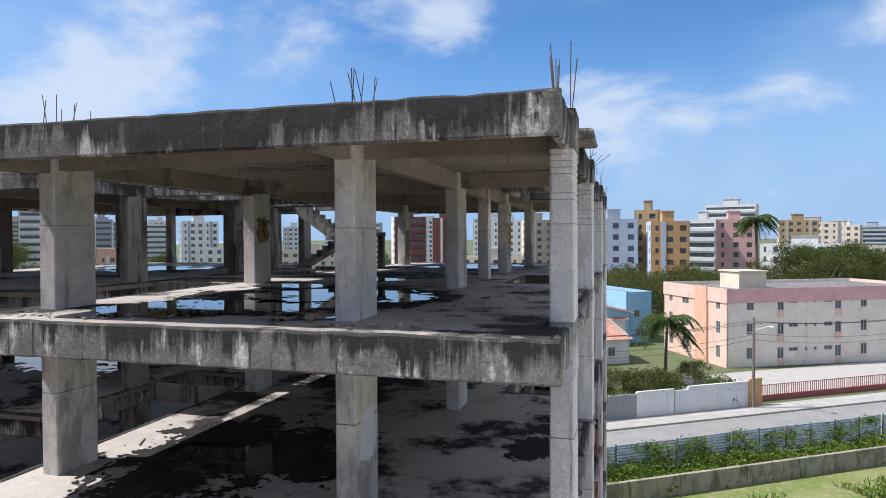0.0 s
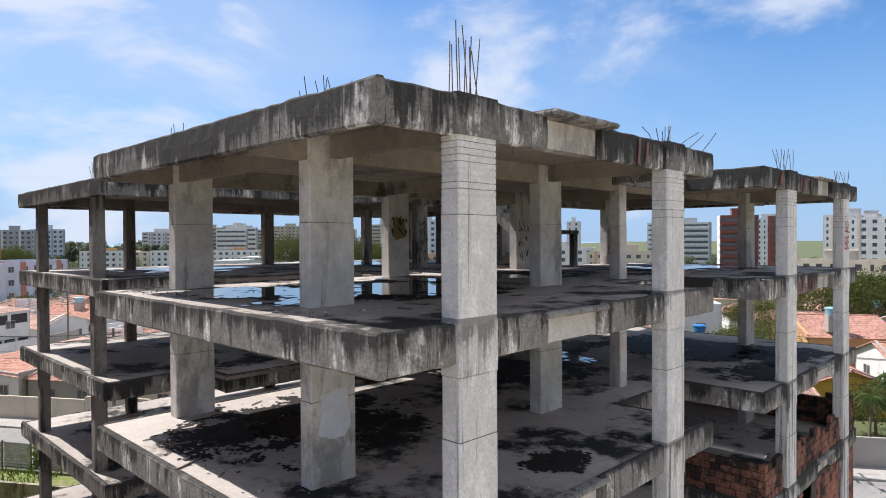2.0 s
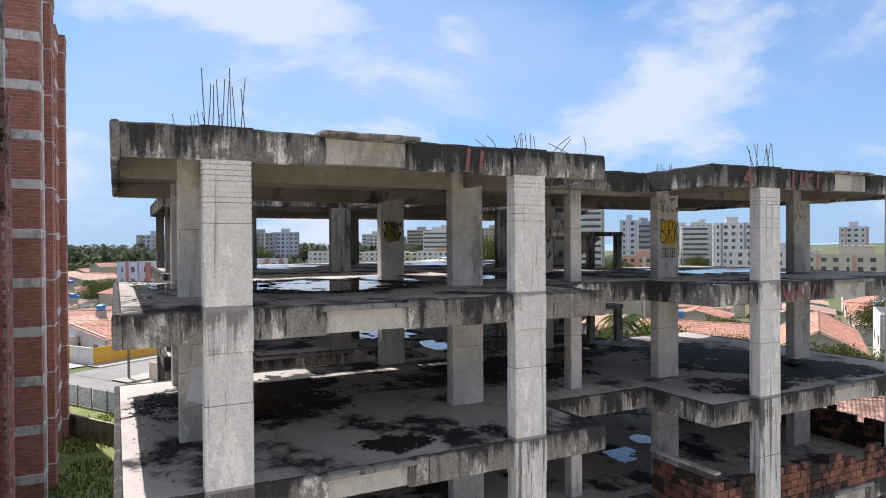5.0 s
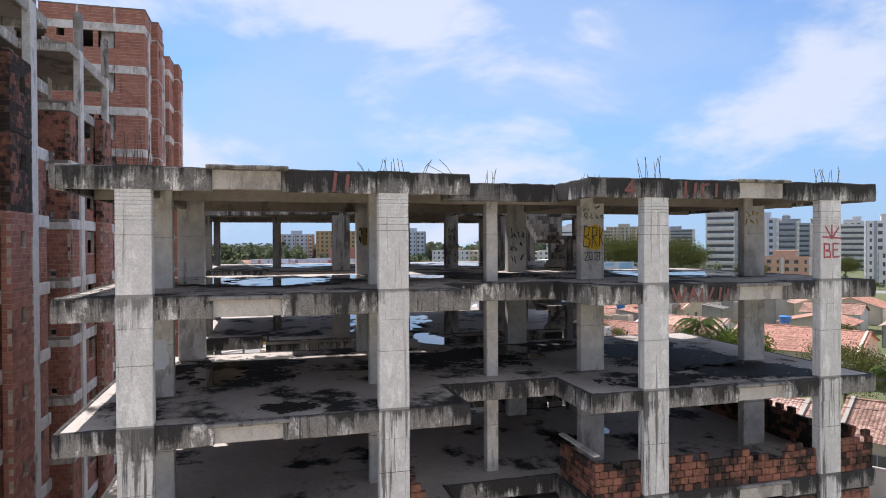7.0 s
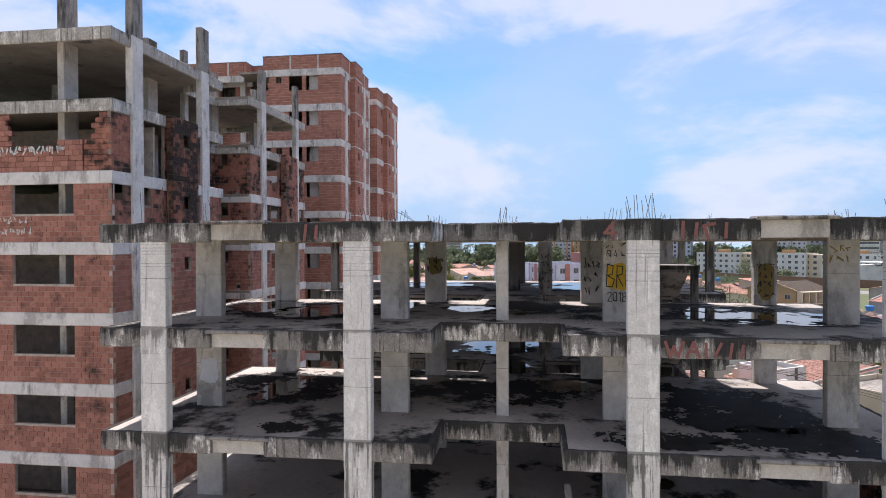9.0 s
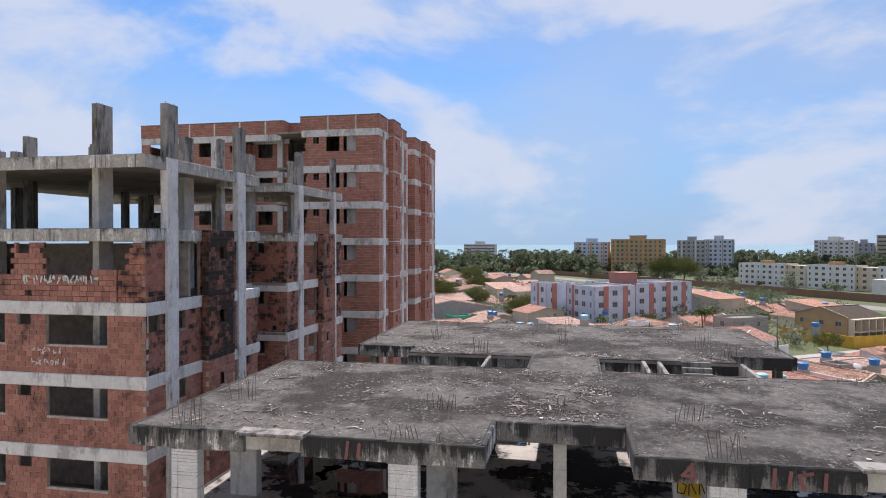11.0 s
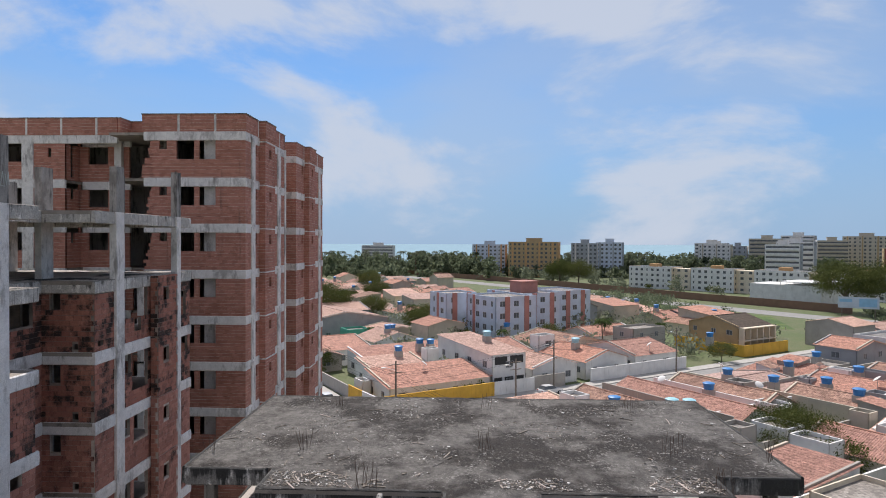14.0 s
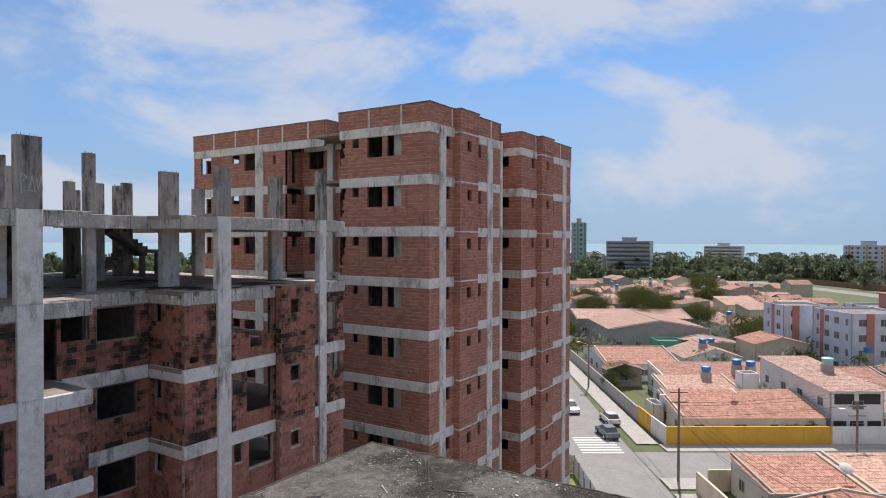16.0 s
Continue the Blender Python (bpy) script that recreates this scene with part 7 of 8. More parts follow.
# ---- street poles, cables, cars ----
def pole(u, s, h=8.5, arms=1):
    th = thing("utility_pole", "concrete utility pole with crossarms and cables", "pole", "street poles", place=TOWN @ Matrix.Translation((u, s, 0)))
    me = Mesh(); me.tube((0, 0, 0), (0, 0, h), 0.16, 0.10, 8)
    part("shaft", me, M["post"], th)
    for z in (h - 0.5, h - 1.5)[:arms + 1]:
        me = Mesh(); me.box(-0.06, 0.06, -0.9, 0.9, z, z + 0.1)
        part("crossarm", me, M["post"], th)
    me = Mesh()
    me.tube((0, 0, h - 1.2), (0.3, -1.6, h - 0.6), 0.03, 0.03, 5); me.box(0.2, 0.45, -2.1, -1.5, h - 0.68, h - 0.58)
    part("street_lamp_arm", me, M["metal"], th)
    return th


POLES = [(-100, 48.6), (-57.5, 47.8), (-33, 48.0), (-6, 48.0), (19, 48.0), (45.3, 48.0), (72, 48.0), (-67.8, 82), (-67.8, 112), (-57, 66)]
for u, s in POLES:
    pole(u, s, 9.8 if u == -57.5 else 8.5)


def cable(a, b, sag, name="cable"):
    me = Mesh()
    a, b = Vector(a), Vector(b)
    me.rod([a.lerp(b, i / 8) - Vector((0, 0, sag * 4 * (i / 8) * (1 - i / 8))) for i in range(9)], 0.016, 4)
    return solo(name, me, M["wire"], "thin black overhead cable between poles", "cable", "overhead cables")


for i in range(6):
    (u0, s0), (u1, s1) = POLES[i], POLES[i + 1]
    for k, (ds, z) in enumerate(((-0.8, 8.1), (0.0, 8.1), (0.8, 8.1), (-0.3, 7.0), (0.3, 6.4))):
        cable(us(u0, s0 + ds, z), us(u1, s1 + ds, z), 0.5 + 0.1 * k)
for ds, z in ((-0.6, 8.1), (0.6, 8.1), (0, 6.8)):
    cable(us(-57.5 + ds, 47.8, z), us(-67.8 + ds, 82, z), 0.6)
    cable(us(-67.8 + ds, 82, z), us(-67.8 + ds, 112, z), 0.6)

M["tyre"] = mat_plain("tyre_rubber", (0.02, 0.02, 0.02), 0.9)


def car(u, s, turn, c, name_c):
    mt = mat_plain("car_paint_" + name_c, c, 0.25, 0.2, var=0.03, bump_amount=0.0)
    th = thing("car", f"{name_c} small parked car", "car", "parked cars", place=TOWN @ Matrix.Translation((u, s, 0.03)) @ Matrix.Rotation(radians(turn), 4, "Z"))
    body = [(-2.05, 0.35), (-2.08, 0.75), (-1.95, 0.92), (-1.2, 1.0), (0.9, 0.98), (1.75, 0.86), (2.05, 0.7), (2.1, 0.35)]
    cabin = [(-1.75, 0.95), (-1.45, 1.38), (-0.9, 1.48), (0.2, 1.46), (1.05, 0.96)]
    for nm, prof, y, taper, m_ in (("body", body, 0.86, 0.03, mt), ("glazing", cabin, 0.76, 0.13, M["glass"])):
        me = Mesh()
        n = len(prof)
        for sg in (-1, 1):
            for x, z in prof:
                me.v.append((x, sg * (y - (taper if z > 1.2 or nm == "body" and z < 0.5 else 0)), z))
        for i in range(n):
            j = (i + 1) % n
            me.f.append((i, j, n + j, n + i)); me.mi.append(0)
        me.f.append(tuple(reversed(range(n)))); me.mi.append(0)
        me.f.append(tuple(n + i for i in range(n))); me.mi.append(0)
        part(nm, me, m_, th)
    me = Mesh(); me.soft_box(-1.4, 0.15, -0.62, 0.62, 1.455, 1.50, 0.1)
    part("roof", me, mt, th)
    for x in (-1.25, 1.3):
        for y in (-0.84, 0.84):
            me = Mesh(); me.tube((x, y - 0.1, 0.31), (x, y + 0.1, 0.31), 0.31, sides=12)
            w = part("wheel", me, M["tyre"], th)
            me = Mesh(); me.tube((x, y - 0.105, 0.31), (x, y + 0.105, 0.31), 0.19, sides=10)
            part("rim", me, M["metal"], w)
    for y in (-0.62, 0.62):
        me = Mesh(); me.box(2.02, 2.09, y - 0.18, y + 0.18, 0.62, 0.74)
        part("headlight", me, M["frame"], th)
        me = Mesh(); me.box(-2.09, -2.02, y - 0.12, y + 0.12, 0.7, 0.88)
        part("tail_light", me, PAINT["red"], th)
    return th


car(-73.2, 44.6, 187, (0.17, 0.21, 0.26), "slate grey")
car(-79.3, 46.6, 184, (0.75, 0.75, 0.75), "white")
car(-85.0, 42.4, 5, (0.72, 0.72, 0.73), "white")
car(-118.0, 42.0, 3, (0.5, 0.5, 0.52), "silver")
car(-66.4, 80.0, 90, (0.72, 0.72, 0.72), "white")


# ---- inside and on the grey building ----
def half_landing_stair(z0, z1, place):
    """Two flights with a landing between them, in the axes of the light well."""
    rise = (z1 - z0) / 16
    st = thing("stair", "bare dark concrete stair with a half landing", "stair", place=place)
    for fl, (ya, yb) in enumerate(((24.35, 25.45), (23.05, 24.15))):
        me = Mesh()
        prof = []
        for i in range(8):
            x = -13.0 + i * 0.26 if fl == 0 else -10.92 - i * 0.26
            zz = z0 + rise * (i + (0 if fl == 0 else 8))
            d = 0.26 if fl == 0 else -0.26
            prof += [(x, zz), (x, zz + rise), (x + d, zz + rise)] if i == 0 else [(x, zz + rise), (x + d, zz + rise)]
        xe, ze = prof[-1]
        xs_, zs_ = prof[0]
        prof += [(xe, ze - 0.32), (xs_, zs_ - 0.32 if fl else zs_ - 0.02)]
        n = len(prof)
        for y in (ya, yb):
            me.v += [(x, y, zz) for x, zz in prof]
        for i in range(n):
            j = (i + 1) % n
            me.f.append((i, j, n + j, n + i)); me.mi.append(0)
        me.f.append(tuple(reversed(range(n)))); me.mi.append(0)
        me.f.append(tuple(n + i for i in range(n))); me.mi.append(0)
        part("flight", me, M["dull"], st)
    me = Mesh(); me.box(-10.92, -9.6, 22.95, 25.55, z0 + rise * 8 - 0.16, z0 + rise * 8)
    part("landing", me, M["dull"], st)
    for y in (24.0, 25.38):
        me = Mesh(); me.soft_box(-9.86, -9.62, y - 0.13, y + 0.13, z0 - 0.004, z0 + rise * 8 - 0.16, 0.015)
        part("post", me, M["dull"], st)


for k in range(4):
    half_landing_stair(LEVELS[k + 1], LEVELS[k], Matrix.Identity(4))
# the stair to the top slab of the brick building
half_landing_stair(23.02, 25.90, Matrix.Translation((-35.76, 16.75, 0)) @ Matrix.Rotation(radians(180), 4, "Z"))

# block parapets of the storey three floors down
INFILL = thing("block_parapet", "ragged parapet of red clay blocks between the concrete columns", "wall")
bmesh_cache = {}


def loose_bricks(m, length, top, seed):
    """A parapet of single blocks, each an object of its own."""
    rng = random.Random(seed)
    for u0, u1, z0, z1 in brick_rows(length, 1.6, [], rng, 0.27, 0.20, 0.016, top):
        key = (round(u1 - u0, 2), round(z1 - z0, 2))
        if key not in bmesh_cache:
            b = Mesh(); b.soft_box(0, key[0], 0, 0.13, 0, key[1], 0.006)
            bmesh_cache[key] = b.data("brick", M["brick_one"])
        part("brick", bmesh_cache[key], None, INFILL, place=m @ Matrix.Translation((u0, rng.uniform(-0.012, 0.012), z0)) @ Matrix.Rotation(rng.uniform(-0.02, 0.02), 4, "Z"))


Z3 = LEVELS[3]
loose_bricks(face_m((-0.72, 20.28, Z3), (0, 1)), 1.4, lambda u: 1.1, 1)
loose_bricks(face_m((-0.72, 22.50, Z3), (0, 1)), 5.08, lambda u: (1.0 + 0.12 * math.sin(u * 3)) if u < 2.6 else (0.72 if u < 3.9 else 1.05), 2)
loose_bricks(face_m((-0.72, 28.40, Z3), (0, 1)), 1.3, lambda u: 1.1, 3)
loose_bricks(face_m((-2.8, 20.26, Z3), (1, 0)), 2.0, lambda u: 1.12, 4)
loose_bricks(face_m((-0.72, 15.24, Z3), (0, 1)), 0.9, lambda u: 1.4 - u * 1.5, 5)
loose_bricks(face_m((-0.72, 9.46, Z3), (0, 1)), 4.9, lambda u: 0.72 + 0.15 * math.sin(u * 2.1), 6)
me = Mesh(); me.box(-2.85, -0.74, 20.24, 20.42, Z3 + 1.2, Z3 + 1.25)
part("coping", me, M["pale"], INFILL, "pale mortar coping")
LOWFILL = thing("block_infill", "sooty red clay block walls between the lower columns", "wall")
for (p, d, ln) in (((-0.72, 20.28), (0, 1), 9.3), ((-2.9, 20.26), (1, 0), 2.1), ((-0.8, 29.66), (-1, 0), 9.1), ((-0.72, 9.5), (0, 1), 4.9)):
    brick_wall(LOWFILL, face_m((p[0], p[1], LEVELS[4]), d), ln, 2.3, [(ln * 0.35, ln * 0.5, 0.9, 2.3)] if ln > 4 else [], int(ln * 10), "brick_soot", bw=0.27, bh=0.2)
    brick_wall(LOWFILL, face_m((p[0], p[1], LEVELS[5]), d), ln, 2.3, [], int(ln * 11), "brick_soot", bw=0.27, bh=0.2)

# the north side of the storey three floors down, walled up towards the back
brick_wall(LOWFILL, face_m((-9.9, 29.36, Z3), (1, 0)), 5.2, 2.32, [], 71, "brick_soot", bw=0.27, bh=0.2)
# burnt blocks here put the shade of the storey into the colour
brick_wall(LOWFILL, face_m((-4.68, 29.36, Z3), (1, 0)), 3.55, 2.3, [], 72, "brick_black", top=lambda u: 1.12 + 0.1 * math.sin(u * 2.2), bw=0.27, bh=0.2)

# rain puddles
m_, n_, l_, b_ = nodes_of("rain_water")
b_.inputs["Base Color"].default_value = (0.02, 0.021, 0.02, 1)
b_.inputs["Roughness"].default_value = 0.02
bump(n_, l_, b_, noise_node(n_, l_, n_.new("ShaderNodeNewGeometry").outputs["Position"], 1.5, 2), 0.02, 0.01)
M["water"] = m_


def puddle(x, y, rx, ry, z, seed):
    """Shallow water in the hollows of an uneven floor: a ragged shore, dry islands and drips round it."""
    me = Mesh()
    step = 0.06
    for j in range(int(-1.15 * ry / step), int(1.15 * ry / step)):
        run = None
        for i in range(int(-1.15 * rx / step), int(1.15 * rx / step) + 2):
            p, q = i * step, j * step
            v = Vector((x + p, y + q, seed))
            wet = 1.0 - (p / rx) ** 2 - (q / ry) ** 2 + 1.1 * noise.noise(v * 0.8) + 0.7 * noise.noise(v * 2.6) + 0.35 * noise.noise(v * 7.0) > 0.22 and abs(p) < 1.15 * rx
            if wet and run is None:
                run = p
            if not wet and run is not None:
                me.poly([(x + run, y + q, z + 0.021), (x + p, y + q, z + 0.021), (x + p, y + q + step, z + 0.021), (x + run, y + q + step, z + 0.021)])
                run = None
    solo("puddle", me, M["water"], "shallow puddle of rain water on the concrete floor", "puddle", "rain puddles")


F1, F2 = LEVELS[1], LEVELS[2]
for i, (x, y, rx, ry, z) in enumerate(((-6.6, 9.6, 2.3, 1.5, F1), (-5.6, 12.2, 2.2, 1.6, F1), (-7.5, 14.6, 1.4, 0.7, F1), (-5.4, 26.2, 1.9, 2.4, F1), (-7.4, 25.2, 0.9, 0.8, F1), (-6.8, 17.4, 1.2, 0.9, F1), (-19.5, 13.5, 3.0, 2.2, F1), (-19.0, 22.0, 3.0, 2.5, F1),
                                       (-6.4, 10.4, 1.8, 1.2, F2), (-11.5, 18.6, 1.6, 0.8, F2), (-18.0, 17.5, 3.5, 2.5, F2), (-6.0, 21.8, 0.8, 0.7, LEVELS[3]), (-6.6, 23.6, 0.5, 0.4, LEVELS[3]), (-7.6, 20.5, 1.4, 1.2, F2))):
    puddle(x, y, rx, ry, z, i * 3.7)

M["damp"] = mat_plain("damp_mouldy_concrete", (0.026, 0.024, 0.023), 0.72, var=0.45, scale=2.2, bump_scale=24, bump_amount=0.5)
M["damp"].node_tree.nodes["Principled BSDF"].inputs["Specular IOR Level"].default_value = 0.2


def damp(x, y, rx, ry, z, seed):
    """A wet, mouldy stain with a ragged outline and islands of dry floor round it."""
    me = Mesh()
    step = 0.07
    for j in range(int(-1.2 * ry / step), int(1.2 * ry / step)):
        run = None
        for i in range(int(-1.2 * rx / step), int(1.2 * rx / step) + 2):
            p, q = i * step, j * step
            v = Vector((x + p, y + q, seed))
            wet = 0.95 - (p / rx) ** 2 - (q / ry) ** 2 + 0.8 * noise.noise(v * 0.7) + 0.55 * noise.noise(v * 2.2) + 0.4 * noise.noise(v * 6.0) + 0.25 * noise.noise(v * 14.0) > 0.22 and abs(p) < 1.2 * rx
            if wet and run is None:
                run = p
            if not wet and run is not None:
                me.poly([(x + run, y + q, z + 0.0145), (x + p, y + q, z + 0.0145), (x + p, y + q + step, z + 0.0145), (x + run, y + q + step, z + 0.0145)])
                run = None
    solo("damp_stain", me, M["damp"], "black damp mouldy stain on the concrete floor", "stain", "damp stains")


for i, (x, y, rx, ry, z) in enumerate(((-7.2, 10.5, 2.7, 2.7, F2), (-1.7, 12.3, 0.7, 0.8, F2), (-7.4, 19.0, 2.0, 2.5, F1), (-6.2, 25.4, 2.8, 3.0, F1), (-7.0, 18.6, 2.4, 2.3, F2), (-5.4, 25.2, 3.2, 2.6, F2), (-2.2, 26.5, 1.3, 2.4, F2), (-6.0, 12.0, 3.0, 3.4, F1), (-1.9, 22.6, 0.9, 1.7, F2), (-8.6, 22.5, 1.4, 2.0, F2))):
    damp(x, y, rx, ry, z, 40 + i * 2.3)

# rubble, planks and chips on the slabs
rng = random.Random(19)


def rubble(z, count, seed, rects, name, big=1.0):
    rng = random.Random(seed)
    me = Mesh()
    for i in range(count):
        x0, x1, y0, y1 = rects[min(len(rects) - 1, int(rng.random() * len(rects)))]
        x, y = rng.uniform(x0 + 0.2, x1 - 0.2), rng.uniform(y0 + 0.2, y1 - 0.2)
        if noise.noise(Vector((x * 0.35, y * 0.35, seed))) + 0.5 * noise.noise(Vector((x * 1.3, y * 1.3, seed))) < 0.06:
            continue
        lng = rng.random() < 0.05
        a, b, c = (rng.uniform(0.10, 0.35), rng.uniform(0.008, 0.022), rng.uniform(0.008, 0.016)) if lng else (0.006 + 0.05 * rng.random() ** 3, 0.006 + 0.04 * rng.random() ** 3, rng.uniform(0.004, 0.018))
        m = Matrix.Translation((x, y, z + 0.012)) @ Matrix.Rotation(rng.uniform(0, 6.28), 4, "Z") @ Matrix.Rotation(rng.uniform(-0.15, 0.15), 4, "X")
        k = rng.choice((0, 0, 1, 2, 3)) if not lng else rng.choice((1, 1, 2))
        me.box(-a * big, a * big, -b * big, b * big, 0, c * 1.6 * big, k, m)
    return solo(name, me, [M["dull"], M["post"], M["mortar"], M["band"]], "scattered chips of concrete, sticks and rubble", "rubble", kind="stuff")


rubble(LEVELS[0], 4200, 2, EAST, "roof_rubble")
rubble(LEVELS[0], 4600, 3, WEST, "roof_rubble_west")
rubble(LEVELS[0], 420, 4, [(-11.5, -7.0, 16.6, 20.4)], "rubble_heap", 0.8)
SOUTH = [(-9.8, -1.0, 7.5, 8.7)]
rubble(F1, 170, 15, SOUTH, "edge_rubble", 0.9)
rubble(F2, 220, 16, SOUTH, "edge_rubble_below", 0.9)
rng = random.Random(8)
for i in range(34):
    x, y = rng.uniform(-9.0, -1.1), rng.uniform(7.8, 29.0)
    me = Mesh()
    p = Vector((x, y, LEVELS[0] - 0.13))
    q = p + Vector((rng.uniform(-0.03, 0.03), rng.uniform(-0.03, 0.03), -rng.uniform(0.12, 0.3)))
    me.rod([p, q, q + Vector((rng.uniform(-0.06, 0.06), rng.uniform(-0.06, 0.06), -0.04))], 0.007, 4)
    part("hanging_wire", me, M["rebar"], GREY)
rubble(F1, 1500, 5, EAST, "floor_rubble", 0.7)
rubble(F2, 1800, 6, EAST, "floor_rubble_below", 0.7)

# ---- graffiti: flat strokes a few millimetres proud ----
SPRAY = {"chalk": mat_plain("chalky_spray", (0.44, 0.48, 0.45), 0.9), "black": mat_plain("black_spray", (0.03, 0.03, 0.03), 0.7), "red": mat_plain("red_spray", (0.46, 0.12, 0.145), 0.7, var=0.4, scale=9), "yellow": mat_plain("yellow_spray", (0.62, 0.38, 0.02), 0.7), "faint": mat_plain("faded_spray", (0.27, 0.19, 0.06), 0.8),
         "wash": mat_plain("pale_limewash", (0.66, 0.69, 0.74), 0.9, var=0.12), "white": mat_plain("white_spray", (0.6, 0.6, 0.58), 0.8), "dullred": mat_plain("faded_red_spray", (0.24, 0.10, 0.09), 0.8)}


def strokes(lines, m, width, colour, label):
    """Lines in a wall's own plane (x along, z up), as a ribbon 4 mm before it."""
    me = Mesh()
    lift = 0.0
    for ln in lines:
        for (a, b) in zip(ln, ln[1:]):
            lift -= 0.0004
            p, q = Vector((a[0], lift, a[1])), Vector((b[0], lift, b[1]))
            d = (q - p)
            if d.length < 1e-4:
                continue
            d.normalize()
            s = Vector((-d.z, 0, d.x)) * width / 2
            e = d * width * 0.35
            me.poly([m @ (p - e - s), m @ (q + e - s), m @ (q + e + s), m @ (p - e + s)])
    return solo("graffiti", me, SPRAY[colour], label, "graffiti", "spray paint tags")


def scribble(w, h, seed, rows=2):
    rng = random.Random(seed)
    out = []
    for r in range(rows):
        z1 = h * (1 - r / rows)
        z0 = h * (1 - (r + 0.8) / rows)
        x = 0.0
        while x < w - 0.05:
            cw = rng.uniform(0.12, 0.22)
            out.append([(x + rng.uniform(0, cw), rng.uniform(z0, z1)) for _ in range(rng.choice((3, 4, 5)))])
            x += cw * 1.15
    return out


def blob(m, w, h, seed, colour, label):
    me = Mesh()
    pts = []
    for i in range(28):
        a = 2 * math.pi * i / 28
        q = 0.85 + 0.25 * noise.noise(Vector((math.cos(a) * 1.6, math.sin(a) * 1.6, seed)))
        pts.append(m @ Vector((w / 2 + w / 2 * q * math.copysign(abs(math.cos(a)) ** 0.6, math.cos(a)), 0, h / 2 + h / 2 * q * math.copysign(abs(math.sin(a)) ** 0.6, math.sin(a)))))
    me.poly(pts)
    solo("graffiti", me, SPRAY[colour], label, "graffiti", "spray paint tags")


east = lambda x, y, z: face_m((x + 0.004, y, z), (0, 1))
e8 = east(-3.70, 21.44, 0)
blob(east(-3.70, 21.46, 15.72), 0.76, 0.85, 3, "yellow", "yellow bubble letters on a concrete column")
strokes([[(0.05, 0.1), (0.08, 0.75), (0.25, 0.7), (0.22, 0.45), (0.08, 0.42), (0.28, 0.3), (0.22, 0.08), (0.05, 0.1)], [(0.34, 0.05), (0.36, 0.7), (0.52, 0.68), (0.5, 0.45), (0.37, 0.42), (0.52, 0.1)], [(0.6, 0.1), (0.62, 0.72)], [(0.74, 0.68), (0.64, 0.4), (0.74, 0.12)]], east(-3.694, 21.46, 15.74), 0.03, "black", "black outlines of bubble letters on a column")
D2018 = [[(0, 0.2), (0.02, 0.26), (0.09, 0.26), (0.1, 0.2), (0, 0), (0.12, 0)], [(0.16, 0.02), (0.15, 0.24), (0.25, 0.26), (0.26, 0.02), (0.16, 0.02)], [(0.32, 0.22), (0.36, 0.27), (0.36, 0)], [(0.44, 0.13), (0.42, 0.24), (0.52, 0.25), (0.51, 0.14), (0.43, 0.12), (0.42, 0.0), (0.53, 0.01), (0.51, 0.14)]]
strokes(D2018, east(-3.70, 21.55, 15.40), 0.025, "black", "black year sprayed on a concrete column")
strokes(scribble(0.7, 0.5, 4, 2), east(-3.70, 21.48, 16.65), 0.022, "black", "black tag on a concrete column")
strokes(scribble(0.62, 1.6, 7, 3), east(-9.38, 21.22, 14.98), 0.035, "black", "tall black tags on a concrete column")
strokes(scribble(0.45, 1.7, 9, 5), east(-12.92, 19.62, 14.95), 0.03, "black", "tall black tags on a concrete column")
blob(east(-9.38, 15.2, 15.85), 0.62, 0.75, 8, "faint", "smeared yellow spray paint on a column")
strokes(scribble(0.6, 0.7, 10, 2), east(-9.374, 15.2, 15.9), 0.04, "black", "black tag over smeared paint on a column")
blob(east(-9.38, 27.46, 14.95), 0.68, 1.5, 12, "faint", "smeared yellow spray paint on a column")
strokes(scribble(0.6, 1.3, 13, 4), east(-9.374, 27.5, 15.05), 0.03, "black", "black tag over smeared paint on a column")
strokes([[(0.08, 0.0), (0.08, 0.4), (0.26, 0.38), (0.26, 0.22), (0.1, 0.2), (0.3, 0.16), (0.3, 0.0), (0.08, 0.0)], [(0.62, 0.4), (0.4, 0.4), (0.4, 0.0), (0.64, 0.02)], [(0.4, 0.22), (0.56, 0.22)], [(0.35, 0.55), (0.35, 0.95)], [(0.12, 0.9), (0.35, 0.55), (0.6, 0.88)], [(0.02, 0.6), (0.68, 0.56)]], east(-0.594, 27.63, 15.5), 0.05, "red", "red letters and a star sprayed on a column")
strokes(scribble(0.6, 0.6, 15, 2), east(-3.70, 27.6, 16.45), 0.03, "faint", "brown tag on a concrete column")
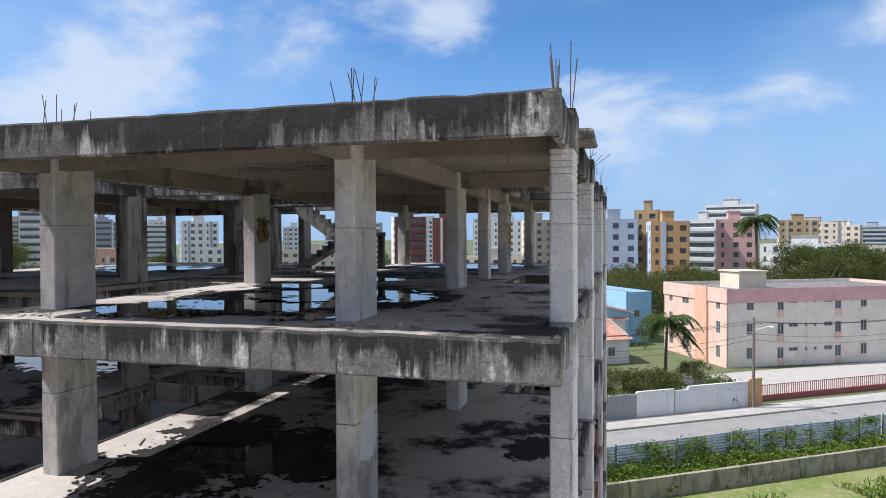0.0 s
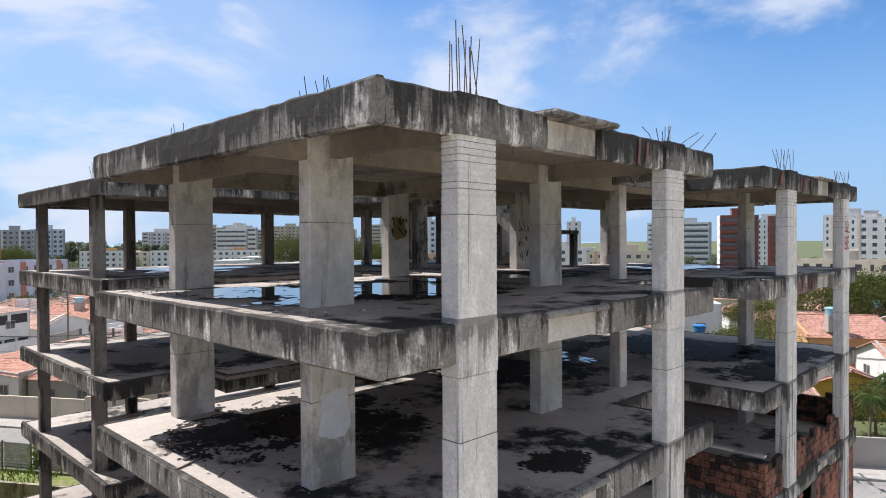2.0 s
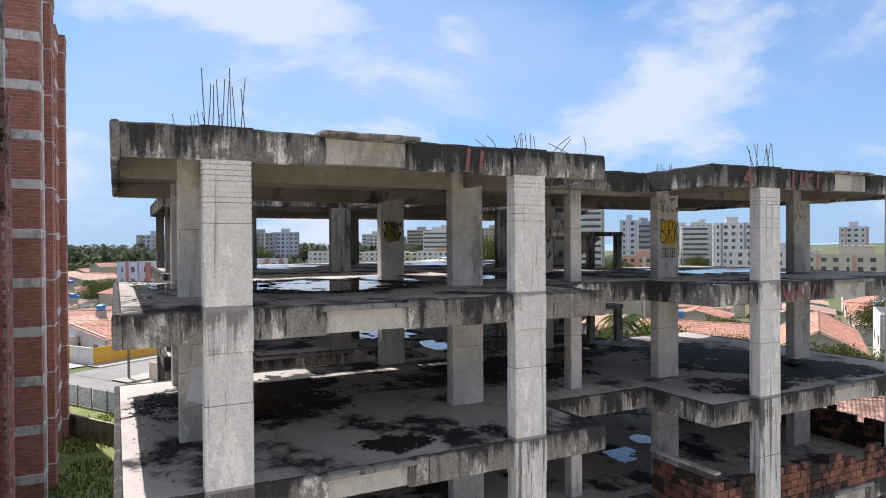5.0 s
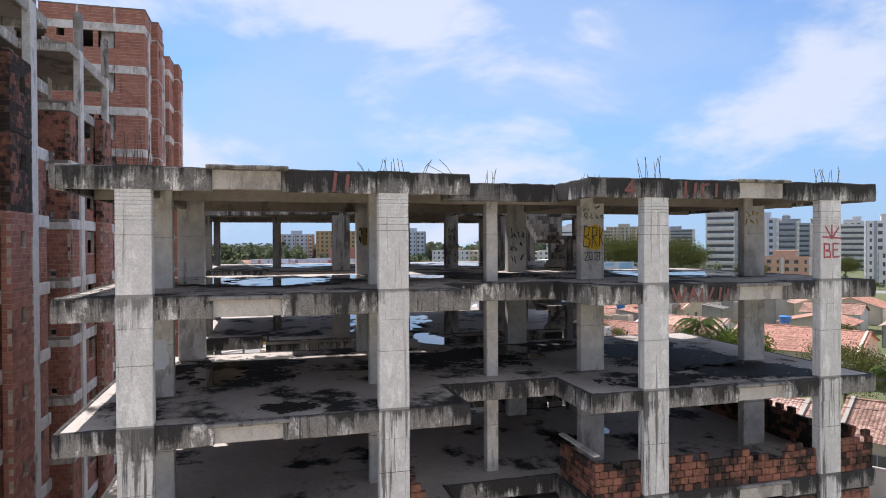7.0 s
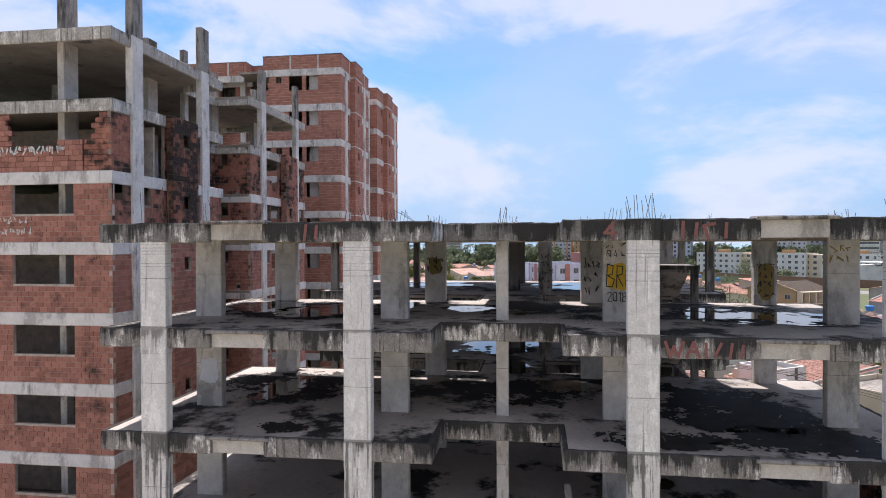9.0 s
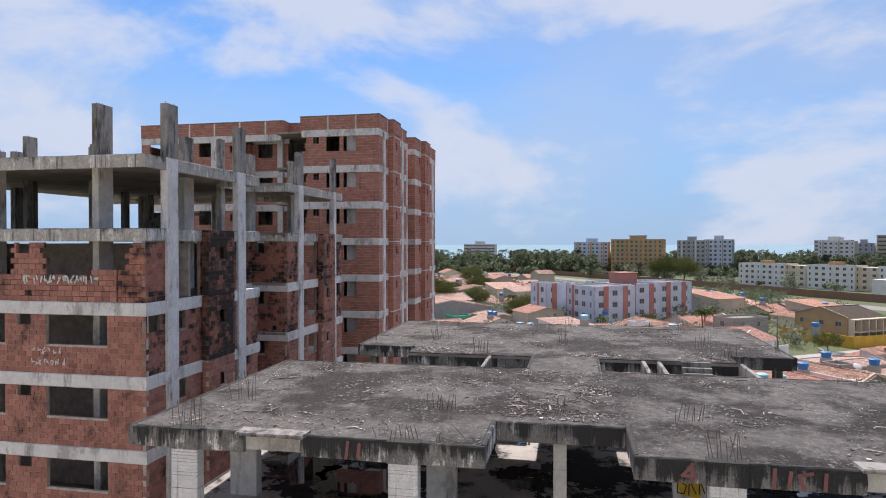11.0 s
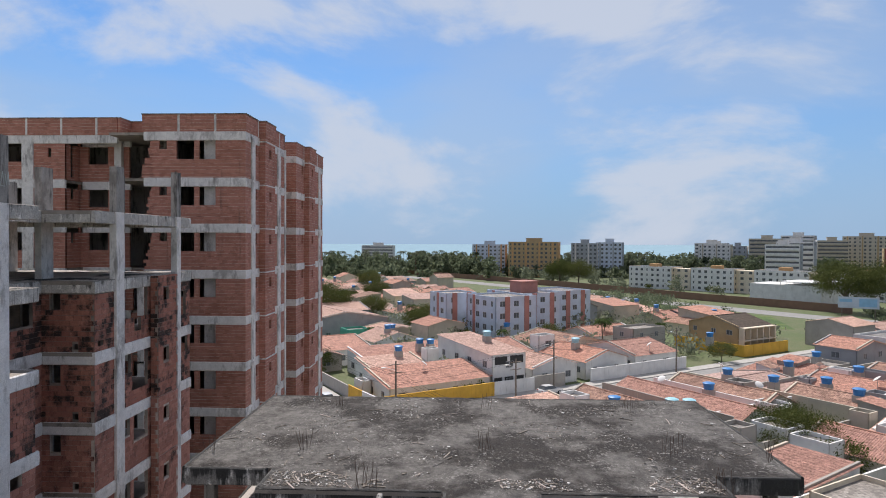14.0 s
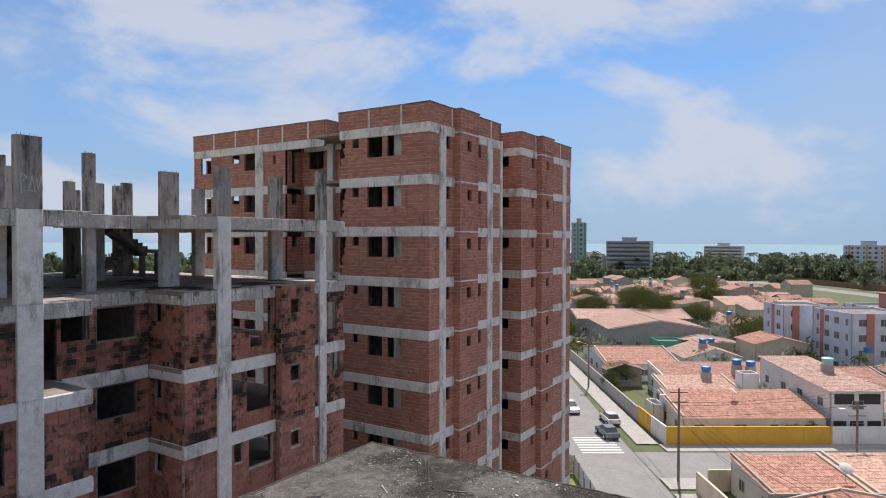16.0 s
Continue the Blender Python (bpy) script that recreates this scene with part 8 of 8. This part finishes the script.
strokes([[(0, 0.36), (0.12, 0.0), (0.2, 0.25), (0.3, 0.0), (0.42, 0.36)], [(0.5, 0), (0.66, 0.36), (0.8, 0.0)], [(0.56, 0.14), (0.74, 0.14)], [(0.95, 0), (0.95, 0.34)], [(1.15, 0.02), (1.3, 0.34)], [(1.5, 0.0), (1.55, 0.34)], [(1.75, 0.02), (1.8, 0.3)]], east(-0.634, 22.6, F1 - 0.47), 0.07, "dullred", "faded red letters on an edge beam")
strokes([[(0.2, 0.0), (0.2, 0.4)], [(0.22, 0.4), (0.0, 0.14), (0.3, 0.14)]], east(-0.634, 21.15, LEVELS[0] - 0.47), 0.07, "dullred", "faded red mark on the roof edge")
strokes([[(0.0, 0.0), (0.02, 0.4)], [(0.3, 0.05), (0.34, 0.36)], [(0.6, 0.0), (0.5, 0.3), (0.75, 0.36)], [(1.0, 0.02), (1.02, 0.36)]], east(-0.634, 23.0, LEVELS[0] - 0.47), 0.08, "dullred", "faded red marks on the roof edge")
strokes([[(0.0, 0.0), (0.05, 0.4)], [(0.3, 0.05), (0.34, 0.36)]], east(-0.634, 13.4, LEVELS[0] - 0.47), 0.08, "dullred", "faded red marks on the roof edge")
strokes(scribble(3.6, 0.42, 21, 1), east(-7.955, -3.0, 20.72), 0.06, "white", "white letters sprayed on a block parapet")
strokes(scribble(1.5, 0.8, 22, 2), east(-7.955, -2.6, 17.45), 0.04, "white", "pale tag on a block wall")
strokes([[(0.08, 0), (0.06, 0.62), (0.24, 0.5), (0.07, 0.34)], [(0.28, 0.1), (0.38, 0.55), (0.46, 0.08), (0.28, 0.1)], [(0.5, 0.5), (0.55, 0.12), (0.64, 0.56), (0.68, 0.15)]], face_m((-14.87, 2.718, 26.35), (-1, 0)), 0.028, "chalk", "pale tag on a bare column")
blob(east(-3.70, 8.66, 12.55), 0.72, 0.95, 31, "wash", "pale limewash patch on a concrete column")
# bent bars on the roof edge
for i, y in enumerate((14.2, 15.6, 16.3)):
    rebar_cluster(-0.9, y, LEVELS[0], 0.3, 0.1, 2, 0.42, 300 + i, GREY, 0.9)
